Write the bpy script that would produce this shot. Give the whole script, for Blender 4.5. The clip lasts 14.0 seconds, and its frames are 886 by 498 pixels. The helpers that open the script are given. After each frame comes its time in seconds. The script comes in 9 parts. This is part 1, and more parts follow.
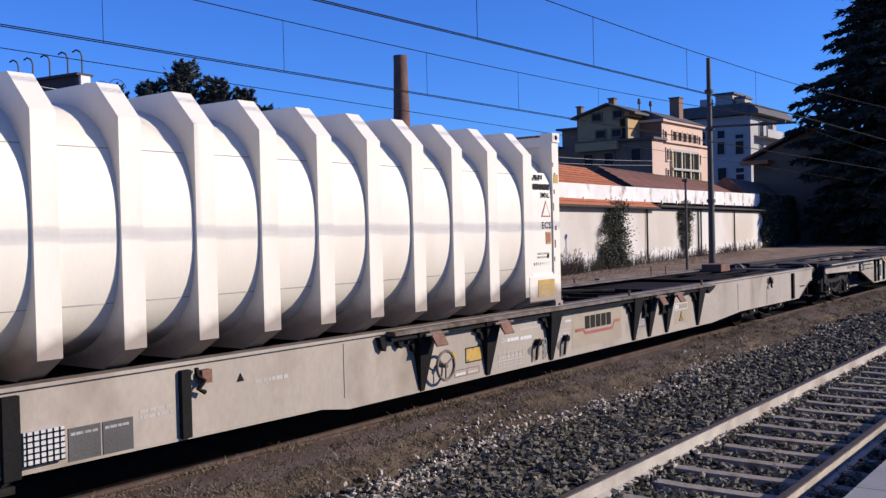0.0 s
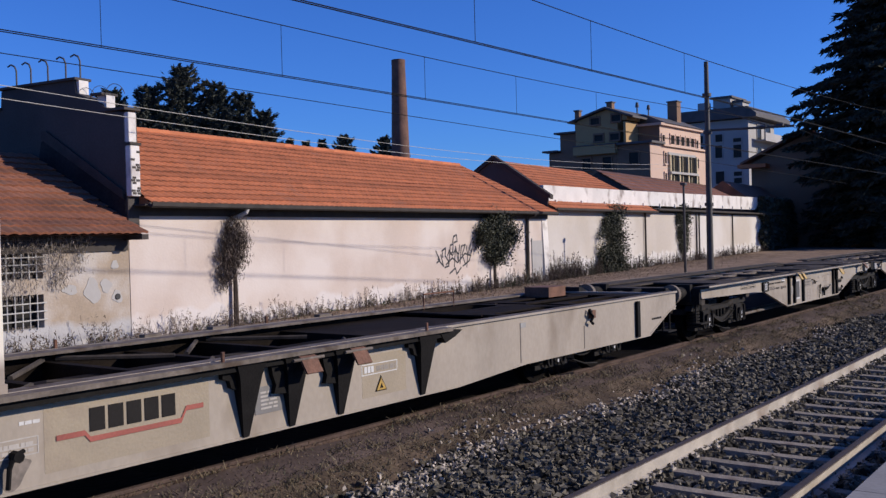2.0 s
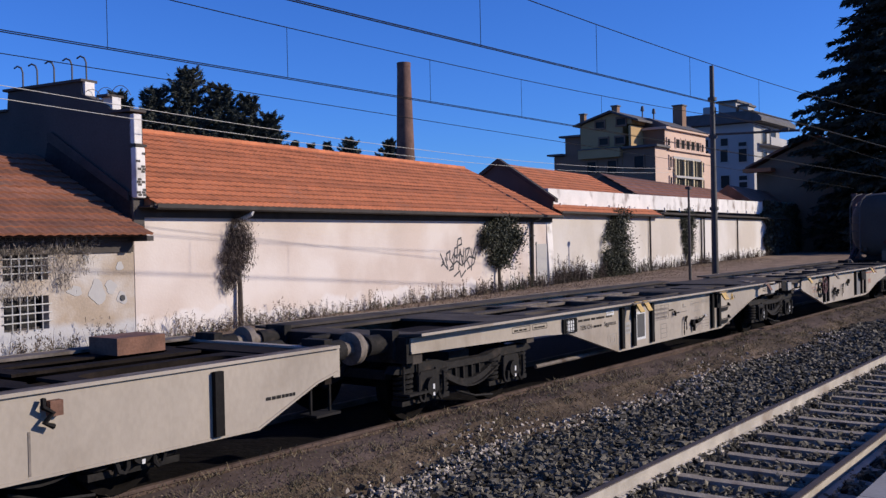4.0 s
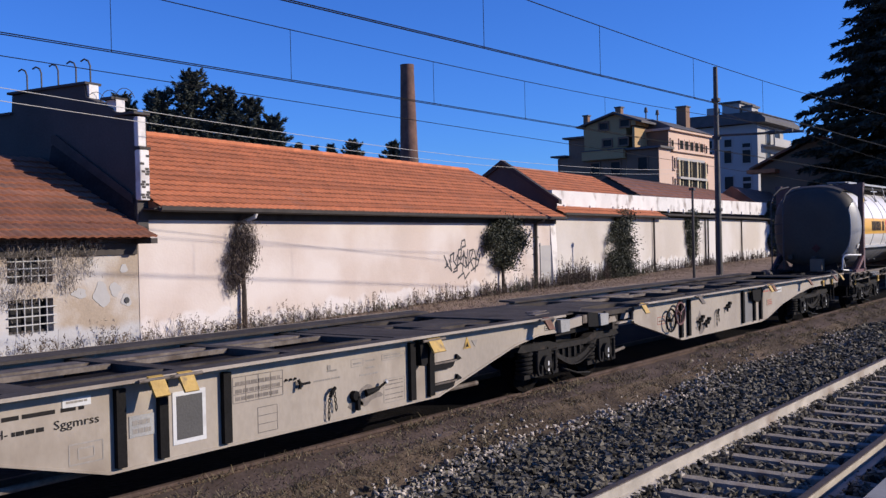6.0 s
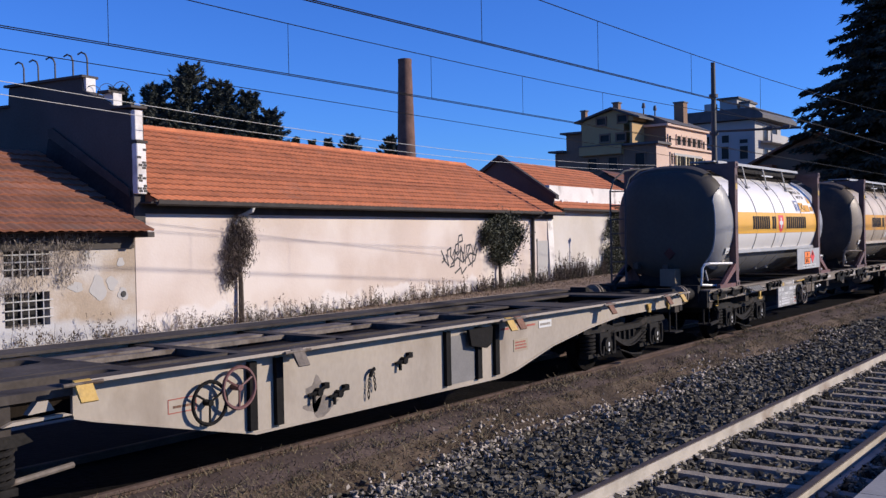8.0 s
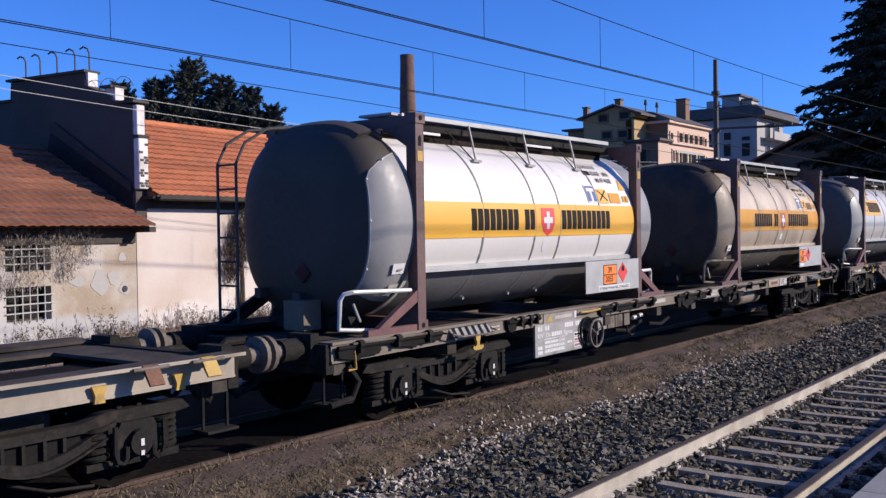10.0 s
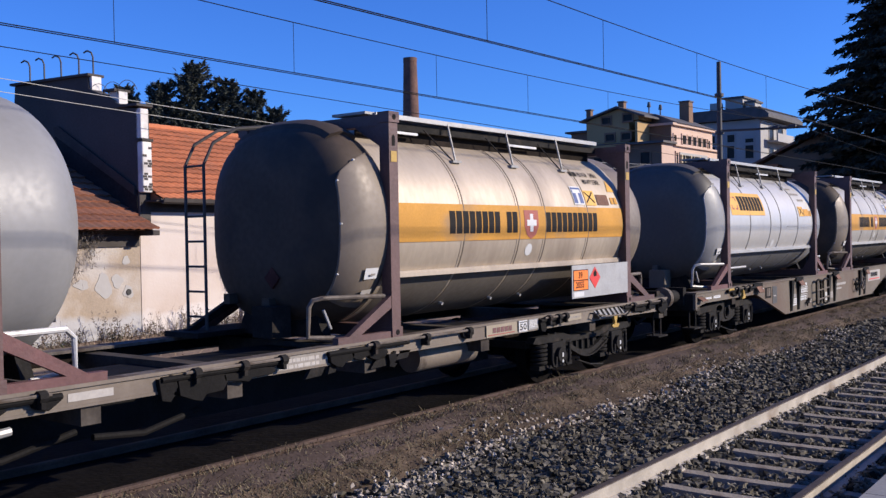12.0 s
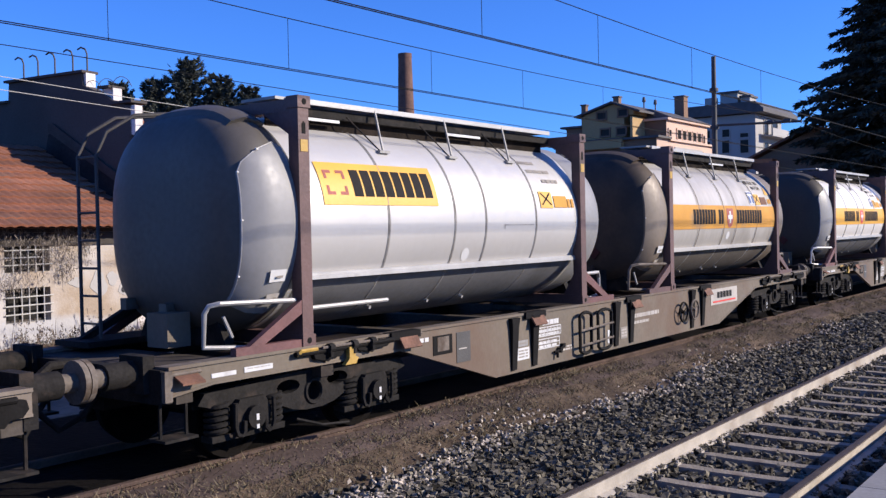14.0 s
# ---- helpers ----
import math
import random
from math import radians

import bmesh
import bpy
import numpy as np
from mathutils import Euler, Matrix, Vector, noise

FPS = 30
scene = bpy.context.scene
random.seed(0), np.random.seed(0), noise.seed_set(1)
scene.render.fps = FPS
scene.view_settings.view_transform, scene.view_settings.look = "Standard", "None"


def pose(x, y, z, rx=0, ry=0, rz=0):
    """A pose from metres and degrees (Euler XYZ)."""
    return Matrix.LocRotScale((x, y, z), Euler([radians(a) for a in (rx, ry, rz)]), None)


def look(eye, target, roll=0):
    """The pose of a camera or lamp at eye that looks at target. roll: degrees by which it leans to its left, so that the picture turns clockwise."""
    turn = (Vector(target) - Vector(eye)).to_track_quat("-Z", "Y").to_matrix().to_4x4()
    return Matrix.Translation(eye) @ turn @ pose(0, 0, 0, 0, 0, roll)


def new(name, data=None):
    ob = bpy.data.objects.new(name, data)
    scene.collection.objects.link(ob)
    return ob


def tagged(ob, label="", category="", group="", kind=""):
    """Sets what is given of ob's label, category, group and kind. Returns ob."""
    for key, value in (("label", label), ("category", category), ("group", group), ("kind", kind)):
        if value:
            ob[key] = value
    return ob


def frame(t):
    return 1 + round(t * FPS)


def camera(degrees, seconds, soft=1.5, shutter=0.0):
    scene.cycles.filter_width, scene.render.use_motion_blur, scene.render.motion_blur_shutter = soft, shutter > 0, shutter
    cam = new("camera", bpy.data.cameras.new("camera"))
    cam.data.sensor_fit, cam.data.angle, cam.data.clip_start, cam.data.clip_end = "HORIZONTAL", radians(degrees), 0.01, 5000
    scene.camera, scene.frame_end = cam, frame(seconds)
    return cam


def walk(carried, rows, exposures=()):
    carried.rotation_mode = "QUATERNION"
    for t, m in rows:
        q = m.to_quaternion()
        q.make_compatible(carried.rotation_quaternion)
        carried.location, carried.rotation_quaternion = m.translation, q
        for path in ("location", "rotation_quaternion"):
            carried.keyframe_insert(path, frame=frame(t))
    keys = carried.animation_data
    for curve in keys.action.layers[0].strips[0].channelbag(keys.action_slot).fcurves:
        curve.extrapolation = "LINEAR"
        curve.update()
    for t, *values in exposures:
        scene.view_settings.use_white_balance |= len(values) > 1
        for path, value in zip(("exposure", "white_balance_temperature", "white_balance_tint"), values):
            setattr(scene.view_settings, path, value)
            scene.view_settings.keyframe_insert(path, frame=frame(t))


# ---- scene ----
FOV = 49.050
EYE = (0.0, 0.0, 2.196)
# seconds, heading east of north, tilt, lean, in degrees: a hand-held camera that stands on the platform
AIM = [
    (0, 53.608, -0.984, -1.384), (0.5, 53.528, -1.078, -1.428), (1, 53.474, -1.148, -1.524),
    (1.5, 53.973, -1.086, -1.549), (2, 53.708, -0.751, -1.493), (2.5, 53.747, -0.630, -1.260),
    (3, 53.559, -0.749, -1.274), (5.5, 53.319, -0.301, -1.230), (6, 53.219, -0.463, -1.343),
    (6.5, 53.317, -0.358, -1.407), (7, 53.181, -0.514, -1.413), (7.5, 53.350, -0.642, -1.236),
    (10, 53.303, -0.998, -0.908), (10.5, 53.237, -0.988, -0.998), (11, 53.236, -1.021, -1.091),
    (11.5, 53.147, -0.850, -1.053), (12, 53.099, -0.832, -1.021), (12.5, 53.211, -1.007, -1.004),
    (13, 53.345, -1.090, -1.024), (13.5, 53.339, -0.991, -1.158), (14, 53.361, -1.090, -1.247),
]
cam = camera(FOV, 14.0, soft=1.4)
walk(cam, [(t, pose(*EYE, 90 + tilt, -lean, -heading)) for t, heading, tilt, lean in AIM],
     [(0, 0.42), (0.5, 0.25), (1, 0.1), (3, 0.15), (5.5, 0.3), (7.5, 0.34), (10, 0.44), (12, 0.46), (13, 0.52), (13.5, 0.58), (14, 0.68)])

# how far the train has rolled west: seconds, metres
ROLLED = [
    (0, -0.03), (0.5, 2.02), (1, 4.103), (1.5, 6.238), (2, 8.327), (2.5, 10.48), (3, 12.81), (3.2, 13.69),
    (3.8, 16.36), (4.4, 19.08), (5, 21.84), (5.5, 24.18), (6, 26.54), (6.5, 29.105), (7, 31.52),
    (7.5, 34.01), (7.7, 35.0), (8.3, 38.04), (8.9, 41.13), (9.5, 44.27), (10, 46.918), (10.5, 49.61),
    (11, 52.325), (11.5, 55.106), (12, 57.887), (12.5, 60.665), (13, 63.688), (13.5, 66.545), (14, 69.42),
]
SUN_HEADING, SUN_HEIGHT = 34.0, 24.0      # degrees: from due south towards east, above the horizon

# ---- light ----
world = bpy.data.worlds.new("sky")
scene.world = world
world.use_nodes = True
nt = world.node_tree
sky = nt.nodes.new("ShaderNodeTexSky")
sky.sky_type, sky.sun_disc = "NISHITA", False
sky.sun_elevation, sky.sun_rotation = radians(SUN_HEIGHT), radians(180 - SUN_HEADING)
sky.altitude, sky.air_density, sky.dust_density, sky.ozone_density = 300, 1.0, 0.0, 3.0
nt.nodes["Background"].inputs["Strength"].default_value = 0.06
tint = nt.nodes.new("ShaderNodeMix")      # a clear, deep blue autumn sky
tint.data_type, tint.blend_type = "RGBA", "MULTIPLY"
tint.inputs[0].default_value, tint.inputs[7].default_value = 1.0, (0.46, 0.98, 2.2, 1)
nt.links.new(sky.outputs[0], tint.inputs[6])
nt.links.new(tint.outputs[2], nt.nodes["Background"].inputs["Color"])
sun = new("sun", bpy.data.lights.new("sun", "SUN"))
sun.data.energy, sun.data.angle, sun.data.color = 4.4, radians(0.6), (1.0, 0.89, 0.77)
_a, _e = radians(SUN_HEADING), radians(SUN_HEIGHT)
sun.matrix_world = look((60 * math.sin(_a), -60 * math.cos(_a), 60 * math.tan(_e)), (0, 0, 0))


# ---- materials ----
def mat(name, color, rough=0.7, metal=0.0, var=0.15, scale=3.0, fine=40.0, bump=0.15, dirt=None, dirt_amount=0.5, dirt_scale=1.2, stretch=(1, 1, 1), per_piece=0.0, spec=0.5):
    """Base colour varied at two scales, with fine relief, and stains of a second colour where dirt is given."""
    m = bpy.data.materials.new(name)
    m.use_nodes = True
    n, l = m.node_tree.nodes, m.node_tree.links
    b = n["Principled BSDF"]
    b.inputs["Roughness"].default_value, b.inputs["Metallic"].default_value = rough, metal
    b.inputs["Specular IOR Level"].default_value = spec
    tc = n.new("ShaderNodeTexCoord")
    mp = n.new("ShaderNodeMapping")
    mp.inputs["Scale"].default_value = stretch
    l.new(tc.outputs["Object"], mp.inputs[0])

    def noise_tex(s, detail=5.0):
        t = n.new("ShaderNodeTexNoise")
        t.inputs["Scale"].default_value, t.inputs["Detail"].default_value = s, detail
        l.new(mp.outputs[0], t.inputs["Vector"])
        return t

    def ramp(src, lo, hi):
        r = n.new("ShaderNodeMapRange")
        r.inputs["From Min"].default_value, r.inputs["From Max"].default_value = lo, hi
        l.new(src, r.inputs["Value"])
        return r.outputs[0]

    def mix(kind, fac, a, c):
        x = n.new("ShaderNodeMix")
        x.data_type, x.blend_type = "RGBA", kind
        for sock, val in ((x.inputs[0], fac), (x.inputs[6], a), (x.inputs[7], c)):
            if isinstance(val, (int, float)):
                sock.default_value = val
            elif isinstance(val, tuple):
                sock.default_value = (*val, 1)
            else:
                l.new(val, sock)
        return x.outputs[2]

    big, small = noise_tex(scale), noise_tex(fine, 3.0)
    lo = tuple(max(0, c * (1 - var)) for c in color)
    hi = tuple(min(1, c * (1 + var)) for c in color)
    col = mix("MIX", ramp(big.outputs[0], 0.3, 0.7), lo, hi)
    col = mix("MIX", ramp(small.outputs[0], 0.35, 0.65), col, mix("MULTIPLY", 1.0, col, (1 - var * 0.7,) * 3))
    if dirt:
        d = noise_tex(dirt_scale, 8.0)
        col = mix("MIX", ramp(d.outputs[0], 0.72 - dirt_amount * 0.4, 0.78 - dirt_amount * 0.2), col, dirt)
    if per_piece:
        oi = n.new("ShaderNodeObjectInfo")
        ge = n.new("ShaderNodeNewGeometry")
        add = n.new("ShaderNodeMath")
        add.operation = "ADD"
        l.new(oi.outputs["Random"], add.inputs[0]), l.new(ge.outputs["Random Per Island"], add.inputs[1])
        fr = n.new("ShaderNodeMath")
        fr.operation = "FRACT"
        l.new(add.outputs[0], fr.inputs[0])
        hsv = n.new("ShaderNodeHueSaturation")
        mr = n.new("ShaderNodeMapRange")
        mr.inputs["To Min"].default_value, mr.inputs["To Max"].default_value = 1 - per_piece, 1 + per_piece
        l.new(fr.outputs[0], mr.inputs["Value"]), l.new(mr.outputs[0], hsv.inputs["Value"]), l.new(col, hsv.inputs["Color"])
        col = hsv.outputs[0]
    l.new(col, b.inputs["Base Color"])
    rr = n.new("ShaderNodeMapRange")
    rr.inputs["To Min"].default_value, rr.inputs["To Max"].default_value = max(0.03, rough - 0.12), min(1, rough + 0.12)
    l.new(small.outputs[0], rr.inputs["Value"]), l.new(rr.outputs[0], b.inputs["Roughness"])
    if bump:
        bp = n.new("ShaderNodeBump")
        bp.inputs["Strength"].default_value, bp.inputs["Distance"].default_value = bump, 0.02
        l.new(small.outputs[0], bp.inputs["Height"]), l.new(bp.outputs[0], b.inputs["Normal"])
    return m


def lower_coat(m, color, height, ragged=0.35):
    """A ragged coat of a second colour on the foot of a wall or tank."""
    n, l = m.node_tree.nodes, m.node_tree.links
    b = n["Principled BSDF"]
    old = b.inputs["Base Color"].links[0].from_socket
    tc = n.new("ShaderNodeTexCoord")
    sep = n.new("ShaderNodeSeparateXYZ")
    l.new(tc.outputs["Object"], sep.inputs[0])
    tx = n.new("ShaderNodeTexNoise")
    tx.inputs["Scale"].default_value, tx.inputs["Detail"].default_value = 1.1, 7
    l.new(tc.outputs["Object"], tx.inputs["Vector"])
    off = n.new("ShaderNodeMath")
    off.operation = "MULTIPLY_ADD"
    off.inputs[1].default_value, off.inputs[2].default_value = 3 * ragged, height - 1.5 * ragged
    l.new(tx.outputs[0], off.inputs[0])
    sub = n.new("ShaderNodeMath")
    sub.operation = "SUBTRACT"
    l.new(off.outputs[0], sub.inputs[0]), l.new(sep.outputs[2], sub.inputs[1])
    mr = n.new("ShaderNodeMapRange")
    mr.inputs["From Min"].default_value, mr.inputs["From Max"].default_value = -0.03, 0.12
    mr.inputs["To Max"].default_value = 0.85
    l.new(sub.outputs[0], mr.inputs["Value"])
    x = n.new("ShaderNodeMix")
    x.data_type = "RGBA"
    x.inputs[7].default_value = (*color, 1)
    l.new(mr.outputs[0], x.inputs[0]), l.new(old, x.inputs[6]), l.new(x.outputs[2], b.inputs["Base Color"])
    return m


M_GROUND = mat("dry_grass_ground", (0.128, 0.092, 0.063), 0.95, var=0.5, scale=0.6, fine=9, bump=0.8, spec=0.15, dirt=(0.05, 0.036, 0.027), dirt_amount=0.7, dirt_scale=2.5)
M_BANK = mat("dry_straw_bank", (0.255, 0.185, 0.135), 0.95, var=0.3, scale=0.8, fine=9, bump=0.8, spec=0.1, dirt=(0.15, 0.105, 0.078), dirt_amount=0.55, dirt_scale=0.7)
M_SOIL = mat("bare_purple_brown_soil", (0.098, 0.072, 0.062), 0.95, var=0.3, scale=1.5, fine=20, bump=0.3, spec=0.1)
M_BALLAST_BED = mat("ballast_bed", (0.04, 0.034, 0.029), 0.95, var=0.4, scale=4, fine=25, bump=1.0)
M_STONE = mat("ballast_stone", (0.125, 0.111, 0.085), 0.85, var=0.3, scale=20, fine=60, per_piece=0.85, spec=0.12)
M_STONE_PALE = mat("pale_ballast_stone", (0.43, 0.37, 0.3), 0.95, var=0.2, scale=20, fine=60, per_piece=0.4, spec=0.1)
M_RAIL = mat("rusty_rail_side", (0.42, 0.38, 0.325), 0.8, var=0.2, scale=3, fine=50, dirt=(0.24, 0.19, 0.15), dirt_amount=0.4, spec=0.15)
M_RAIL_OLD = mat("brown_rusty_rail", (0.095, 0.066, 0.054), 0.9, spec=0.1, var=0.3, scale=3, fine=40)
M_RAIL_TOP = mat("worn_rail_head", (0.075, 0.058, 0.048), 0.65, 0.1, var=0.2, scale=6, spec=0.2)
M_SLEEPER = mat("concrete_sleeper", (0.285, 0.247, 0.202), 0.9, var=0.25, scale=3, fine=40, bump=0.4, dirt=(0.17, 0.135, 0.11), dirt_amount=0.5, dirt_scale=3, per_piece=0.12, spec=0.12)
M_PLATFORM = mat("platform_paving", (0.240, 0.232, 0.224), 0.85, var=0.15, scale=1.5, fine=30, dirt=(0.144, 0.136, 0.128), dirt_amount=0.3)
M_PLASTER = mat("cream_plaster", (0.5, 0.415, 0.36), 0.92, var=0.06, scale=0.5, fine=14, bump=0.25, dirt=(0.57, 0.505, 0.46), dirt_amount=0.75, dirt_scale=0.45)
M_PLASTER_WHITE = mat("peeling_white_plaster", (0.65, 0.615, 0.58), 0.92, var=0.1, scale=0.8, fine=10, bump=0.3, dirt=(0.24, 0.2, 0.175), dirt_amount=0.42, dirt_scale=0.9)
M_PLASTER_SHED = mat("stained_shed_plaster", (0.47, 0.42, 0.365), 0.92, var=0.06, scale=0.25, fine=6, bump=0.3, dirt=(0.56, 0.53, 0.5), dirt_amount=0.8, dirt_scale=0.16)
M_PLASTER_OLD = mat("patchy_old_plaster", (0.360, 0.288, 0.216), 0.95, var=0.15, scale=0.8, fine=18, bump=0.4, dirt=(0.446, 0.418, 0.396), dirt_amount=0.72, dirt_scale=0.8)
M_GABLE_SHADE = mat("gable_shade_black", (0.022, 0.021, 0.022), 0.8, var=0.3, scale=2, fine=15, spec=0.2)
# grey darkened to near black so that the west gable carries its shade
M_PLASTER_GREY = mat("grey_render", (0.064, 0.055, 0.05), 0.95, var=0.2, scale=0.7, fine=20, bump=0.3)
# darker tile noses paint the shadow line below each course
M_TILE_END = mat("shade_line_tile_end", (0.25, 0.092, 0.048), 0.95, var=0.3, scale=2, fine=20)
M_TILE = mat("orange_roof_tile", (0.47, 0.15, 0.06), 0.85, var=0.15, scale=2, fine=30, dirt=(0.33, 0.125, 0.063), dirt_amount=0.35, dirt_scale=1.0, per_piece=0.16)
M_TILE_OLD = mat("weathered_roof_tile", (0.23, 0.092, 0.052), 0.9, var=0.25, scale=1.2, fine=24, dirt=(0.19, 0.095, 0.062), dirt_amount=0.5, dirt_scale=1.0, per_piece=0.25)
M_TILE_DARK = mat("brown_roof_tile", (0.150, 0.068, 0.053), 0.9, var=0.25, scale=1.2, fine=20, per_piece=0.2)
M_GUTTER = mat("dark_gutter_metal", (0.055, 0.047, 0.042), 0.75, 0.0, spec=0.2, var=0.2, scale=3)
M_BRICK = mat("chimney_brick", (0.155, 0.082, 0.06), 0.9, var=0.25, scale=1.5, fine=8, bump=0.4, dirt=(0.072, 0.042, 0.036), dirt_amount=0.5, dirt_scale=0.4)
M_PINK = mat("pink_facade", (0.57, 0.41, 0.32), 0.9, var=0.07, scale=0.4, fine=8)
M_YELLOW_FACADE = mat("ochre_facade", (0.4, 0.265, 0.125), 0.9, var=0.08, scale=0.4, fine=8)
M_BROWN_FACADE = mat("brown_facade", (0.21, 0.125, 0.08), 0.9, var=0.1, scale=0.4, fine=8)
M_LOGGIA = mat("cream_loggia_paint", (0.5, 0.42, 0.27), 0.8, var=0.08, scale=0.5, fine=8)
M_WHITE_FACADE = mat("white_facade", (0.37, 0.355, 0.34), 0.9, var=0.06, scale=0.3, fine=8)
M_SLATE = mat("slate_roof", (0.096, 0.090, 0.090), 0.8, var=0.2, scale=1.0, fine=12)
M_DARK = mat("dark_opening", (0.025, 0.024, 0.024), 0.5, var=0.2, bump=0)
M_GLASS = mat("window_glass", (0.022, 0.021, 0.02), 0.35, var=0.1, bump=0, spec=0.12)
M_BARS = mat("pale_window_bars", (0.46, 0.45, 0.43), 0.6, var=0.1)
M_STEEL_POLE = mat("grey_steel_mast", (0.055, 0.05, 0.048), 0.65, 0.1, var=0.2, scale=4)
M_WIRE = mat("copper_wire", (0.01, 0.01, 0.011), 0.8, 0.0, var=0.1, bump=0, spec=0.1)
M_CABLE_PALE = mat("pale_cable", (0.42, 0.4, 0.36), 0.6, 0.0, var=0.1, bump=0)
M_BARK = mat("bark", (0.063, 0.045, 0.035), 0.95, var=0.3, scale=5, fine=30, bump=0.8)
M_NEEDLE = mat("conifer_needles", (0.05, 0.055, 0.042), 0.9, spec=0.1, var=0.3, scale=1, fine=10, bump=0, per_piece=0.35)
M_CEDAR = mat("grey_green_cedar_needles", (0.078, 0.085, 0.07), 0.9, spec=0.1, var=0.3, scale=1, fine=10, bump=0, per_piece=0.4)
M_IVY = mat("ivy_leaves", (0.042, 0.046, 0.024), 0.7, var=0.3, scale=2, fine=10, bump=0, per_piece=0.4)
M_DEADLEAF = mat("dead_creeper", (0.07, 0.05, 0.04), 0.9, var=0.3, scale=2, fine=10, bump=0, per_piece=0.4)
M_DRY = mat("dry_weeds", (0.165, 0.118, 0.077), 0.9, var=0.3, scale=2, fine=10, bump=0, per_piece=0.4)
M_WEED = mat("green_weeds", (0.070, 0.077, 0.035), 0.85, var=0.3, scale=2, fine=10, bump=0, per_piece=0.4)
M_CREEPER_GREY = mat("grey_dry_creeper", (0.25, 0.21, 0.175), 0.9, var=0.3, scale=2, fine=10, bump=0, per_piece=0.4)
M_STRAW = mat("pale_dry_straw", (0.25, 0.188, 0.132), 0.9, var=0.3, scale=2, fine=10, bump=0, per_piece=0.35)
M_TUFT = mat("olive_brown_tufts", (0.165, 0.13, 0.075), 0.9, var=0.3, scale=2, fine=10, bump=0, per_piece=0.4)
M_STALK = mat("pale_withered_stalks", (0.2, 0.155, 0.118), 0.9, var=0.3, scale=2, fine=10, bump=0, per_piece=0.45)
M_TRACKBED = mat("shade_black_track_bed", (0.008, 0.007, 0.0065), 1.0, spec=0.05, var=0.4, scale=2, fine=14, bump=0.8)
lower_coat(M_PLASTER, (0.58, 0.54, 0.52), 0.5, 0.5)
lower_coat(M_PLASTER_OLD, (0.4, 0.4, 0.41), 0.55, 0.2)
lower_coat(M_PLASTER_SHED, (0.56, 0.54, 0.52), 0.9, 0.5)
M_PAINT_BLACK = mat("black_spray_paint", (0.03, 0.03, 0.035), 0.7, var=0.1, bump=0)


# ---- shapes ----
def box(bm, x0, x1, y0, y1, z0, z1):
    v = [bm.verts.new((x, y, z)) for x in (x0, x1) for y in (y0, y1) for z in (z0, z1)]
    for q in ((0, 1, 3, 2), (4, 6, 7, 5), (0, 4, 5, 1), (2, 3, 7, 6), (0, 2, 6, 4), (1, 5, 7, 3)):
        bm.faces.new([v[i] for i in q])
    return bm


def prism(bm, pts, axis, a, b):
    """A polygon pushed along an axis from a to b: pts are (x, z) for 'y', (y, z) for 'x', (x, y) for 'z'."""
    def at(p, w):
        return {"x": (w, p[0], p[1]), "y": (p[0], w, p[1]), "z": (p[0], p[1], w)}[axis]
    lo, hi = [bm.verts.new(at(p, a)) for p in pts], [bm.verts.new(at(p, b)) for p in pts]
    k = len(pts)
    bm.faces.new(lo), bm.faces.new(hi[::-1])
    for i in range(k):
        j = (i + 1) % k
        bm.faces.new((lo[i], hi[i], hi[j], lo[j]))
    return bm


def tube(bm, pts, r, seg=8, r_end=None, caps=True):
    """A round bar along a line of points."""
    pts = [Vector(p) for p in pts]
    rings = []
    for i, p in enumerate(pts):
        way = (pts[min(i + 1, len(pts) - 1)] - pts[max(i - 1, 0)]).normalized()
        side = way.orthogonal().normalized() if i == 0 else (side - way * side.dot(way)).normalized()
        up = way.cross(side)
        rad = r if r_end is None else r + (r_end - r) * i / (len(pts) - 1)
        rings.append([bm.verts.new(p + (side * math.cos(a) + up * math.sin(a)) * rad) for a in (2 * math.pi * k / seg for k in range(seg))])
    for a, b in zip(rings, rings[1:]):
        for k in range(seg):
            j = (k + 1) % seg
            bm.faces.new((a[k], a[j], b[j], b[k]))
    if caps:
        bm.faces.new(rings[0][::-1]), bm.faces.new(rings[-1])
    return bm


def lathe(bm, profile, yc, zc, seg=48, x0=0.0):
    """A body of revolution about an axis along x: profile of (x, radius)."""
    rings = []
    for x, r in profile:
        if r < 1e-4:
            rings.append([bm.verts.new((x0 + x, yc, zc))])
        else:
            rings.append([bm.verts.new((x0 + x, yc + r * math.cos(2 * math.pi * k / seg), zc + r * math.sin(2 * math.pi * k / seg))) for k in range(seg)])
    for a, b in zip(rings, rings[1:]):
        for k in range(seg):
            j = (k + 1) % seg
            if len(a) == 1 and len(b) == 1:
                continue
            if len(a) == 1:
                bm.faces.new((a[0], b[j], b[k]))
            elif len(b) == 1:
                bm.faces.new((a[k], a[j], b[0]))
            else:
                bm.faces.new((a[k], a[j], b[j], b[k]))
    return bm


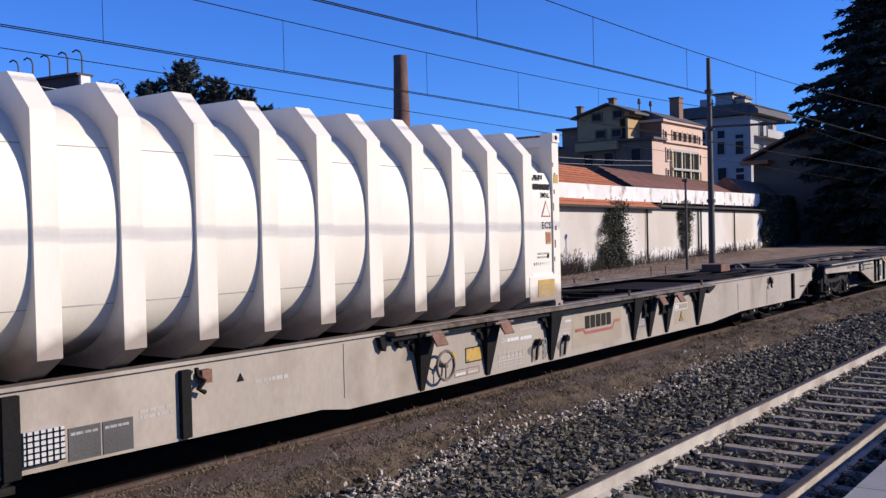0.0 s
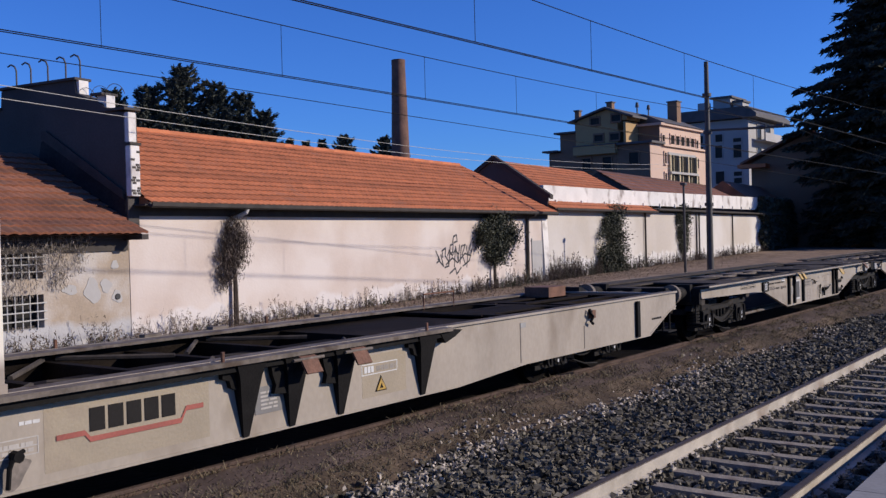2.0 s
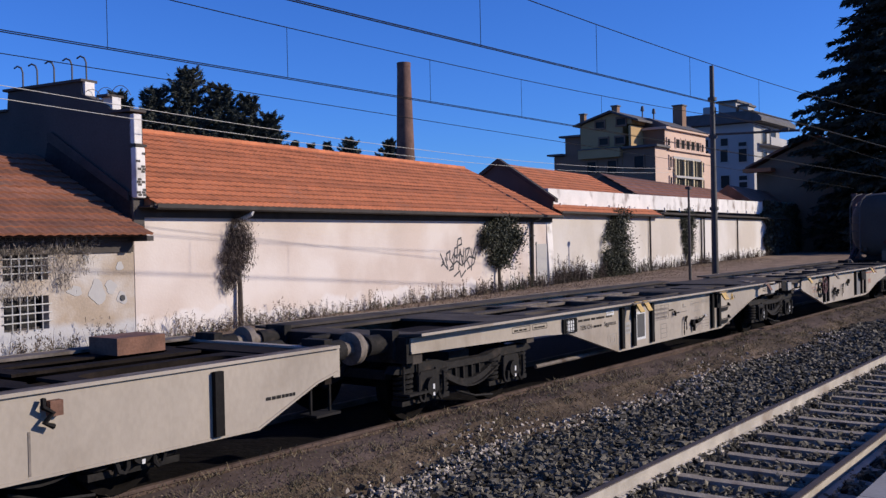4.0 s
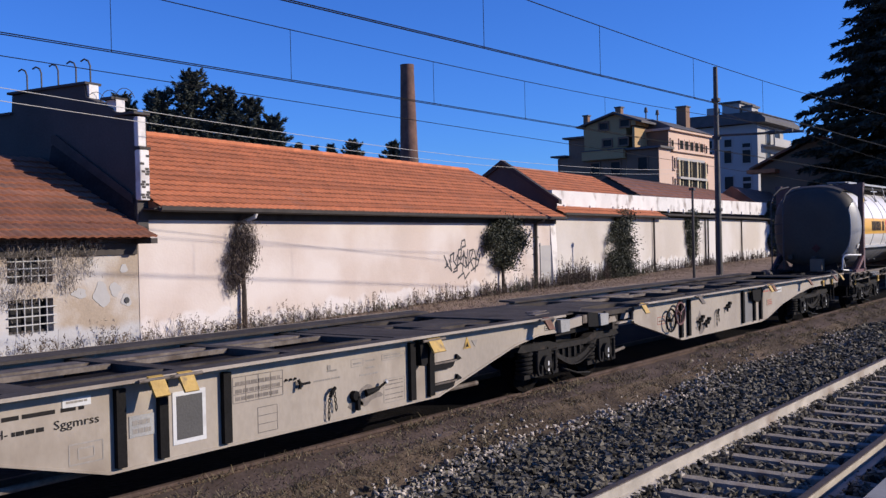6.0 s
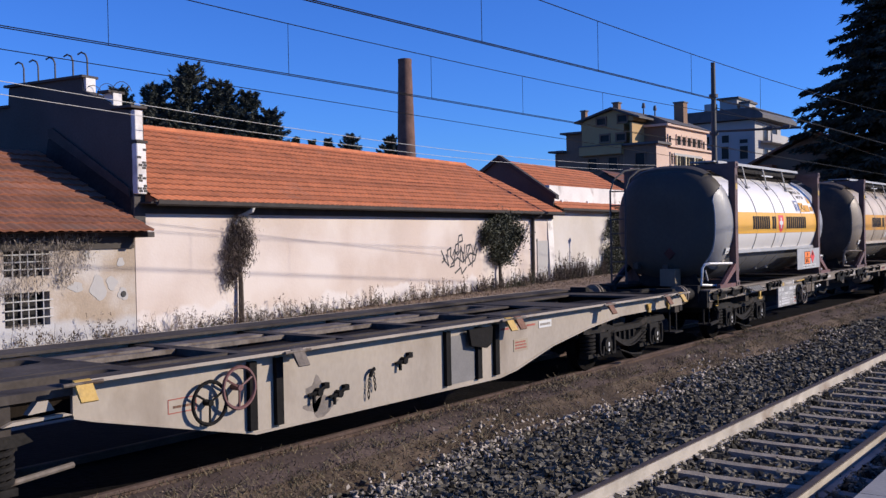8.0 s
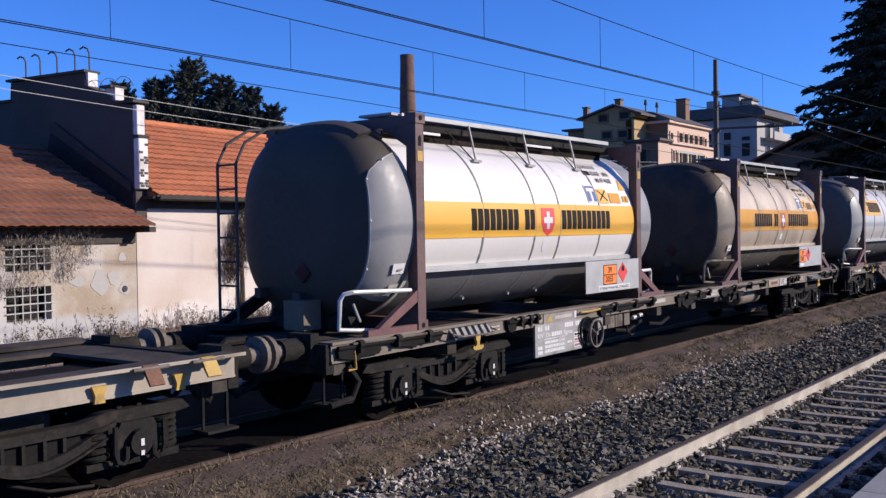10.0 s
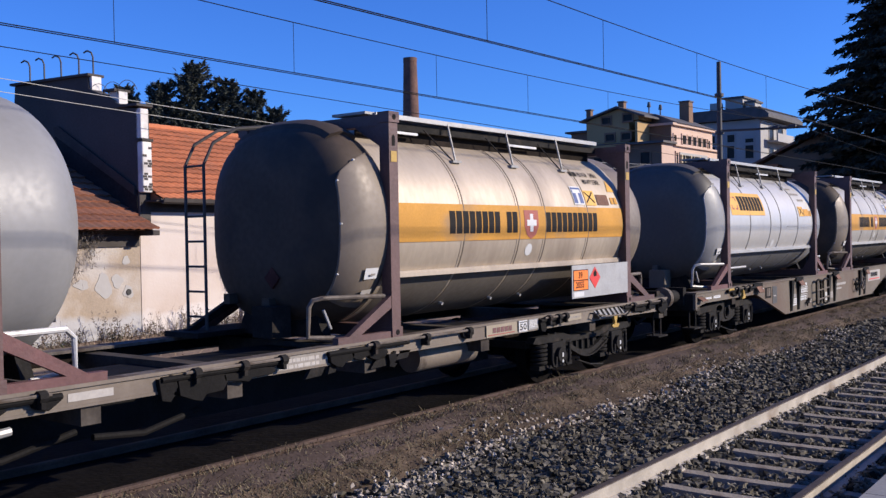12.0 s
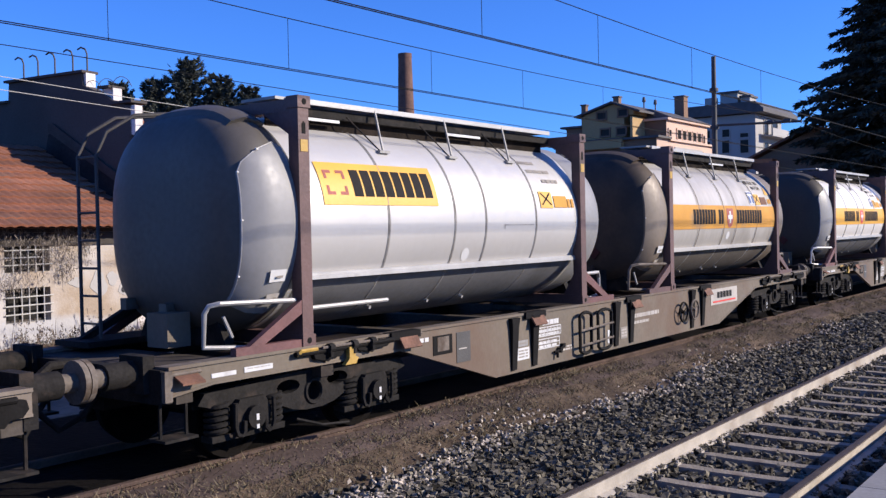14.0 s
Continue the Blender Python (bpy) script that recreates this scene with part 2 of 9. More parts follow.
def ring(bm, c, r, thick, axis="y", seg=28, sub=6):
    """A hoop."""
    vs = []
    for i in range(seg):
        a = 2 * math.pi * i / seg
        row = []
        for j in range(sub):
            b = 2 * math.pi * j / sub
            rr = r + thick * math.cos(b)
            p, q, w = rr * math.cos(a), rr * math.sin(a), thick * math.sin(b)
            o = {"y": (p, w, q), "x": (w, p, q), "z": (p, q, w)}[axis]
            row.append(bm.verts.new((c[0] + o[0], c[1] + o[1], c[2] + o[2])))
        vs.append(row)
    for i in range(seg):
        for j in range(sub):
            bm.faces.new((vs[i][j], vs[(i + 1) % seg][j], vs[(i + 1) % seg][(j + 1) % sub], vs[i][(j + 1) % sub]))
    return bm


def mesh_of(name, bm, material, smooth=True):
    bmesh.ops.recalc_face_normals(bm, faces=bm.faces)
    me = bpy.data.meshes.new(name)
    bm.to_mesh(me)
    bm.free()
    me.materials.append(material)
    if smooth:
        me.polygons.foreach_set("use_smooth", [True] * len(me.polygons))
        me.set_sharp_from_angle(angle=radians(32))
    return me


def part(name, bm, material, parent=None, label="", bevel=0.0):
    ob = new(name, bm if isinstance(bm, bpy.types.Mesh) else mesh_of(name, bm, material))
    ob.parent = parent
    if label:
        ob["label"] = label
    if name in ("writing", "logo", "load_table"):
        tagged(ob, label, kind="stuff")
    if bevel:
        md = ob.modifiers.new("bevel", "BEVEL")
        md.width, md.segments, md.limit_method, md.angle_limit = bevel, 2, "ANGLE", radians(40)
    return ob


def piece(name, me, parent, m=None):
    ob = new(name, me)
    ob.parent = parent
    if m is not None:
        ob.matrix_basis = m
    return ob


def thing(name, label, category, at=None, group="", kind=""):
    ob = new(name)
    ob.empty_display_size = 0.3
    if at is not None:
        ob.matrix_basis = at
    return tagged(ob, label, category, group, kind)


def B():
    return bmesh.new()


def soup(name, quads, material, parent=None):
    """One mesh from many loose four-cornered faces (numpy array: n x 4 x 3)."""
    q = np.asarray(quads, dtype=np.float32)
    k = len(q)
    me = bpy.data.meshes.new(name)
    me.from_pydata(q.reshape(-1, 3).tolist(), [], np.arange(4 * k).reshape(k, 4).tolist())
    me.materials.append(material)
    ob = new(name, me)
    ob.parent = parent
    return ob


rng = np.random.default_rng(7)

# ---- ground, tracks, platform ----
YT = 8.15          # middle of the train's track
YN = 3.22          # middle of the near track
WALL_TURN = 7.407  # the buildings behind stand askew to the line
W0 = pose(13.69, 19.11, 0, 0, 0, WALL_TURN)
W0_INV = W0.inverted()


def ground_height(x, y):
    q = W0_INV @ Vector((x, y, 0))
    rise = 0.12 * min(1, max(0, (q.x - 5) / 35))
    if y < 9.6:
        base = -0.30 + 0.05 * math.sin(x * 0.7) * (1 if 5.6 < y < 7.2 else 0)
        if y > 6.4:
            base += 0.3 * min(1, (y - 6.4) / 0.7) - 0.1 * (y > 7.36)
    else:
        k = min(1, max(0, (y - 9.6) / max(1.0, (y - 9.6) - q.y)))
        base = -0.1 + (0.1 + rise) * k * k * (3 - 2 * k)
    return base + 0.03 * noise.noise((x * 0.9, y * 0.9, 0)) + 0.012 * noise.noise((x * 4, y * 4, 3))


def build_ground():
    xs = np.concatenate([[-900, -300, -100, -40, -20], np.arange(-8, 40, 0.35), np.arange(40, 110, 1.2), [120, 140, 180, 260, 400, 900, 2500]])
    ys = np.concatenate([[-900, -300, -80, -30, -12], np.arange(-4, 9.6, 0.35), np.arange(9.6, 34, 0.6), [36, 40, 48, 60, 90, 150, 300, 900, 2500]])
    vs = [(x, y, ground_height(x, y) if -30 < y < 60 and x < 200 else -0.1) for x in xs for y in ys]
    k = len(ys)
    fs = [(i * k + j, (i + 1) * k + j, (i + 1) * k + j + 1, i * k + j + 1) for i in range(len(xs) - 1) for j in range(k - 1)]
    me = bpy.data.meshes.new("ground")
    me.from_pydata(vs, [], fs)
    me.materials.append(M_GROUND), me.materials.append(M_BANK), me.materials.append(M_SOIL)
    me.polygons.foreach_set("material_index", [1 if 10.9 < vs[f[0]][1] < 60 else 2 if 6.75 < vs[f[0]][1] < 7.9 else 0 for f in fs])
    me.polygons.foreach_set("use_smooth", [True] * len(me.polygons))
    tagged(new("ground", me), "dry brown grass and bare soil between the tracks", "ground", kind="structure")


RAIL = [(-0.07, -0.16), (0.07, -0.16), (0.07, -0.147), (0.012, -0.13), (0.012, -0.045), (0.035, -0.035), (0.035, -0.006), (-0.035, -0.006), (-0.035, -0.035), (-0.012, -0.045), (-0.012, -0.13), (-0.07, -0.147)]


def build_track(name, yc, x0, x1, sleepers, label, rail_mat, rail_label):
    t = thing(name, label, "track", kind="structure")
    for s in (-1, 1):
        y = yc + s * (0.7175 + 0.035)
        r = part("rail", prism(B(), [(y + a, z) for a, z in RAIL], "x", x0, x1), rail_mat, t, rail_label)
        part("rail_head", prism(B(), [(y - 0.036, -0.012), (y + 0.036, -0.012), (y + 0.034, -0.002), (y + 0.022, 0.0), (y - 0.022, 0.0), (y - 0.034, -0.002)], "x", x0, x1), M_RAIL_TOP if yc < 5 else M_RAIL_OLD, r, "dull brown running surface")
    up = 0.03 if yc > 5 else 0.0
    t.matrix_basis = pose(0, 0, up)
    bm = prism(B(), [(-1.3, -0.42), (1.3, -0.42), (1.3, -0.2), (0.95, -0.165), (0.5, -0.165), (0.3, -0.172), (-0.3, -0.172), (-0.5, -0.165), (-0.95, -0.165), (-1.3, -0.2)], "x", -0.095, 0.095)
    for v in bm.verts:
        if v.co.z > -0.3:
            v.co.x *= 0.74
    me = mesh_of("sleeper", bm, M_SLEEPER)
    clip = B()
    for s in (-1, 1):
        for k in (-1, 1):
            y = s * 0.7525 + k * 0.095
            box(clip, -0.04, 0.04, y - 0.025, y + 0.025, -0.17, -0.145)
            tube(clip, [(0, y, -0.15), (0, y, -0.12)], 0.015, 6)
    clip_me = mesh_of("rail_clip", clip, M_RAIL)
    for i in range(sleepers):
        m = pose(x0 + 3 + i * 0.6 + rng.uniform(-0.01, 0.01), yc, rng.uniform(-0.006, 0.004), 0, 0, rng.uniform(-0.6, 0.6))
        sl = piece("sleeper", me, t, m)
        if 40 < i < 100 and yc < 5:
            piece("rail_clip", clip_me, sl)
    return t


def stones(name, spots, sizes, material, label):
    """Loose broken stones: squashed six-faced bits in one mesh."""
    k = len(spots)
    base = np.array([(x, y, z) for x in (-1, 1) for y in (-1, 1) for z in (-1, 1)], dtype=float) * 0.68
    quad = np.array([(0, 1, 3, 2), (4, 6, 7, 5), (0, 4, 5, 1), (2, 3, 7, 6), (0, 2, 6, 4), (1, 5, 7, 3)])
    v = base[None] * rng.uniform(0.5, 1.3, (k, 8, 1)) + rng.normal(0, 0.17, (k, 8, 3))
    v = v * sizes[:, None, None] * rng.uniform(0.7, 1.2, (k, 1, 3))
    tip = rng.uniform(-0.6, 0.6, (k, 1))
    v[..., 0], v[..., 2] = v[..., 0] * np.cos(tip) - v[..., 2] * np.sin(tip), v[..., 0] * np.sin(tip) + v[..., 2] * np.cos(tip)
    a = rng.uniform(0, 2 * math.pi, k)
    c, s = np.cos(a)[:, None], np.sin(a)[:, None]
    x, y = v[..., 0] * c - v[..., 1] * s, v[..., 0] * s + v[..., 1] * c
    w = np.stack([x, y, v[..., 2]], -1) + spots[:, None, :]
    f = (quad[None] + 8 * np.arange(k)[:, None, None]).reshape(-1, 4)
    me = bpy.data.meshes.new(name)
    me.from_pydata(w.reshape(-1, 3).tolist(), [], f.tolist())
    me.materials.append(material)
    return tagged(new(name, me), label, "ballast", kind="stuff")


def build_ballast():
    k = 92000
    x = 2.5 + 52 * rng.random(k) ** 1.9
    y = rng.uniform(1.75, 6.75, k)
    edge = 6.4 + 0.35 * np.sin(x * 0.8) + 0.25 * np.sin(x * 2.1 + 1) + rng.normal(0, 0.22, k)
    keep = (y < edge) & ~((np.abs(y - YN) < 1.2) & (np.abs((x + 0.3) % 0.6 - 0.3) < 0.105))
    x, y = x[keep], y[keep]
    z = np.where(np.abs(y - YN) < 0.74, -0.213, np.where(y > 4.6, -0.175 - 0.06 * (y - 4.6), -0.17)) + rng.uniform(-0.035, 0.02, len(x))
    xw = rng.uniform(-8, 2.5, 9000)      # the bed goes on behind
    yw = rng.uniform(1.95, 6.4, 9000)
    keep = ~((np.abs(yw - YN) < 1.2) & (np.abs((xw + 0.3) % 0.6 - 0.3) < 0.105))
    xw, yw = xw[keep], yw[keep]
    zw = np.where(np.abs(yw - YN) < 0.74, -0.213, np.where(yw > 4.6, -0.175 - 0.06 * (yw - 4.6), -0.17)) + rng.uniform(-0.035, 0.02, len(xw))
    x, y, z = np.concatenate([x, xw]), np.concatenate([y, yw]), np.concatenate([z, zw])
    stones("ballast", np.stack([x, y, z], -1), rng.uniform(0.02, 0.042, len(x)) * (1 + np.maximum(x, 0) / 55), M_STONE, "dark grey crushed track ballast")
    k = 4200      # stones heaped against the inner foot of the far rail
    x = -6 + 56 * rng.random(k) ** 1.5
    y = YN + 0.725 - np.abs(rng.normal(0, 0.07, k))
    stones("ballast", np.stack([x, y, -0.165 + 0.05 * (y - YN - 0.6) + rng.uniform(-0.02, 0.02, k)], -1), rng.uniform(0.018, 0.036, k), M_STONE, "dark crushed stone heaped against the rail foot")
    k = 2300
    x = 4.5 + 20 * rng.random(k) ** 4.2
    y = 6.2 + 0.25 * np.sin(x * 0.8) + rng.normal(0, 0.2, k) * np.where(rng.random(k) < 0.15, 2.0, 1) - 0.2 * (x < 9)
    z = np.where(y > 6.4, -0.29 + 0.2 * np.clip((y - 6.4) / 0.4, 0, 1), -0.235) + rng.uniform(0, 0.03, k)
    stones("pale_stones", np.stack([x, y, z], -1), rng.uniform(0.013, 0.032, k), M_STONE_PALE, "pale scattered limestone chips at the ballast's edge")
    bed = B()
    prism(bed, [(1.6, -0.5), (6.5, -0.5), (6.5, -0.33), (5.9, -0.28), (4.6, -0.2), (4.1, -0.2), (3.95, -0.235), (2.5, -0.235), (2.3, -0.21), (1.6, -0.21)], "x", -8, 400)
    tagged(part("ballast_bed", bed, M_BALLAST_BED), "dark bed of crushed stone under the near track", "ballast bed", kind="structure")


def build_platform():
    p = thing("platform", "grey paved station platform with a stone edge", "platform", kind="structure")
    part("platform_body", box(B(), -60, 200, -9, 1.36, -0.5, 0.235), M_PLATFORM, p)
    edge = mesh_of("edge_stone", box(B(), 0.005, 1.495, 1.362, 1.815, 0.1, 0.25), M_PLATFORM)
    for i in range(40):
        piece("edge_stone", edge, p, pose(-6 + 1.5 * i, 0, 0))
    part("platform_face", box(B(), -60, 200, 1.362, 1.74, -0.5, 0.098), M_PLASTER_GREY, p)


build_ground()
build_track("near_track", YN, -30, 300, 190, "near railway track on concrete sleepers", M_RAIL, "pale rusty steel rail with a sunlit side")
build_track("train_track", YT, -60, 300, 200, "railway track under the freight train", M_RAIL_OLD, "dark rust-brown rail")
# dark soil taken to near black to stand for the train's shadow
tagged(part("track_bed", prism(B(), [(7.5, -0.4), (11.6, -0.4), (11.2, -0.06), (9.55, -0.055), (7.55, -0.055)], "x", -60, 300), M_TRACKBED), "near-black soil under the train, its shadow put into the colour", "track bed", kind="structure")
build_ballast()
build_platform()


# ---- buildings behind the line ----
def local(name, label, category, kind=""):
    return thing(name, label, category, W0, kind=kind)


def tiled(name, u0, u1, v0, z0, v1, z1, material, parent, cut0=0.0, cut1=0.0, label="", pitch=0.24, course=0.27):
    """A slope of pan tiles in overlapping courses from the eaves (v0, z0) to the ridge (v1, z1); cut0, cut1: how far its ends lean in at the ridge."""
    run = math.hypot(v1 - v0, z1 - z0)
    sv, sz = (v1 - v0) / run, (z1 - z0) / run
    nv, nz = -sz * (1 if v1 > v0 else -1), abs(sv)
    if v1 < v0:
        nv = sz
    rows = max(1, round(run / course))
    h = run / rows
    wave = (0.0, 0.012, 0.02, 0.02, 0.012, 0.0)
    verts, faces = [], []
    for r in range(rows):
        f = r / rows
        a0, a1 = u0 + cut0 * f, u1 - cut1 * f
        n = max(1, int((a1 - a0) / pitch)) * 6
        start = len(verts)
        jig = rng.normal(0, 0.0035, n // 6 + 2)
        for i in range(n + 1):
            u = a0 + (a1 - a0) * i / n
            w = wave[i % 6] + jig[i // 6]
            for b, lift in ((r * h, 0.05), (r * h + 0.0005, 0.05), ((r + 1) * h + 0.02, 0.006)):
                drop = -0.05 if b == r * h else 0.0
                o = w + lift + drop
                verts.append((u, v0 + sv * b + nv * o, z0 + sz * b + nz * o))
        for i in range(n):
            s = start + 3 * i
            faces += [(s, s + 3, s + 4, s + 1), (s + 1, s + 4, s + 5, s + 2)]
    me = bpy.data.meshes.new(name)
    me.from_pydata(verts, [], faces)
    me.materials.append(material), me.materials.append(M_TILE_END)
    me.polygons.foreach_set("material_index", [1, 0] * (len(faces) // 2))
    ob = new(name, me)
    ob.parent = parent
    tagged(ob, label, kind="stuff")
    return ob


def wall_with_openings(parent, u0, u1, z0, z1, v0, v1, holes, material, name="wall", label=""):
    """One wall of boxes round rectangular openings (u0, u1, z0, z1), none above another's edge line."""
    bm = B()
    us = sorted({u0, u1, *[h[0] for h in holes], *[h[1] for h in holes]})
    zs = sorted({z0, z1, *[h[2] for h in holes], *[h[3] for h in holes]})
    for a, b in zip(us, us[1:]):
        run = None
        for c, e in zip(zs, zs[1:]):
            hole = any(h[0] <= a and b <= h[1] and h[2] <= c and e <= h[3] for h in holes)
            if not hole:
                run = [c, e] if run is None else [run[0], e]
            if (hole or e == z1) and run:
                box(bm, a, b, v0, v1, *run)
                run = None
    bmesh.ops.remove_doubles(bm, verts=bm.verts, dist=0.0005)
    return part(name, bm, material, parent, label)


def barred_window(parent, u0, u1, z0, z1, v=0.0):
    w = part("window", box(B(), u0, u1, v + 0.26, v + 0.3, z0, z1), M_GLASS, parent, "dark dirty window pane behind bars")
    f = B()
    for a, b, c, e in ((u0, u1, z0, z0 + 0.05), (u0, u1, z1 - 0.05, z1), (u0, u0 + 0.05, z0, z1), (u1 - 0.05, u1, z0, z1), ((u0 + u1) / 2 - 0.025, (u0 + u1) / 2 + 0.025, z0, z1)):
        box(f, a, b, v + 0.2, v + 0.25, c, e)
    part("frame", f, M_GUTTER, w)
    for i in range(1, 6):
        u = u0 + (u1 - u0) * i / 6
        part("bar", tube(B(), [(u, v - 0.02, z0 - 0.02), (u, v - 0.02, z1 + 0.02)], 0.014, 6), M_BARS, w)
    for i in range(1, 4):
        z = z0 + (z1 - z0) * i / 4
        part("bar", tube(B(), [(u0 - 0.04, v - 0.035, z), (u1 + 0.04, v - 0.035, z)], 0.014, 6), M_BARS, w)


def gutter(parent, u0, u1, v, z):
    part("gutter", prism(B(), [(v - 0.07, z + 0.06), (v - 0.06, z - 0.03), (v, z - 0.07), (v + 0.06, z - 0.03), (v + 0.07, z + 0.06), (v + 0.05, z + 0.06), (v, z - 0.04), (v - 0.05, z + 0.06)], "x", u0, u1), M_GUTTER, parent, "dark metal roof gutter")


def build_warehouse():
    w = local("warehouse", "long cream plastered warehouse with an orange tiled roof", "warehouse")
    part("wall", box(B(), 0.1, 25.0, 0, 0.4, -0.6, 3.12), M_PLASTER, w, "sunlit cream plaster wall with stains")
    part("back_wall", box(B(), 0.1, 25.0, 5.4, 5.8, -0.6, 3.12), M_PLASTER_GREY, w)
    # dark strip put in for the shadow that the eaves cast on the wall
    part("cornice", box(B(), 0.1, 24.9, -0.06, 0.1, 2.86, 3.08), M_GUTTER, w, "dark strip for the shadow of the eaves")
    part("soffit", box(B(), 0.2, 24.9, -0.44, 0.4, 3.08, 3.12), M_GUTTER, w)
    r = part("roof", prism(B(), [(-0.42, 3.12), (6.22, 3.12), (2.9, 5.28)], "x", 0.4, 22.0), M_TILE, w)
    hip = B()
    a, b, c = [hip.verts.new(p) for p in ((22.0, -0.42, 3.12), (22.0, 6.22, 3.12), (22.0, 2.9, 5.28))]
    d, e = [hip.verts.new(p) for p in ((25.0, -0.42, 3.12), (25.0, 6.22, 3.12))]
    for f in ((a, d, c), (d, e, c), (e, b, c), (a, b, e, d)):
        hip.faces.new(f)
    part("roof_end", hip, M_TILE, w)
    tiled("roof_tiles", 0.35, 25.05, -0.47, 3.13, 2.9, 5.3, M_TILE, r, cut1=3.0, label="courses of orange clay pan tiles")
    ridge = mesh_of("ridge_tile", tube(B(), [(0, 2.9, 5.3), (0.42, 2.9, 5.31)], 0.1, 10), M_TILE)
    for i in range(54):
        piece("ridge_tile", ridge, r, pose(0.35 + 0.4 * i, 0, 0))
    gutter(w, 0.3, 25.0, -0.52, 3.1)
    # stepped gable that rises above the roof
    g = [(-0.05, 2.6), (5.85, 2.6), (5.85, 5.2), (5.0, 5.45), (4.95, 5.68), (4.3, 5.68), (4.26, 6.12), (1.6, 6.18), (1.56, 5.84), (0.7, 5.5), (0.66, 5.44), (0.35, 5.3), (-0.05, 5.24)]
    gp = part("gable", prism(B(), [(v, z) for v, z in g], "x", 0.05, 0.4), M_PLASTER_GREY, w, "stepped grey gable, its shade put into the dark render", bevel=0.02)
    part("pilaster", box(B(), 0.05, 0.29, -0.14, 0.02, 4.55, 5.24), M_PLASTER_WHITE, w, "peeling white gable end post", bevel=0.02)
    part("pilaster", box(B(), 0.05, 0.34, -0.18, 0.02, 3.3, 4.48), M_PLASTER_WHITE, w, "peeling white gable end post", bevel=0.03)
    # bare bricks where the plaster has come off the gable end
    brick = mesh_of("brick", box(B(), 0.003, 0.117, -0.184, -0.17, 0.003, 0.057), M_PLASTER_GREY)
    for row, cols in ((3.34, (0, 1)), (3.4, (0, 1)), (3.46, (1,)), (3.58, (0,)), (3.64, (0, 1)), (3.7, (0,)), (3.88, (1,)), (3.94, (0, 1)), (4.0, (1,)), (4.12, (0,)), (4.3, (1,))):
        for q in cols:
            piece("brick", brick, gp, pose(0.055 + 0.14 * q + 0.03 * (round(row * 50) % 2), 0, row))
    # black sheet painted in for the shadow low on the gable
    part("tarred_strip", prism(B(), [(0.0, 2.62), (0.0, 3.35), (2.55, 4.83), (2.8, 4.75), (2.95, 4.2), (0.9, 2.9)], "x", 0.028, 0.05), M_GABLE_SHADE, w, "black sheet for the shadow above the old roof line")
    part("pilaster_cap", box(B(), 0.03, 0.37, -0.2, 0.02, 4.485, 4.545), M_GUTTER, w)
    for v0, v1, z in ((-0.1, 0.6, 5.36), (0.62, 1.0, 5.76), (1.5, 4.36, 6.2), (4.25, 5.0, 5.7)):
        part("coping", box(B(), -0.02, 0.47, v0, v1, z - 0.06, z), M_PLASTER_GREY, w, "stone coping on the gable")
    part("pier", box(B(), 0.1, 0.36, 0.6, 0.9, 5.3, 5.7), M_PLASTER_WHITE, w)
    part("pier", box(B(), 0.1, 0.38, 1.5, 1.78, 5.6, 6.14), M_PLASTER_WHITE, w)
    # sloping lead strip where an older roof met the gable
    part("flashing", prism(B(), [(0.05, 3.25), (2.75, 4.8), (2.75, 5.0), (2.6, 5.0), (0.05, 3.45)], "x", -0.02, 0.05), M_GUTTER, w, "dark sloping roof flashing")
    for v in (1.62, 2.12, 2.76, 3.38, 3.92):
        part("fence_hook", tube(B(), [(0.25, v, 6.16), (0.25, v, 6.62), (0.25, v + 0.06, 6.74), (0.25, v + 0.2, 6.8), (0.25, v + 0.32, 6.76)], 0.022, 6), M_STEEL_POLE, w, "bent iron hook for barbed wire")
    coil = [(0.25 + 0.18 * math.cos(a * 1.3), 0.35 + 0.1 * a, 5.75 + 0.22 * math.sin(a * 1.3)) for a in np.arange(0, 14, 0.35)]
    part("barbed_wire", tube(B(), coil, 0.008, 4), M_STEEL_POLE, w, "coil of barbed wire")
    # drain pipes
    part("drain_pipe", tube(B(), [(3.75, -0.5, 3.14), (3.7, -0.45, 2.95), (3.55, -0.14, 2.8), (3.45, -0.1, 2.6)], 0.055, 8), M_BARS, w, "short pale drain outlet")
    # dark tube over the full height of the wall
    part("drain_pipe", tube(B(), [(22.53, -0.5, 3.12), (22.53, -0.45, 3.0), (22.53, -0.1, 2.85), (22.53, -0.08, 0.0)], 0.07, 10), M_GUTTER, w, "dark upright tube from the gutter to the ground")
    door = part("door", box(B(), 23.2, 24.5, -0.03, 0.02, 0.1, 1.9), M_WHITE_FACADE, w, "pale painted metal door")
    part("frame", box(B(), 23.1, 23.18, -0.04, 0.01, 0.1, 2.0), M_WHITE_FACADE, door)
    # stains and rough repairs on the plaster
    part("buttress", prism(B(), [(-0.001, 0), (-0.16, 0), (-0.02, 2.9), (-0.001, 2.9)], "x", 24.3, 24.9), M_PLASTER_WHITE, w, "pale plaster pier")
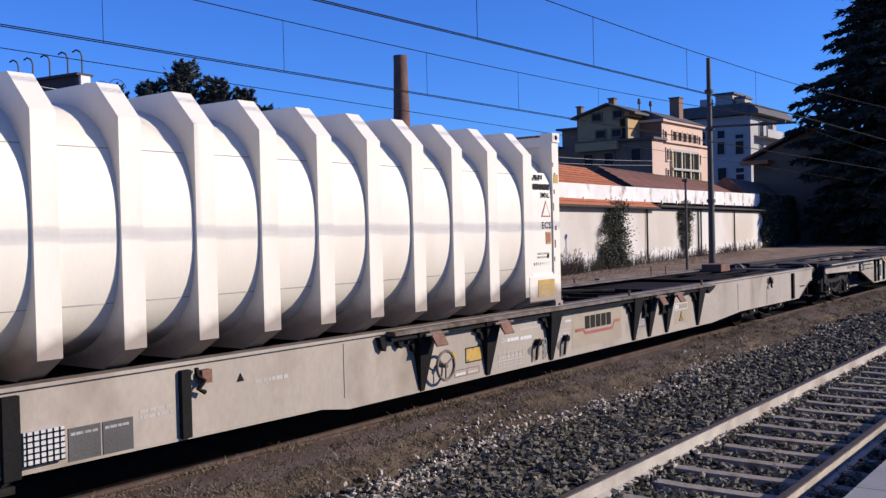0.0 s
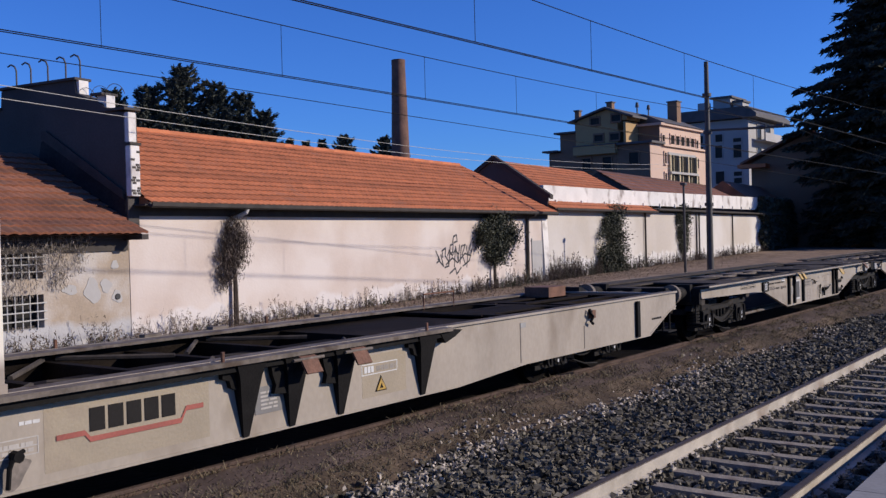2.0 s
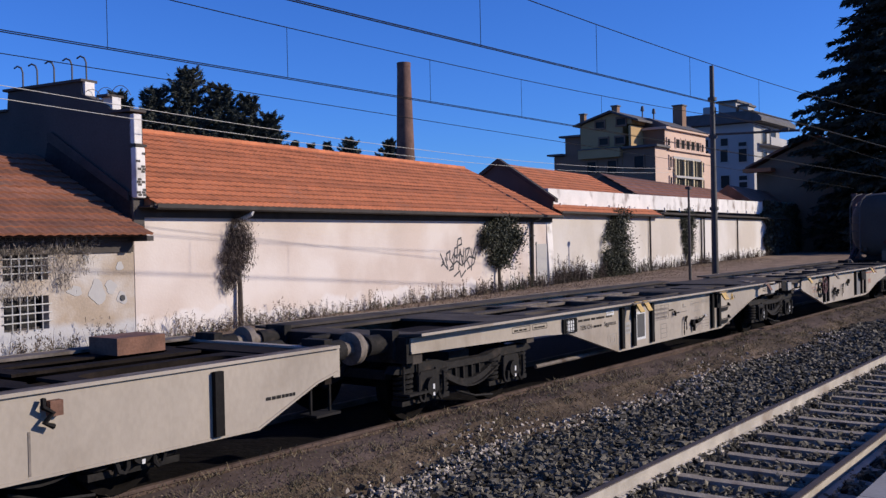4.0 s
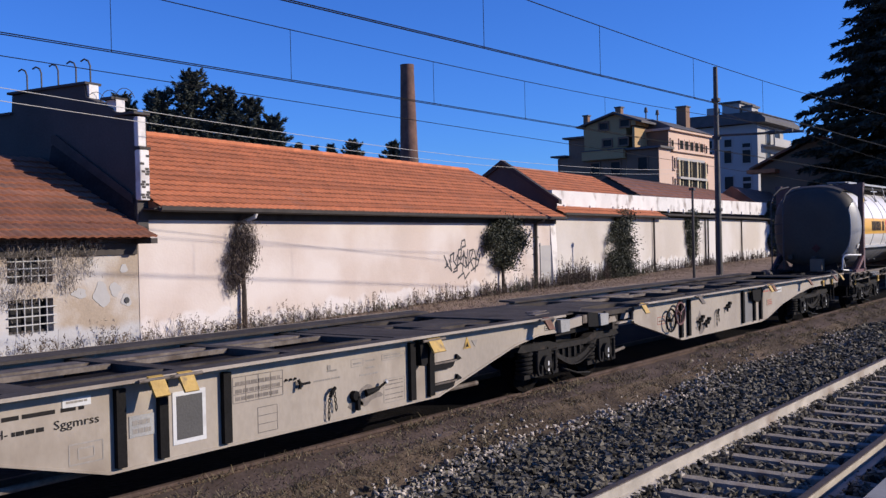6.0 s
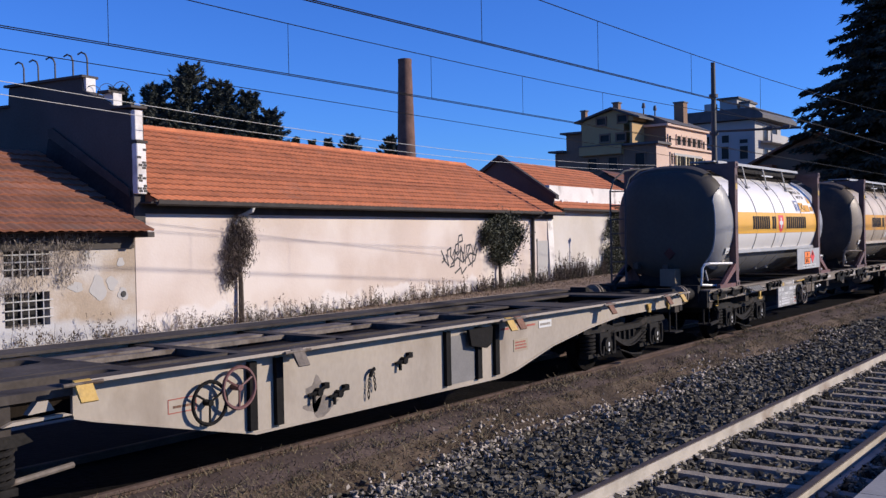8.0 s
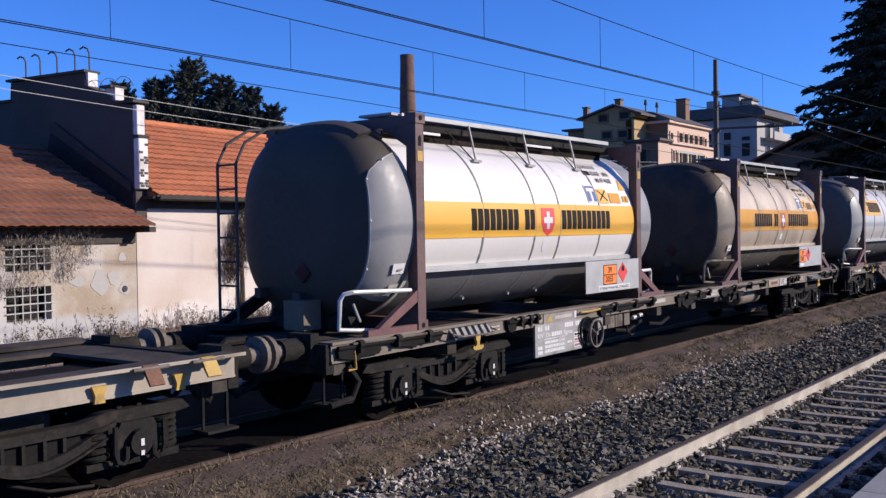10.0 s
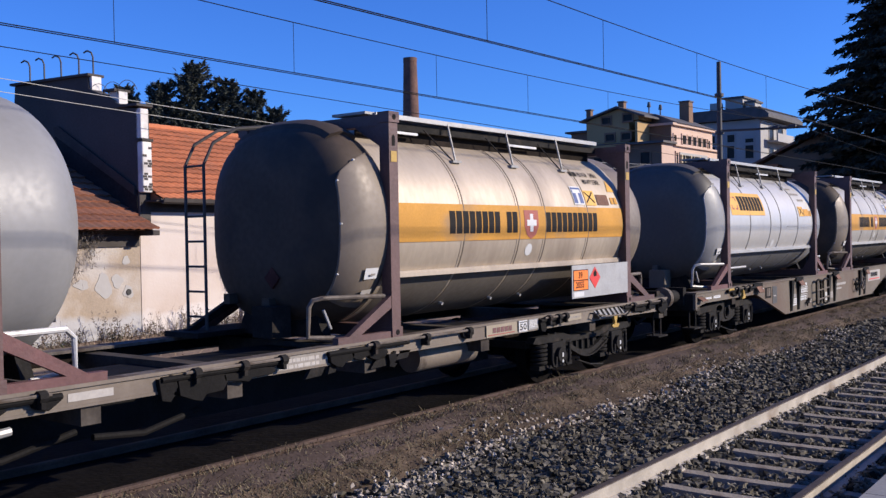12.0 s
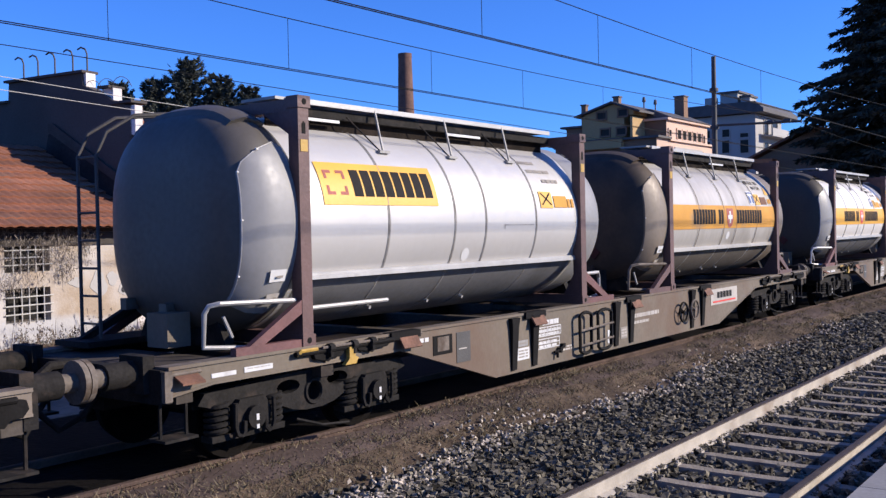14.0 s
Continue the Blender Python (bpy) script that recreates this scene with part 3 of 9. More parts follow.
    # spray-painted scrawl
    lines = [[(0.05, 0.5), (0.0, 0.75), (0.3, 0.85), (0.25, 0.55), (0.5, 0.35), (0.55, 0.15), (0.2, 0.1)], [(0.55, 0.2), (0.7, 0.95), (0.95, 1.0), (0.9, 0.7), (0.7, 0.6)], [(1.0, 0.1), (1.15, 0.9), (1.35, 0.3), (1.5, 0.95)],
             [(1.5, 0.2), (1.65, 0.9), (2.0, 0.95), (1.7, 0.55), (2.0, 0.15)], [(2.1, 0.9), (2.2, 0.5), (2.45, 0.95)], [(2.2, 0.5), (2.1, 0.05)], [(-0.35, 0.45), (0.1, 0.15), (-0.1, 0.6)], [(0.6, -0.15), (1.1, 0.05), (1.2, -0.2), (1.6, 0.05)],
             [(0.9, 1.05), (1.0, 1.3), (1.25, 1.35), (1.3, 1.1), (1.0, 1.05)], [(-0.5, 0.75), (-0.2, 0.4), (-0.45, 0.3)], [(0.3, 0.2), (0.85, 0.45), (1.3, 0.25), (1.95, 0.6), (2.5, 0.5)], [(1.75, 0.1), (2.35, 0.3), (2.6, 0.75)],
             [(0.45, 0.55), (0.6, 0.75), (0.85, 0.55), (1.1, 0.75), (1.4, 0.6)]]
    gr = B()
    for ln in lines:
        pts = [Vector((15.0 + 0.92 * a, -0.004, 0.95 + 0.95 * b)) for a, b in ln]
        for p, q in zip(pts, pts[1:]):
            way = (q - p).normalized()
            s = Vector((-way.z, 0, way.x)) * 0.034
            vs = [gr.verts.new(c) for c in (p - s - way * 0.02, q - s + way * 0.02, q + s + way * 0.02, p + s - way * 0.02)]
            gr.faces.new(vs)
    part("graffiti", gr, M_PAINT_BLACK, w, "black spray-painted scrawl on the wall")


def build_low_house():
    w = local("low_house", "old low house with patchy plaster and a weathered tile roof", "house")
    holes = [(-3.36, -2.28, 0.5, 1.2), (-3.36, -2.28, 1.53, 2.13), (-6.6, -5.5, 0.5, 1.2), (-6.6, -5.5, 1.53, 2.13)]
    wall_with_openings(w, -10, 0.08, -0.6, 2.55, 0.004, 0.4, holes, M_PLASTER_OLD, label="peeling ochre and grey plaster wall")
    part("back_wall", box(B(), -10, 0.05, 6.0, 6.3, -0.6, 2.55), M_PLASTER_GREY, w)
    part("inner_wall", box(B(), -10, 0.05, 1.2, 1.3, -0.6, 2.55), M_DARK, w)
    for h in holes[:4]:
        barred_window(w, *h)
    part("eaves_board", box(B(), -10, 0.04, -0.12, 0.4, 2.34, 2.42), M_GUTTER, w, "dark timber eaves")
    # board added to fill the deep shadow zone below the roof edge
    part("eaves_beam", box(B(), -10, 0.02, -0.05, 0.0, 2.06, 2.335), M_GUTTER, w, "dark board put in for the shadow under the eaves")
    rf = part("roof", prism(B(), [(-0.5, 2.42), (6.9, 2.42), (3.2, 4.4)], "x", -10, 0.03), M_TILE_OLD, w)
    tiled("roof_tiles", -10, 0.12, -0.58, 2.44, 3.2, 4.46, M_TILE_OLD, rf, label="weathered red-brown pan tiles", course=0.34)
    part("rafter_end", box(B(), -0.1, 0.1, -0.62, 0.1, 2.3, 2.42), M_GUTTER, w)
    part("pipe_hole", tube(B(), [(-0.3, -0.03, 1.02), (-0.3, 0.05, 1.02)], 0.07, 12), M_DARK, w, "open pipe in the wall")
    for u, z, a, b in ((-1.0, 1.2, 0.22, 0.26), (-0.62, 1.28, 0.16, 0.14), (-1.6, 1.25, 0.2, 0.1), (-0.35, 1.75, 0.1, 0.12), (-0.3, 1.03, 0.14, 0.16), (-1.3, 1.95, 0.08, 0.08)):
        bm = B()
        pts = [(u + a * (1 + 0.25 * math.sin(3 * t + u * 9)) * math.cos(t), z + b * (1 + 0.2 * math.cos(2 * t + z * 7)) * math.sin(t)) for t in np.arange(0, 2 * math.pi, 0.35)]
        prism(bm, pts, "y", -0.006, 0.01)
        part("plaster_patch", bm, M_WHITE_FACADE, w, "pale patch of filler")


def build_sheds():
    """Lower range that goes on to the east, with a peeling parapet and two roofs behind."""
    w = local("shed_range", "long low shed wall with a peeling white parapet", "shed")
    part("wall", box(B(), 25.0, 106, 0.004, 0.4, -0.6, 3.3), M_PLASTER_SHED, w, "stained white plaster wall")
    pr = B()
    prism(pr, [(25.1, 3.66), (106, 3.95), (106, 5.5), (74, 4.95), (40, 4.55), (25.1, 4.42)], "y", 0.2, 0.5)
    part("parapet", pr, M_PLASTER_WHITE, w, "peeling whitewashed parapet")
    for i in range(15):
        u = 26.5 + 3.4 * i
        z = 3.45 + 0.006 * (u - 25)
        part("bracket", prism(B(), [(u - 0.1, z + 0.32), (u + 0.1, z + 0.32), (u + 0.05, z + 0.06), (u - 0.05, z + 0.06)], "y", 0.13, 0.25), M_PLASTER_WHITE, w)
    part("awning_base", prism(B(), [(-0.32, 3.3), (0.3, 3.3), (0.3, 3.66)], "x", 25.0, 41.0), M_TILE_OLD, w)
    tiled("awning_tiles", 25.0, 41.0, -0.38, 3.33, 0.22, 3.7, M_TILE, w, label="narrow strip of orange tiles", course=0.3)
    part("awning_slab", prism(B(), [(-0.32, 3.42), (0.3, 3.42), (0.3, 3.6), (-0.32, 3.52)], "x", 41.02, 100), M_GUTTER, w, "dark bitumen ledge")
    gutter(w, 25.1, 41, -0.42, 3.3)
    gutter(w, 41.1, 100, -0.42, 3.45)
    for u in (39.5, 51.2, 52.0, 62.5):
        part("drain_pipe", tube(B(), [(u, -0.1, 3.3), (u, -0.1, 0.1)], 0.06, 8), M_GUTTER, w)
    part("roof_slab", box(B(), 25.1, 106, 0.5, 6, 3.3, 3.4), M_GUTTER, w)
    # gabled shed directly behind the parapet
    s = local("gabled_shed", "shed with an orange tiled gable roof behind the parapet", "shed")
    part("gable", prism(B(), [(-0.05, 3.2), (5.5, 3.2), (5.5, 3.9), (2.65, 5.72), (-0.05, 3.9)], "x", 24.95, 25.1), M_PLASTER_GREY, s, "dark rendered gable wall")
    part("barge_board", prism(B(), [(-0.25, 3.75), (2.6, 5.72), (5.5, 3.8), (5.5, 3.98), (2.6, 5.92), (-0.25, 3.95)], "x", 24.8, 25.14), M_GUTTER, s, "dark barge board")
    rf = part("roof", prism(B(), [(0.5, 4.2), (4.8, 4.2), (2.65, 5.62)], "x", 25.1, 37.0), M_TILE, s)
    tiled("roof_tiles", 25.1, 38.8, 0.3, 4.12, 2.65, 5.68, M_TILE, rf, cut1=2.2, label="orange clay tiles")
    s = local("brown_shed", "shed with a brown tiled roof behind the parapet", "shed")
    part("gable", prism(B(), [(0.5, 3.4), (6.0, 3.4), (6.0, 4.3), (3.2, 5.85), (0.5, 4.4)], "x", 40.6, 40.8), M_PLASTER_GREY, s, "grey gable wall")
    rf = part("roof", prism(B(), [(0.5, 4.25), (6.0, 4.25), (3.2, 5.9)], "x", 40.8, 68.0), M_TILE_DARK, s)
    tiled("roof_tiles", 40.4, 71.0, 0.4, 4.3, 3.2, 5.98, M_TILE_DARK, rf, cut1=3.5, label="dark brown tiles", pitch=0.4, course=0.45)
    s = local("dark_shed", "shed with a small red roof in the tree's shade", "shed")
    rf = part("roof", prism(B(), [(0.5, 4.6), (6.0, 4.6), (3.2, 6.6)], "x", 74.0, 100.0), M_TILE_OLD, s)
    part("wall", box(B(), 74.0, 100, 0.52, 6, 3.4, 4.6), M_PLASTER_GREY, s)


def facade_window(parent, corner, along, w, h, depth, frame_mat, label=""):
    """A window set into a facade: dark pane, frame and sill, from its lower corner along a wall direction."""
    a = Vector(along)
    n = Vector((a.y, -a.x, 0))
    c = Vector(corner)
    def slab(u0, u1, z0, z1, d0, d1):
        bm = B()
        p = [c + a * u + n * d + Vector((0, 0, z)) for u in (u0, u1) for d in (d0, d1) for z in (z0, z1)]
        v = [bm.verts.new(q) for q in p]
        for q in ((0, 1, 3, 2), (4, 6, 7, 5), (0, 4, 5, 1), (2, 3, 7, 6), (0, 2, 6, 4), (1, 5, 7, 3)):
            bm.faces.new([v[i] for i in q])
        return bm
    win = part("window", slab(0, w, 0, h, -0.05, 0.02), M_GLASS, parent, label or "dark window pane")
    part("sill", slab(-0.1, w + 0.1, -0.12, 0, 0.0, 0.15), frame_mat, win)
    part("lintel", slab(-0.1, w + 0.1, h, h + 0.14, 0.0, 0.1), frame_mat, win)
    part("jamb", slab(-0.1, 0, 0, h, 0.0, 0.09), frame_mat, win)
    part("jamb", slab(w, w + 0.1, 0, h, 0.0, 0.09), frame_mat, win)


def build_far_buildings():
    # stepped apartment house: pink sunlit front, ochre flank, brown slabs that put shade into the pink flanks
    h = thing("apartment_house", "stepped pink and ochre apartment house with slate roofs", "apartment building")
    X, Y = 69.6, 31.19
    part("wall", box(B(), X, X + 11.5, Y, Y + 2.7, -0.5, 8.95), M_PINK, h, "pink plastered front block")
    # thin brown slab over the pink: the flank's shade as a colour
    part("side_wall", box(B(), X - 0.03, X - 0.003, Y + 0.01, Y + 2.7, -0.5, 8.95), M_BROWN_FACADE, h, "brown slab that gives the pink flank its shade")
    part("roof_edge", box(B(), X - 0.35, X + 2.2, Y - 0.3, Y + 2.7, 8.955, 9.12), M_SLATE, h)
    part("cornice", box(B(), X + 2.2, X + 11.7, Y - 0.22, Y - 0.005, 8.84, 9.0), M_PINK, h, "pale cornice")
    part("upper_wall", box(B(), X + 1.9, X + 10.3, Y + 0.02, Y + 3.0, 9.005, 10.45), M_PINK, h, "pink upper storey")
    part("side_wall", box(B(), X + 1.87, X + 1.897, Y + 0.03, Y + 3.0, 9.125, 10.45), M_BROWN_FACADE, h, "brown slab that gives the pink flank its shade")
    part("cornice", box(B(), X + 1.6, X + 10.6, Y - 0.25, Y + 3.0, 10.455, 10.64), M_PINK, h, "pale cornice under the roof")
    part("roof", prism(B(), [(Y - 0.35, 10.645), (Y + 4.0, 10.645), (Y + 3.2, 11.5), (Y + 1.6, 11.5)], "x", X + 2.4, X + 10.3), M_SLATE, h, "slate hipped roof")
    part("rear_wall", box(B(), X + 0.004, X + 10.4, Y + 2.705, Y + 6.4, -0.5, 10.9), M_YELLOW_FACADE, h, "ochre rear block")
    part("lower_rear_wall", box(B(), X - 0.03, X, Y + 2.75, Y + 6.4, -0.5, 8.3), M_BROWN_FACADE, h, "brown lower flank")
    par = part("terrace", box(B(), X - 0.5, X - 0.01, Y + 2.75, Y + 6.4, 8.35, 9.05), M_YELLOW_FACADE, h, "ochre balcony parapet")
    part("coping", box(B(), X - 0.56, X - 0.01, Y + 2.7, Y + 6.45, 9.055, 9.13), M_SLATE, par)
    part("gable", prism(B(), [(Y + 1.9, 10.9), (Y + 6.3, 10.9), (Y + 6.2, 11.15), (Y + 3.6, 11.85), (Y + 1.9, 11.2)], "x", X, X + 9), M_YELLOW_FACADE, h, "ochre gable")
    part("roof", prism(B(), [(Y + 1.2, 11.0), (Y + 3.6, 11.9), (Y + 6.9, 11.0), (Y + 6.9, 11.12), (Y + 3.6, 12.05), (Y + 1.2, 11.15)], "x", X - 0.4, X + 9.5), M_SLATE, h, "slate gable roof")
    part("stair_wall", box(B(), X - 0.3, X + 1.9, Y + 1.85, Y + 2.05, 9.13, 10.75), M_YELLOW_FACADE, h, "sunlit yellow stair wall")
    for y0, y1, z, e in ((6.405, 8.0, 10.25, 0.35), (8.005, 9.0, 8.8, 0.6)):
        w2 = part("wing", box(B(), X + 0.3, X + 9, Y + y0, Y + y1, -0.5, z), M_BROWN_FACADE, h, "brown wing in shade")
        part("eaves", box(B(), X + 0.3 - e, X + 9.2, Y + y0, Y + y1 + 0.4, z + 0.003, z + 0.15), M_SLATE, w2)
    part("low_wing", box(B(), X + 0.1, X + 0.28, Y + 6.405, Y + 8.95, -0.5, 8.7), M_BROWN_FACADE, h)
    for x, y, z0, z1, sx in ((X + 8.15, 32.6, 11.2, 12.95, 0.42), (X + 0.5, 37.6, 10.3, 12.0, 0.2), (X + 0.6, 34.75, 11.8, 12.4, 0.24)):
        ch = part("chimney", box(B(), x - sx, x + sx, y - sx, y + sx, z0, z1), M_BROWN_FACADE, h, "brick chimney stack")
        part("cap", box(B(), x - sx - 0.07, x + sx + 0.07, y - sx - 0.07, y + sx + 0.07, z1, z1 + 0.1), M_SLATE, ch)
    for x, y, z in ((X + 3.9, 34.0, 12.3), (X + 6.1, 34.0, 12.3)):
        vt = part("vent_pipe", tube(B(), [(x, y, 11.3), (x, y, z)], 0.06, 8), M_SLATE, h)
        part("cowl", tube(B(), [(x, y, z), (x, y, z + 0.4)], 0.16, 10, 0.1), M_SLATE, vt)
    for i in range(5):
        facade_window(h, (X + 3.85 + 1.04 * i, Y + 0.02, 9.08), (1, 0, 0), 0.72, 0.72, 0.1, M_PINK)
    for x, z, wd, ht in ((2.2, 9.2, 0.45, 0.5), (9.2, 9.05, 0.4, 0.65), (2.55, 7.48, 0.34, 0.85), (9.24, 7.36, 0.38, 0.82), (2.55, 6.0, 0.34, 0.7), (9.24, 6.0, 0.38, 0.7)):
        facade_window(h, (X + x, Y + (0.02 if z > 9 else 0), z), (1, 0, 0), wd, ht, 0.1, M_PINK)
    lg = part("loggia", box(B(), X + 3.3, X + 8.95, Y - 0.08, Y - 0.003, 8.22, 8.42), M_WHITE_FACADE, h, "pale loggia lintel")
    part("slab", box(B(), X + 3.3, X + 8.95, Y - 0.3, Y - 0.003, 6.7, 6.88), M_WHITE_FACADE, lg, "white balcony slab")
    for i in range(4):
        part("pillar", box(B(), X + 3.35 + 1.83 * i, X + 3.57 + 1.83 * i, Y - 0.2, Y - 0.003, 4.6, 8.22), M_LOGGIA, lg, "cream pillar")
    for i in range(3):
        for z0, z1 in ((6.9, 8.2), (5.0, 6.68)):
            gl = part("pane", box(B(), X + 3.59 + 1.83 * i, X + 5.16 + 1.83 * i, Y - 0.04, Y - 0.003, z0, z1), M_GLASS, lg, "dark loggia glazing")
            part("mullion", box(B(), X + 4.34 + 1.83 * i, X + 4.42 + 1.83 * i, Y - 0.07, Y - 0.041, z0, z1), M_LOGGIA, gl)
    for y, z in ((36.2, 10.75), (34.35, 10.85), (35.9, 9.4), (34.5, 9.4), (32.9, 7.4), (35.2, 7.2), (37.0, 7.2)):
        facade_window(h, (X + (0.004 if z > 9 else -0.03), y, z), (0, -1, 0), 0.75, 0.5 if z > 9 else 0.9, 0.1, M_BROWN_FACADE)
    # white block of flats
    h = thing("white_flats", "white block of flats with a flat overhanging roof", "apartment building")
    X, Y = 123.0, 41.69
    part("wall", box(B(), X, X + 10.4, Y, Y + 9.5, -0.5, 16.2), M_WHITE_FACADE, h, "white plastered walls")
    part("roof", prism(B(), [(Y - 1.3, 16.3), (Y - 1.3, 16.75), (Y - 0.2, 17.7), (Y + 9.6, 17.7), (Y + 10.3, 16.75), (Y + 10.3, 16.3)], "x", X - 0.8, X + 13.4), M_SLATE, h, "overhanging slate roof")
    part("lift_house", box(B(), X + 1, X + 6, Y + 2.6, Y + 4.9, 17.4, 19.2), M_WHITE_FACADE, h, "lift house on the roof")
    part("lift_roof", box(B(), X + 0.7, X + 6.3, Y + 2.3, Y + 5.2, 19.2, 19.45), M_SLATE, h)
    part("stack", box(B(), X + 1, X + 3.4, Y + 1.0, Y + 2.2, 17.5, 18.5), M_WHITE_FACADE, h), part("stack_cap", box(B(), X + 0.8, X + 3.6, Y + 0.8, Y + 2.35, 18.5, 18.75), M_SLATE, h)
    part("chimney", box(B(), X + 1, X + 2, Y + 5.6, Y + 7, 17.4, 18.85), M_WHITE_FACADE, h)
    for y, z, wd, ht in ((46.0, 13.5, 0.95, 0.95), (43.65, 13.3, 1.05, 0.5), (46.05, 11.42, 0.95, 1.6), (43.65, 11.3, 1.05, 1.65), (46.05, 8.05, 1.15, 1.6), (43.65, 8.95, 1.05, 0.55), (43.65, 8.0, 1.05, 0.7), (48.6, 13.5, 0.95, 0.95), (48.6, 11.42, 0.95, 1.6)):
        wn = facade_window(h, (X, y, z), (0, -1, 0), wd, ht, 0.1, M_WHITE_FACADE)
    for z in (7.6, 10.5, 13.4):
        bal = part("balcony", box(B(), X + 2.2, X + 10.0, Y - 1.5, Y - 0.003, z, z + 0.18), M_WHITE_FACADE, h, "white balcony slab")
        part("parapet", prism(B(), [(X + 2.2, Y - 1.5), (X + 8.8, Y - 1.5), (X + 10.0, Y - 0.9), (X + 10.0, Y - 0.78), (X + 8.74, Y - 1.38), (X + 2.2, Y - 1.38)], "z", z + 0.183, z + 1.05), M_WHITE_FACADE, bal, "white balcony front")
        facade_window(h, (X + 3.2, Y, z + 0.3), (1, 0, 0), 1.6, 1.9, 0.1, M_WHITE_FACADE)
        facade_window(h, (X + 6.4, Y, z + 0.3), (1, 0, 0), 2.2, 1.9, 0.1, M_WHITE_FACADE)
    # gabled house half behind the tall conifer
    h = thing("gabled_house", "brown house gable with a red tile verge, in shade", "house")
    part("wall", prism(B(), [(23.0, -0.5), (35.0, -0.5), (35.0, 9.2), (29.2, 11.9), (23.0, 9.2)], "x", 104, 116), M_BROWN_FACADE, h, "brown plastered gable wall")
    part("roof", prism(B(), [(22.2, 9.0), (29.2, 12.15), (36.0, 9.0), (36.0, 9.25), (29.2, 12.4), (22.2, 9.25)], "x", 103.3, 117), M_TILE_OLD, h)
    part("roof_apron", box(B(), 102.5, 104, 33.0, 36.0, 8.6, 9.0), M_TILE, h)
    c = thing("factory_chimney", "tall round brick factory chimney, slightly tapering", "chimney", pose(58.57, 46.85, 0))
    bm = B()
    tube(bm, [(0, 0, -0.5), (0, 0, 8), (0, 0, 15.5)], 0.92, 24, 0.52)
    part("shaft", bm, M_BRICK, c, "red-brown brick shaft")
    part("rim", tube(B(), [(0, 0, 15.5), (0, 0, 15.85)], 0.535, 24), M_BRICK, c)


build_warehouse()
build_low_house()
build_sheds()
build_far_buildings()


# ---- masts and wires ----
def build_wires():
    m = thing("catenary_mast", "tall slim grey steel catenary mast with a side arm", "mast", pose(40.53, 15.5, 0))
    part("pole", tube(B(), [(0, 0, -0.4), (0, 0, 9.4)], 0.155, 14, 0.095), M_STEEL_POLE, m, "tapering tubular pole")
    for z in (3.2, 6.3, 7.9):
        part("collar", tube(B(), [(0, 0, z), (0, 0, z + 0.14)], 0.19, 12), M_STEEL_POLE, m)
    arm = part("arm", tube(B(), [(0, 0, 6.45), (0.2, -3.6, 6.35)], 0.05, 8), M_STEEL_POLE, m, "horizontal catenary arm")
    part("stay", tube(B(), [(0, 0, 7.5), (0.15, -2.6, 6.42)], 0.02, 6), M_STEEL_POLE, m)
    for y in (-2.2, -2.9):
        part("insulator", tube(B(), [(0.14, y, 6.4), (0.14, y - 0.28, 6.4)], 0.09, 10), M_STEEL_POLE, arm)
    p = thing("wire_post", "thin dark iron post beside the wall", "post", pose(43.6, 17.9, 0))
    part("pole", tube(B(), [(0, 0, -0.4), (0, 0, 4.3)], 0.07, 10, 0.05), M_STEEL_POLE, p)
    part("cap", box(B(), -0.12, 0.12, -0.12, 0.12, 4.3, 4.42), M_STEEL_POLE, p)

    def line(name, label, y, contact, bearer, drops, thick=0.009):
        t = thing(name, label, "overhead wire")
        xs = np.linspace(-30, 95, 64)
        for dy, dz in ((-0.02, 0.0), (0.02, 0.035)):
            part("contact_wire", tube(B(), [(x, y + dy, contact(x) + dz) for x in xs], thick, 5), M_WIRE, t, "dark contact wire")
        part("bearer_wire", tube(B(), [(x, y, bearer(x)) for x in xs], 0.009, 5), M_WIRE, t, "thin bearer cable")
        for x in drops:
            part("dropper", tube(B(), [(x, y, contact(x)), (x, y, bearer(x))], 0.005, 4), M_WIRE, t)
    line("overhead_line", "contact wire and bearer over the freight track", YT, lambda x: 5.01 + 0.0105 * min(20, max(0, x - 8)), lambda x: 6.0 + 0.0009 * ((x + 8) % 50 - 25) ** 2, (4.0, 7.9, 12.04, 15.75, 20.05, 24.5, 29.0), 0.0085)
    line("near_overhead_line", "contact wire and bearer over the near track", 2.05, lambda x: 4.86, lambda x: 6.1 + 0.0009 * ((x + 5) % 50 - 25) ** 2, (-6.0, 2.0, 9.0, 16.0, 24.0), 0.0075)
    m = thing("catenary_mast", "slim grey steel mast on the platform holding the near wires", "mast", pose(-9.0, -1.6, 0.235))
    part("pole", tube(B(), [(0, 0, 0), (0, 0, 7.3)], 0.12, 14, 0.09), M_STEEL_POLE, m, "tapering tubular pole")
    part("arm", tube(B(), [(0, 0, 6.3), (0, 3.65, 6.35)], 0.03, 8), M_STEEL_POLE, m, "horizontal catenary arm")
    part("dropper", tube(B(), [(0, 3.65, 6.36), (0, 3.65, 4.77)], 0.012, 6), M_STEEL_POLE, m)
    k = 12.5 / 8.15
    line("far_overhead_line", "contact wire and bearer behind the freight train", 12.5, lambda x: 5.105, lambda x: 6.02 + 0.0009 * ((x + 9.5) % 50 - 25) ** 2, [q * k for q in (5.63, 8.03, 10.77, 13.16, 15.9)], 0.0085)
    t = thing("feeder_wire", "single thin feeder wire", "overhead wire")
    part("wire", tube(B(), [(x, 14.5, 2.196 + (1.71 - 0.011 * (x * 8.15 / 14.5 - 4.5)) * 14.5 / 8.15) for x in np.linspace(-20, 60, 30)], 0.008, 5), M_WIRE, t)
    t = local("wall_cables", "two pale sagging cables along the roof", "cable")
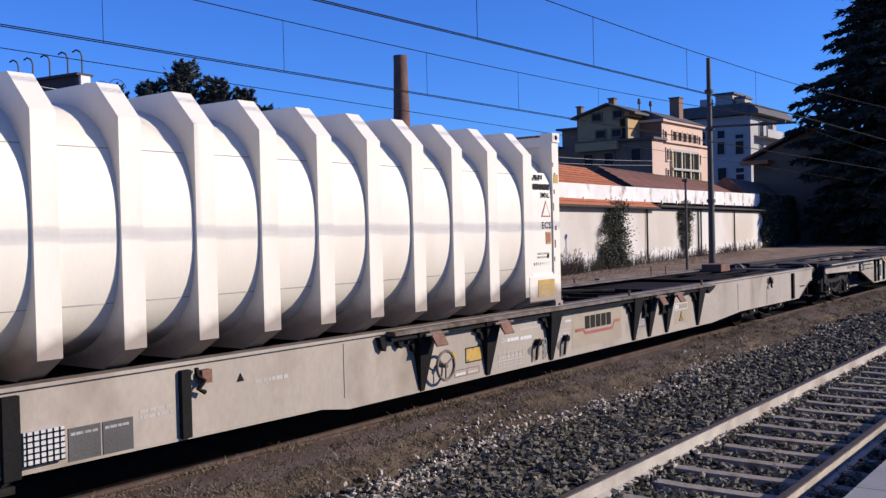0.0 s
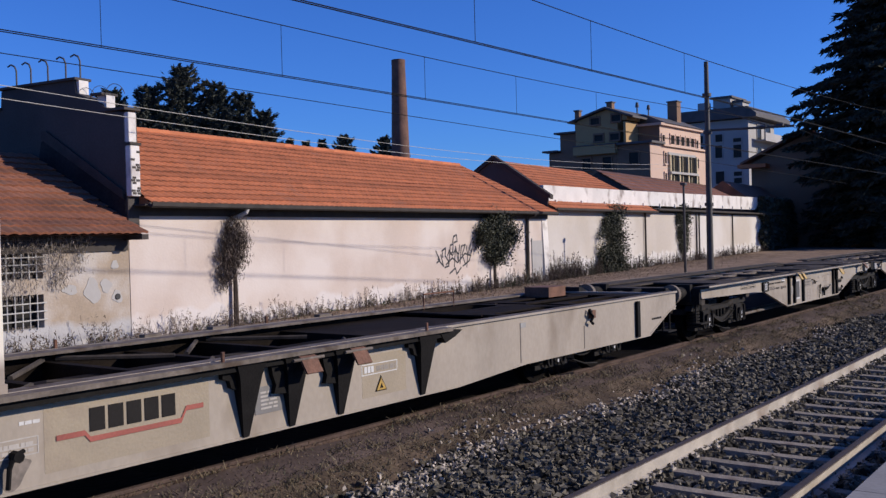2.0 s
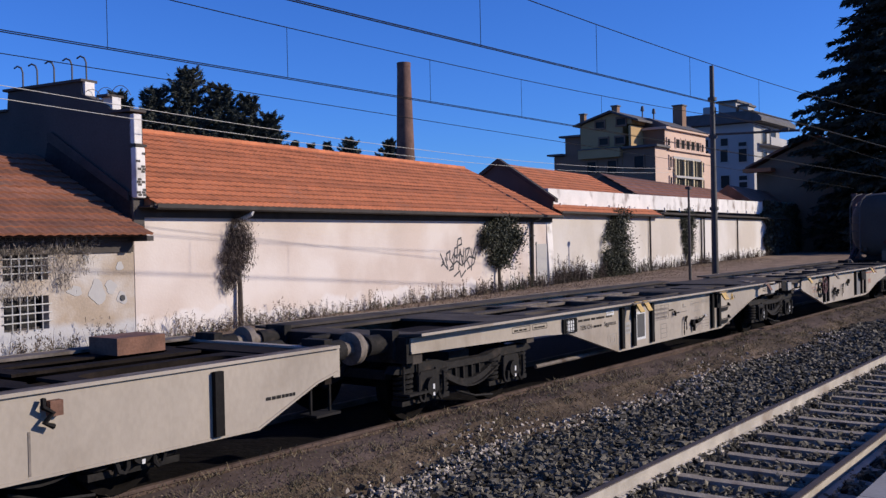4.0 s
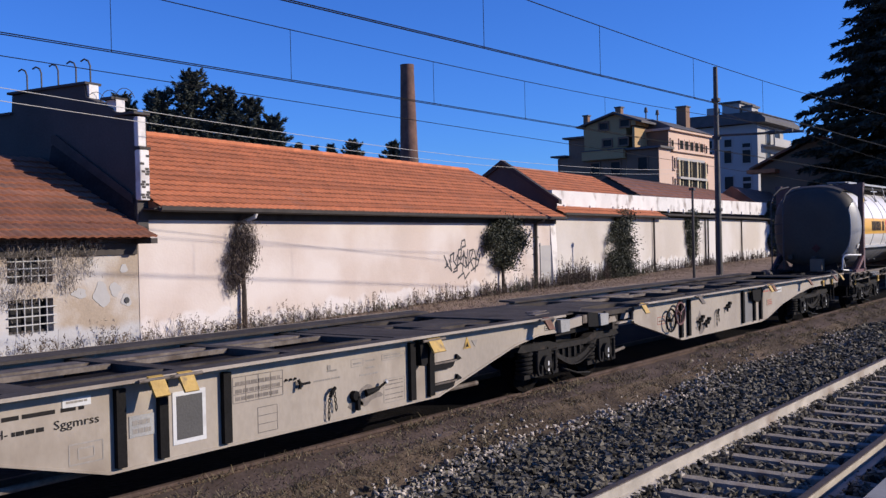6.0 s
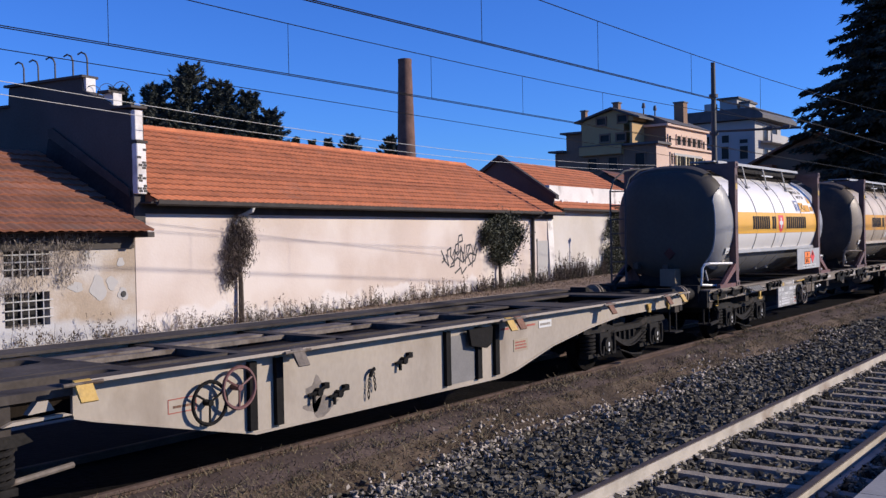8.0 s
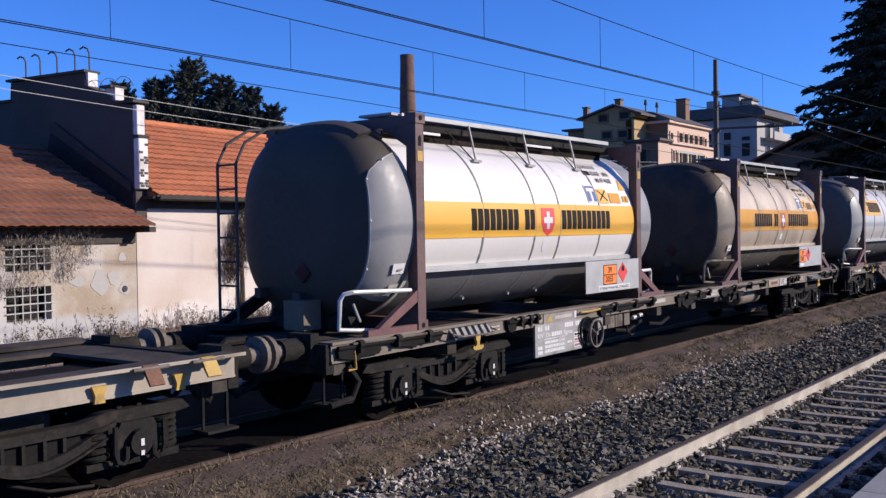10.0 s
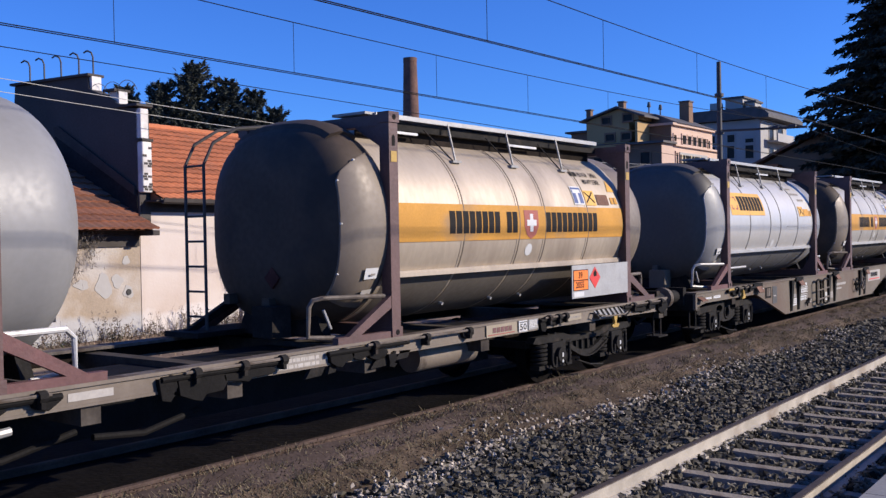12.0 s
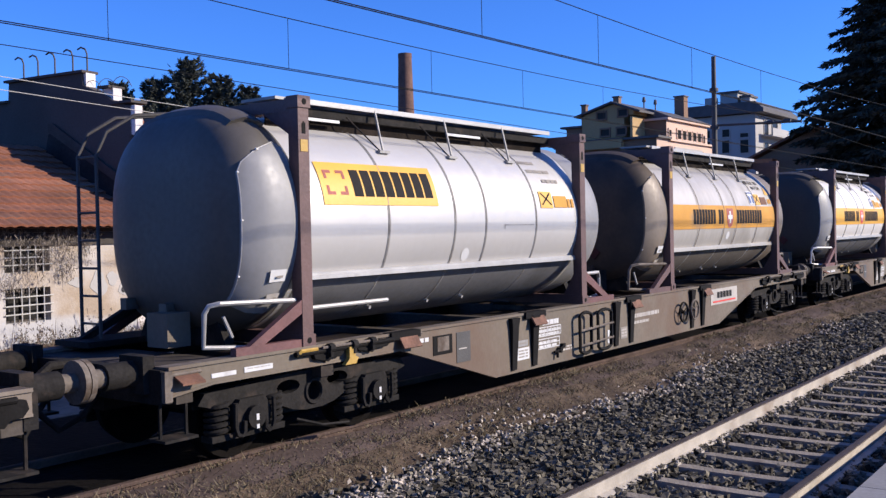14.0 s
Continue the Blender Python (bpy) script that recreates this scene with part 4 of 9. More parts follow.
    for z in (5.18, 4.93):
        part("cable", tube(B(), [(u, -1.0, z + 0.0009 * (u - 8) ** 2 - 0.03) for u in np.linspace(-14, 42, 40)], 0.0075, 5), M_CABLE_PALE, t)


build_wires()


# ---- plants ----
def leaf_quads(centres, size, flat=0.35, slim=0.45):
    """Small leaf faces turned at random about given places."""
    k = len(centres)
    a = rng.normal(0, 1, (k, 3))
    a[:, 2] *= flat
    a /= np.linalg.norm(a, axis=1)[:, None]
    b = np.cross(a, rng.normal(0, 1, (k, 3)))
    b /= np.linalg.norm(b, axis=1)[:, None]
    s = size * rng.uniform(0.6, 1.4, (k, 1))
    a, b = a * s, b * s * slim
    return np.stack([centres - a, centres + b * 0.9, centres + a, centres - b * 0.9], 1)


def build_cedar(name, label, x, y, height, radius, lean):
    """An old cedar: long boughs that rise outwards to ragged, feathery ends, with the sky between them."""
    t = thing(name, label, "tree", pose(x, y, 0))
    part("trunk", tube(B(), [(0, 0, -0.3), (0.05, 0, height * 0.5), (lean * 0.4, -lean * 0.4, height * 0.97)], height * 0.014 + 0.08, 9, 0.04), M_BARK, t)
    limbs, quads = B(), []
    z = height * 0.45
    while z < height - 0.15:
        f = (height - z) / (height * 0.55)
        reach = radius * (0.25 + 0.85 * min(1.0, f * 1.7) ** 0.8)
        bx, by = lean * 0.4 * z / height, -lean * 0.4 * z / height
        for j in range(7):
            az = 2 * math.pi * (j + rng.uniform(-0.4, 0.4)) / 7 + z * 3.7
            r = reach * rng.choice([rng.uniform(0.45, 0.75), rng.uniform(0.8, 1.15)])
            out = np.array([math.cos(az), math.sin(az), 0.0])
            side = np.array([-out[1], out[0], 0.0])
            rise = rng.uniform(0.05, 0.5) * r
            def along(w):
                return np.array([bx, by, z]) + np.outer(w * r, out) + np.outer(rise * w ** 2 - 0.1 * r * np.sin(w * 3), [0, 0, 1])
            tube(limbs, [tuple(p) for p in along(np.array([0.0, 0.5, 1.0]))], 0.02 + 0.015 * r, 4, 0.008, caps=False)
            k = int(36 + 88 * r)
            w = rng.uniform(0.05, 1.0, k) ** 0.7
            c = along(w) + np.outer(rng.normal(0, 0.16, k) * r * (1.15 - w), side) + np.stack([0 * w, 0 * w, rng.normal(0.0, 0.07, k)], 1)
            d = out[None] * rng.uniform(0.2, 1.0, (k, 1)) + side[None] * rng.normal(0, 0.6, (k, 1)) + np.stack([0 * w, 0 * w, rng.normal(0.25, 0.3, k)], 1)
            d /= np.linalg.norm(d, axis=1)[:, None]
            n = np.cross(d, rng.normal(0, 1, (k, 3)))
            n /= np.linalg.norm(n, axis=1)[:, None]
            ln, wd = rng.uniform(0.1, 0.26, (k, 1)), rng.uniform(0.02, 0.05, (k, 1))
            quads.append(np.stack([c - d * ln * 0.5, c + n * wd, c + d * ln, c - n * wd], 1))
        z += rng.uniform(0.22, 0.34)
    tagged(part("branchwork", limbs, M_BARK, t), kind="stuff")
    soup("crown", np.concatenate(quads), M_CEDAR, t)
    return t


def build_tall_fir():
    """A broad old fir: tiers of heavy boughs whose sprays hang from them, longest a third of the way up."""
    t = thing("tall_conifer", "tall dark conifer with tiers of drooping branches", "tree", pose(103.5, 19.4, 0))
    part("trunk", tube(B(), [(0, 0, -0.3), (0.1, 0, 18), (0, 0.05, 36.3)], 0.62, 12, 0.05), M_BARK, t)
    limbs, quads = B(), []
    z = 0.7
    while z < 36:
        reach = 0.6 + min(10.6, 0.475 * (36.5 - z)) * (0.82 + 0.18 * min(1, z / 9))
        n = 11 if z < 30 else 7
        for j in range(n):
            az = 2 * math.pi * (j + rng.uniform(-0.35, 0.35)) / n + z * 2.1
            r = reach * rng.choice([rng.uniform(0.62, 0.85), rng.uniform(0.82, 1.06)])
            zz = z + rng.uniform(-0.4, 0.4)
            out = np.array([math.cos(az), math.sin(az), 0.0])
            sag = r * rng.uniform(0.12, 0.24)
            def along(f):
                return np.outer(f * r, out) + np.stack([0 * f, 0 * f, zz + 0.1 * r * np.sin(f * 2.2) - sag * f ** 2 + 0.5 * sag * np.clip(f - 0.75, 0, 1) * 2], 1)
            tube(limbs, [tuple(p) for p in along(np.array([0.0, 0.5, 1.0]))], 0.03 + 0.011 * r, 4, 0.012, caps=False)
            k = int(26 + 25 * r)
            f = rng.uniform(0.0, 1.0, k) ** 0.62
            side = np.array([-out[1], out[0], 0.0])
            c = along(f) + np.outer(rng.normal(0, 0.5, k) * (0.18 + 0.2 * r * np.sqrt(np.clip(1.02 - f, 0, 1)) * np.clip(f * 2.5, 0.2, 1)), side)
            c[:, 2] -= np.abs(rng.normal(0, 0.22, k))
            d = out[None] * rng.uniform(0.3, 1.0, (k, 1)) + side[None] * rng.normal(0, 0.75, (k, 1)) + np.stack([0 * f, 0 * f, rng.normal(-0.35, 0.35, k)], 1)
            d /= np.linalg.norm(d, axis=1)[:, None]
            w = np.cross(d, rng.normal(0, 1, (k, 3)))
            w /= np.linalg.norm(w, axis=1)[:, None]
            ln, wd = rng.uniform(0.3, 0.72, (k, 1)), rng.uniform(0.07, 0.17, (k, 1))
            quads.append(np.stack([c - d * ln * 0.5, c + w * wd, c + d * ln, c - w * wd], 1))
        z += 0.62 if z < 26 else 0.5
    tagged(part("branchwork", limbs, M_BARK, t), kind="stuff")
    soup("crown", np.concatenate(quads), M_NEEDLE, t)


def build_plants():
    build_tall_fir()
    for x, y, h, r, lean in ((37.6, 46.6, 12.75, 2.1, 0.0), (38.9, 45.6, 12.0, 1.7, 0.5), (39.9, 44.6, 11.2, 1.7, 0.6), (36.3, 47.6, 11.6, 1.9, -0.5), (34.9, 48.8, 11.25, 1.9, -0.7), (33.9, 49.6, 10.5, 1.8, -0.9), (40.9, 43.6, 10.2, 1.6, 0.5)):
        build_cedar("far_conifer", "dark open-crowned cedar behind the warehouse roof", x, y, h, r, lean)
    for x, y, h, r in ((62.2, 65.1, 12.2, 1.5), (63.6, 63.7, 11.7, 0.8), (64.6, 62.7, 11.4, 0.9), (65.6, 61.7, 11.4, 0.9), (67.0, 60.2, 11.8, 1.6), (69.3, 57.4, 11.5, 1.7), (70.2, 56.4, 11.3, 1.5)):
        build_cedar("distant_tree", "small distant evergreen above the roof ridge", x, y, h, r, 0.0)
    # creepers on the wall
    def clump(name, label, outline, n, material, lumps=60, depth=0.3, leaf=0.05, slim=0.45, flat=1.0, stem=None, loose=0.13):
        """Growth on the wall in many small lumps; outline: (height, middle, half width) from the foot up; stem: its line of points."""
        t = local(name, label, "creeper")
        if stem:
            part("stem", tube(B(), stem, 0.085, 7, 0.04), M_BARK, t)
        zs, us, hs = (np.array(q) for q in zip(*outline))
        wide = np.interp(np.linspace(zs[0], zs[-1], 200), zs, hs)
        lz = np.interp(rng.random(lumps), np.cumsum(wide) / wide.sum(), np.linspace(zs[0], zs[-1], 200))
        lu = np.interp(lz, zs, us) + rng.uniform(-1, 1, lumps) * np.interp(lz, zs, hs)
        pick = rng.integers(0, lumps, n)
        c = np.stack([lu[pick] + rng.normal(0, loose * 1.3, n), -0.06 - np.abs(rng.normal(0, depth * 0.5, n)), lz[pick] + rng.normal(0, loose, n)], 1)
        soup("leaves", leaf_quads(c, leaf, flat, slim), material, t)
        return t
    dead = [(0.95, 3.2, 0.05), (1.2, 3.22, 0.16), (1.5, 3.3, 0.36), (1.8, 3.4, 0.46), (2.1, 3.5, 0.4), (2.4, 3.55, 0.24), (2.85, 3.48, 0.08)]
    clump("dead_creeper", "withered dark creeper hanging on the wall from a stem", dead, 6500, M_DEADLEAF, 90, 0.3, 0.055, 0.13, 4.0, [(3.55, -0.14, -0.3), (3.58, -0.12, 1.0), (3.5, -0.1, 2.7)], 0.085)
    clump("dead_creeper", "pale dry twigs on the withered creeper", [(2.2, 3.72, 0.3), (2.75, 3.62, 0.3)], 500, M_CREEPER_GREY, 30, 0.35, 0.06, 0.1, 3.0, None, 0.07)
    clump("ivy", "dark ivy crown on a bare stem against the wall", [(1.15, 18.95, 0.3), (1.5, 19.0, 0.8), (1.9, 19.1, 1.5), (2.4, 19.2, 1.55), (2.8, 19.4, 1.3), (3.15, 19.5, 0.7)], 11000, M_IVY, 75, 0.55, 0.05, 0.5, 1.0, [(19.0, -0.2, -0.3), (19.05, -0.16, 0.9), (19.1, -0.2, 2.4)], 0.14)
    clump("ivy", "dark ivy column covering a wall pier", [(0.0, 32.9, 1.9), (0.6, 32.9, 1.9), (1.2, 33.0, 1.55), (2.0, 33.0, 1.5), (2.6, 33.3, 1.1), (3.2, 33.7, 1.2), (3.5, 33.8, 0.5)], 15000, M_IVY, 100, 0.6, 0.055, 0.5, 1.0, None, 0.16)
    clump("ivy", "thin dark ivy trailing from the eaves of the shed", [(0.6, 47.4, 0.25), (1.2, 47.4, 0.5), (1.8, 47.5, 0.95), (2.6, 47.4, 0.9), (3.4, 47.5, 1.2), (3.7, 47.9, 0.6)], 6500, M_IVY, 80, 0.4, 0.06, 0.5, 1.0, [(47.2, -0.2, -0.1), (47.6, -0.18, 0.9), (47.3, -0.2, 2.4)], 0.14)
    clump("dead_creeper", "withered creeper draped over the barred window", [(1.15, -3.3, 0.5), (1.5, -3.2, 0.75), (2.0, -3.0, 0.8), (2.4, -2.9, 0.6)], 1900, M_CREEPER_GREY, 70, 0.25, 0.05, 0.12, 3.0, None, 0.1)
    clump("dead_creeper", "withered creeper hanging beside the window", [(1.1, -1.95, 0.08), (1.5, -1.95, 0.16), (2.0, -1.98, 0.25), (2.45, -1.9, 0.35)], 900, M_CREEPER_GREY, 40, 0.2, 0.055, 0.11, 4.0, None, 0.07)
    clump("dead_creeper", "thin strand of withered creeper under the eaves", [(1.6, -1.45, 0.05), (2.1, -1.45, 0.14), (2.45, -1.4, 0.25)], 380, M_CREEPER_GREY, 18, 0.2, 0.05, 0.11, 4.0, None, 0.06)
    # mostly invented ivy that darkens the wall where the conifer's shadow falls
    shade_ivy = local("ivy", "dense dark ivy added to deepen the shade on the shed wall's end", "creeper")
    n = 15000
    u = 73.5 + 26 * rng.random(n)
    z = rng.uniform(0.0, 5.0, n) * np.where(rng.random(n) < 0.2, 0.5, 1)
    u += 0.8 * np.sin(z * 3.1) * (u < 76)
    soup("leaves", leaf_quads(np.stack([u, -0.1 - np.abs(rng.normal(0, 0.18, n)) + 0.25 * (z > 3.5), z], 1), 0.19, 1.0, 0.6), M_IVY, shade_ivy)

    # weeds along the foot of the wall
    def weeds(name, label, n, place, h_lo, h_hi, material, wide=0.012):
        base = np.array([place() for _ in range(n)])
        h = rng.uniform(h_lo, h_hi, (n, 1)) * rng.uniform(0.5, 1, (n, 1))
        a = rng.uniform(0, 2 * math.pi, n)
        side = np.stack([np.cos(a), np.sin(a), np.zeros(n)], 1) * wide * rng.uniform(0.7, 1.8, (n, 1))
        lean = np.concatenate([rng.normal(0, 0.28 if h_hi > 0.15 else 0.9, (n, 2)), np.ones((n, 1))], 1) * h
        tagged(soup(name, np.stack([base - side, base + side, base + lean + side * 0.3, base + lean - side * 0.3], 1), material), label, "weeds", kind="stuff")

    def at_wall(lo, hi, out):
        def f():
            u = rng.uniform(lo, hi)
            clump = 0.5 + 0.5 * math.sin(u * 1.7) * math.sin(u * 0.6 + 1)
            while rng.random() > 0.06 + 0.94 * clump ** 2:
                u = rng.uniform(lo, hi)
                clump = 0.5 + 0.5 * math.sin(u * 1.7) * math.sin(u * 0.6 + 1)
            q = W0 @ Vector((u, -abs(rng.normal(0.1, out)), 0))
            return (q.x, q.y, ground_height(q.x, q.y) - 0.03)
        return f
    def bank():
        u = -6 + 70 * rng.random() ** 1.3
        q = W0 @ Vector((u, -abs(rng.normal(0.6, 1.6)), 0))
        return (q.x, q.y, ground_height(q.x, q.y) - 0.02)
    weeds("wall_weeds", "dry grey stalks along the foot of the wall", 700, at_wall(-6, 26, 0.3), 0.15, 0.75, M_STALK, 0.0045)
    weeds("bank_weeds", "dry straw-coloured grass on the bank", 32000, bank, 0.02, 0.1, M_STRAW, 0.012)

    def bushes(name, label, lo, hi, n, tall, material):
        """Low tangled plants in clumps against the wall."""
        us = rng.uniform(lo, hi, n)
        pts = []
        for u in us:
            h, wd = tall * rng.uniform(0.3, 1.0), rng.uniform(0.12, 0.4)
            k = int(260 * h * (1 + wd))
            sprig = rng.integers(0, 7, k)
            su, sh = rng.normal(0, wd * 0.6, 7), rng.uniform(0.35, 1.0, 7)
            f = rng.random(k)
            q = np.stack([u + su[sprig] * (0.6 + 0.6 * f) + rng.normal(0, 0.035, k), -0.14 - np.abs(rng.normal(0, 0.22, 7))[sprig], 0.01 + h * f * sh[sprig]], 1)
            pts.append(q)
        q = np.concatenate(pts)
        ca, sa = math.cos(radians(WALL_TURN)), math.sin(radians(WALL_TURN))
        w = np.stack([13.69 + q[:, 0] * ca - q[:, 1] * sa, 19.11 + q[:, 0] * sa + q[:, 1] * ca, q[:, 2] + 0.12 * np.clip((q[:, 0] - 5) / 35, 0, 1)], 1)
        tagged(soup(name, leaf_quads(w, 0.036, 2.0, 0.24), material), label, "weeds", kind="stuff")
    bushes("wall_bushes", "grey withered bushes along the foot of the wall", -5, 25, 75, 0.75, M_STALK)
    bushes("wall_bushes", "brown withered bushes along the foot of the wall", -5, 26, 45, 0.55, M_DEADLEAF)
    bushes("wall_bushes", "dull green weeds along the foot of the wall", -5, 30, 18, 0.4, M_WEED)
    bushes("bank_brambles", "brown brambles on the bank before the sheds", 17, 75, 190, 0.9, M_DEADLEAF)
    bushes("bank_brambles", "tall dark brambles between the ivy stems", 24.5, 31, 46, 1.5, M_DEADLEAF)
    bushes("bank_brambles", "dark green brambles on the bank before the sheds", 19, 40, 40, 0.9, M_IVY)

    def verge():
        x = 3.5 + 40 * rng.random() ** 1.8
        y = rng.normal(6.6, 0.36)
        return (x, min(max(y, 5.6), 7.3), ground_height(x, y) - 0.02)
    weeds("verge_grass", "short dry grass between the tracks", 11000, verge, 0.012, 0.045, M_DRY, 0.005)
    tufts = []
    for _ in range(620):
        x = 3.5 + 34 * rng.random() ** 1.7
        y = min(7.25, max(6.0, rng.normal(6.75, 0.3)))
        n = int(rng.uniform(18, 60))
        o = rng.normal(0, 0.07, (n, 2)) * rng.uniform(0.6, 1.6)
        tufts.append(np.stack([x + o[:, 0] * 1.6, y + o[:, 1], np.full(n, ground_height(x, y) - 0.01)], 1))
    spots = iter(np.concatenate(tufts))
    count = sum(len(q) for q in tufts)
    weeds("verge_tufts", "olive-brown withered tufts between the tracks", count, lambda: next(spots), 0.02, 0.09, M_TUFT, 0.0045)
    n = 26000
    litter = np.array([verge() for _ in range(n)]) + np.stack([np.zeros(n), np.zeros(n), rng.uniform(0.015, 0.045, n)], 1)
    for k, (m, what) in enumerate(((M_TUFT, "matted olive-brown dead grass between the tracks"), (M_DRY, "matted dry brown grass between the tracks"))):
        tagged(soup("verge_litter", leaf_quads(litter[k::2], 0.013, 0.5, 0.45), m), what, "dead grass", kind="stuff")
    weeds("verge_grass", "sparse green grass between the tracks", 1800, verge, 0.02, 0.08, M_WEED, 0.006)


build_plants()

# ---- the freight train ----
M_WAGON = mat("pale_grey_wagon_paint", (0.325, 0.275, 0.218), 0.6, var=0.12, scale=1.2, fine=25, bump=0.08, dirt=(0.21, 0.165, 0.12), dirt_amount=0.4, dirt_scale=1.1, stretch=(1, 1, 0.6))
M_WAGON_BROWN = mat("dusty_brown_wagon_paint", (0.135, 0.107, 0.076), 0.7, var=0.15, scale=1.2, fine=25, bump=0.1, dirt=(0.112, 0.07, 0.044), dirt_amount=0.55, dirt_scale=0.9, stretch=(1, 1, 0.7))
M_DECK = mat("oily_deck_steel", (0.015, 0.011, 0.0085), 0.9, 0.0, spec=0.1, var=0.35, scale=3, fine=30, bump=0.3, dirt=(0.028, 0.02, 0.016), dirt_amount=0.4)
M_EDGE = mat("worn_edge_steel", (0.16, 0.132, 0.108), 0.7, 0.0, spec=0.2, var=0.3, scale=5, fine=30, dirt=(0.070, 0.049, 0.035), dirt_amount=0.5, dirt_scale=4)
M_BOGIE = mat("grimy_bogie_steel", (0.017, 0.015, 0.0135), 0.85, 0.0, spec=0.2, var=0.35, scale=5, fine=30, bump=0.3, dirt=(0.04, 0.03, 0.024), dirt_amount=0.4, dirt_scale=4)
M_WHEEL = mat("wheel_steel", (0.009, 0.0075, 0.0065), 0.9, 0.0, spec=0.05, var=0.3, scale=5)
M_BRACKET = mat("black_bracket_paint", (0.009, 0.008, 0.0075), 0.8, spec=0.15, var=0.3, scale=5)
M_RUST = mat("rusty_brown_flap", (0.16, 0.075, 0.045), 0.85, var=0.3, scale=6, fine=40)
M_YELLOW = mat("yellow_safety_paint", (0.43, 0.265, 0.05), 0.6, var=0.15, scale=6, dirt=(0.160, 0.104, 0.040), dirt_amount=0.35, dirt_scale=6)
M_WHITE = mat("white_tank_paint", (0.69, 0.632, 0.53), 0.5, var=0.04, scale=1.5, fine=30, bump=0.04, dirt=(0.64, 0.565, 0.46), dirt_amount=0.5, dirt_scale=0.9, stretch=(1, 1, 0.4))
# brown grime at the foot, darkened further to stand for shade underneath
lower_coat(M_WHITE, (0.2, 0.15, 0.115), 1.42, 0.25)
M_SILVER = mat("silver_tank_jacket", (0.71, 0.675, 0.63), 0.42, 0.22, var=0.04, scale=0.6, fine=8, bump=0.02, dirt=(0.5, 0.48, 0.455), dirt_amount=0.3, dirt_scale=0.5)
M_TAN = mat("dust_covered_tank_jacket", (0.43, 0.355, 0.27), 0.5, 0.28, var=0.14, scale=0.9, fine=15, bump=0.03, dirt=(0.27, 0.215, 0.165), dirt_amount=0.45, dirt_scale=1.1, stretch=(1, 1, 0.3))
M_PALE_TAN = mat("slightly_dusty_tank_jacket", (0.425, 0.399, 0.357), 0.45, 0.2, var=0.1, scale=0.9, fine=15, bump=0.03, dirt=(0.306, 0.281, 0.246), dirt_amount=0.5, dirt_scale=1.1, stretch=(1, 1, 0.25))
M_FAIRING = mat("grey_end_fairing", (0.23, 0.225, 0.22), 0.5, 0.0, var=0.08, scale=1.2, fine=15, bump=0.03, dirt=(0.16, 0.155, 0.15), dirt_amount=0.4, dirt_scale=1.2)
M_FAIRING_DUSTY = mat("dusty_end_fairing", (0.18, 0.143, 0.107), 0.55, 0.1, var=0.14, scale=1.2, fine=15, bump=0.03, dirt=(0.16, 0.125, 0.095), dirt_amount=0.45, dirt_scale=1.2)
M_PLATE_DECK = mat("dusty_deck_plate", (0.075, 0.063, 0.053), 0.9, 0.0, spec=0.12, var=0.3, scale=2, fine=20, bump=0.2, dirt=(0.03, 0.025, 0.022), dirt_amount=0.45)
M_LOWER_SHADE = mat("shade_grey_lower_jacket", (0.15, 0.148, 0.15), 0.45, 0.1, var=0.12, scale=1.0, fine=15, bump=0.03, dirt=(0.08, 0.076, 0.072), dirt_amount=0.5, dirt_scale=0.8)
M_LOWER_SHADE_DUSTY = mat("shade_brown_lower_jacket", (0.115, 0.098, 0.08), 0.6, 0.0, var=0.2, scale=1.0, fine=15, bump=0.03, dirt=(0.07, 0.054, 0.042), dirt_amount=0.5, dirt_scale=0.8)
M_SILVER_DULL = mat("dull_silver_tank_jacket", (0.5, 0.48, 0.45), 0.42, 0.28, var=0.05, scale=0.6, fine=8, bump=0.02, dirt=(0.43, 0.415, 0.4), dirt_amount=0.4, dirt_scale=0.5)
M_SHADED_DOME_PALE = mat("shaded_brownish_tank_end", (0.08, 0.07, 0.058), 0.55, 0.0, var=0.16, scale=1.2, fine=15, bump=0.03, dirt=(0.07, 0.062, 0.055), dirt_amount=0.5, dirt_scale=1.0)
M_SILL_DUSTY = mat("dusty_cream_side_rail", (0.168, 0.134, 0.102), 0.7, var=0.15, scale=1.4, fine=25, bump=0.1, dirt=(0.13, 0.1, 0.075), dirt_amount=0.5, dirt_scale=1.6)
M_SHADED_DOME = mat("shaded_grey_tank_end", (0.058, 0.049, 0.039), 0.6, 0.0, spec=0.25, var=0.14, scale=1.2, fine=15, bump=0.03, dirt=(0.05, 0.044, 0.038), dirt_amount=0.45, dirt_scale=1.2)
M_SHADED_DOME_DUSTY = mat("shaded_dusty_tank_end", (0.068, 0.048, 0.034), 0.7, 0.0, spec=0.3, var=0.2, scale=1.2, fine=15, bump=0.04, dirt=(0.035, 0.029, 0.024), dirt_amount=0.5, dirt_scale=1.2)
M_BAND = mat("orange_yellow_stripe", (0.663, 0.340, 0.025), 0.5, var=0.05, scale=1.5, bump=0.0, dirt=(0.510, 0.272, 0.051), dirt_amount=0.35, dirt_scale=1.2)
M_BAND_DUSTY = mat("dusty_orange_stripe", (0.5, 0.235, 0.025), 0.75, var=0.14, scale=1.5, bump=0.0, dirt=(0.272, 0.170, 0.085), dirt_amount=0.45, dirt_scale=1.1)
M_FRAME = mat("maroon_frame_paint", (0.105, 0.053, 0.047), 0.6, var=0.2, scale=3, fine=30, dirt=(0.06, 0.037, 0.032), dirt_amount=0.4)
M_MAROON = mat("dusty_maroon_paint", (0.135, 0.054, 0.050), 0.65, var=0.2, scale=3, fine=30, dirt=(0.081, 0.045, 0.041), dirt_amount=0.4)
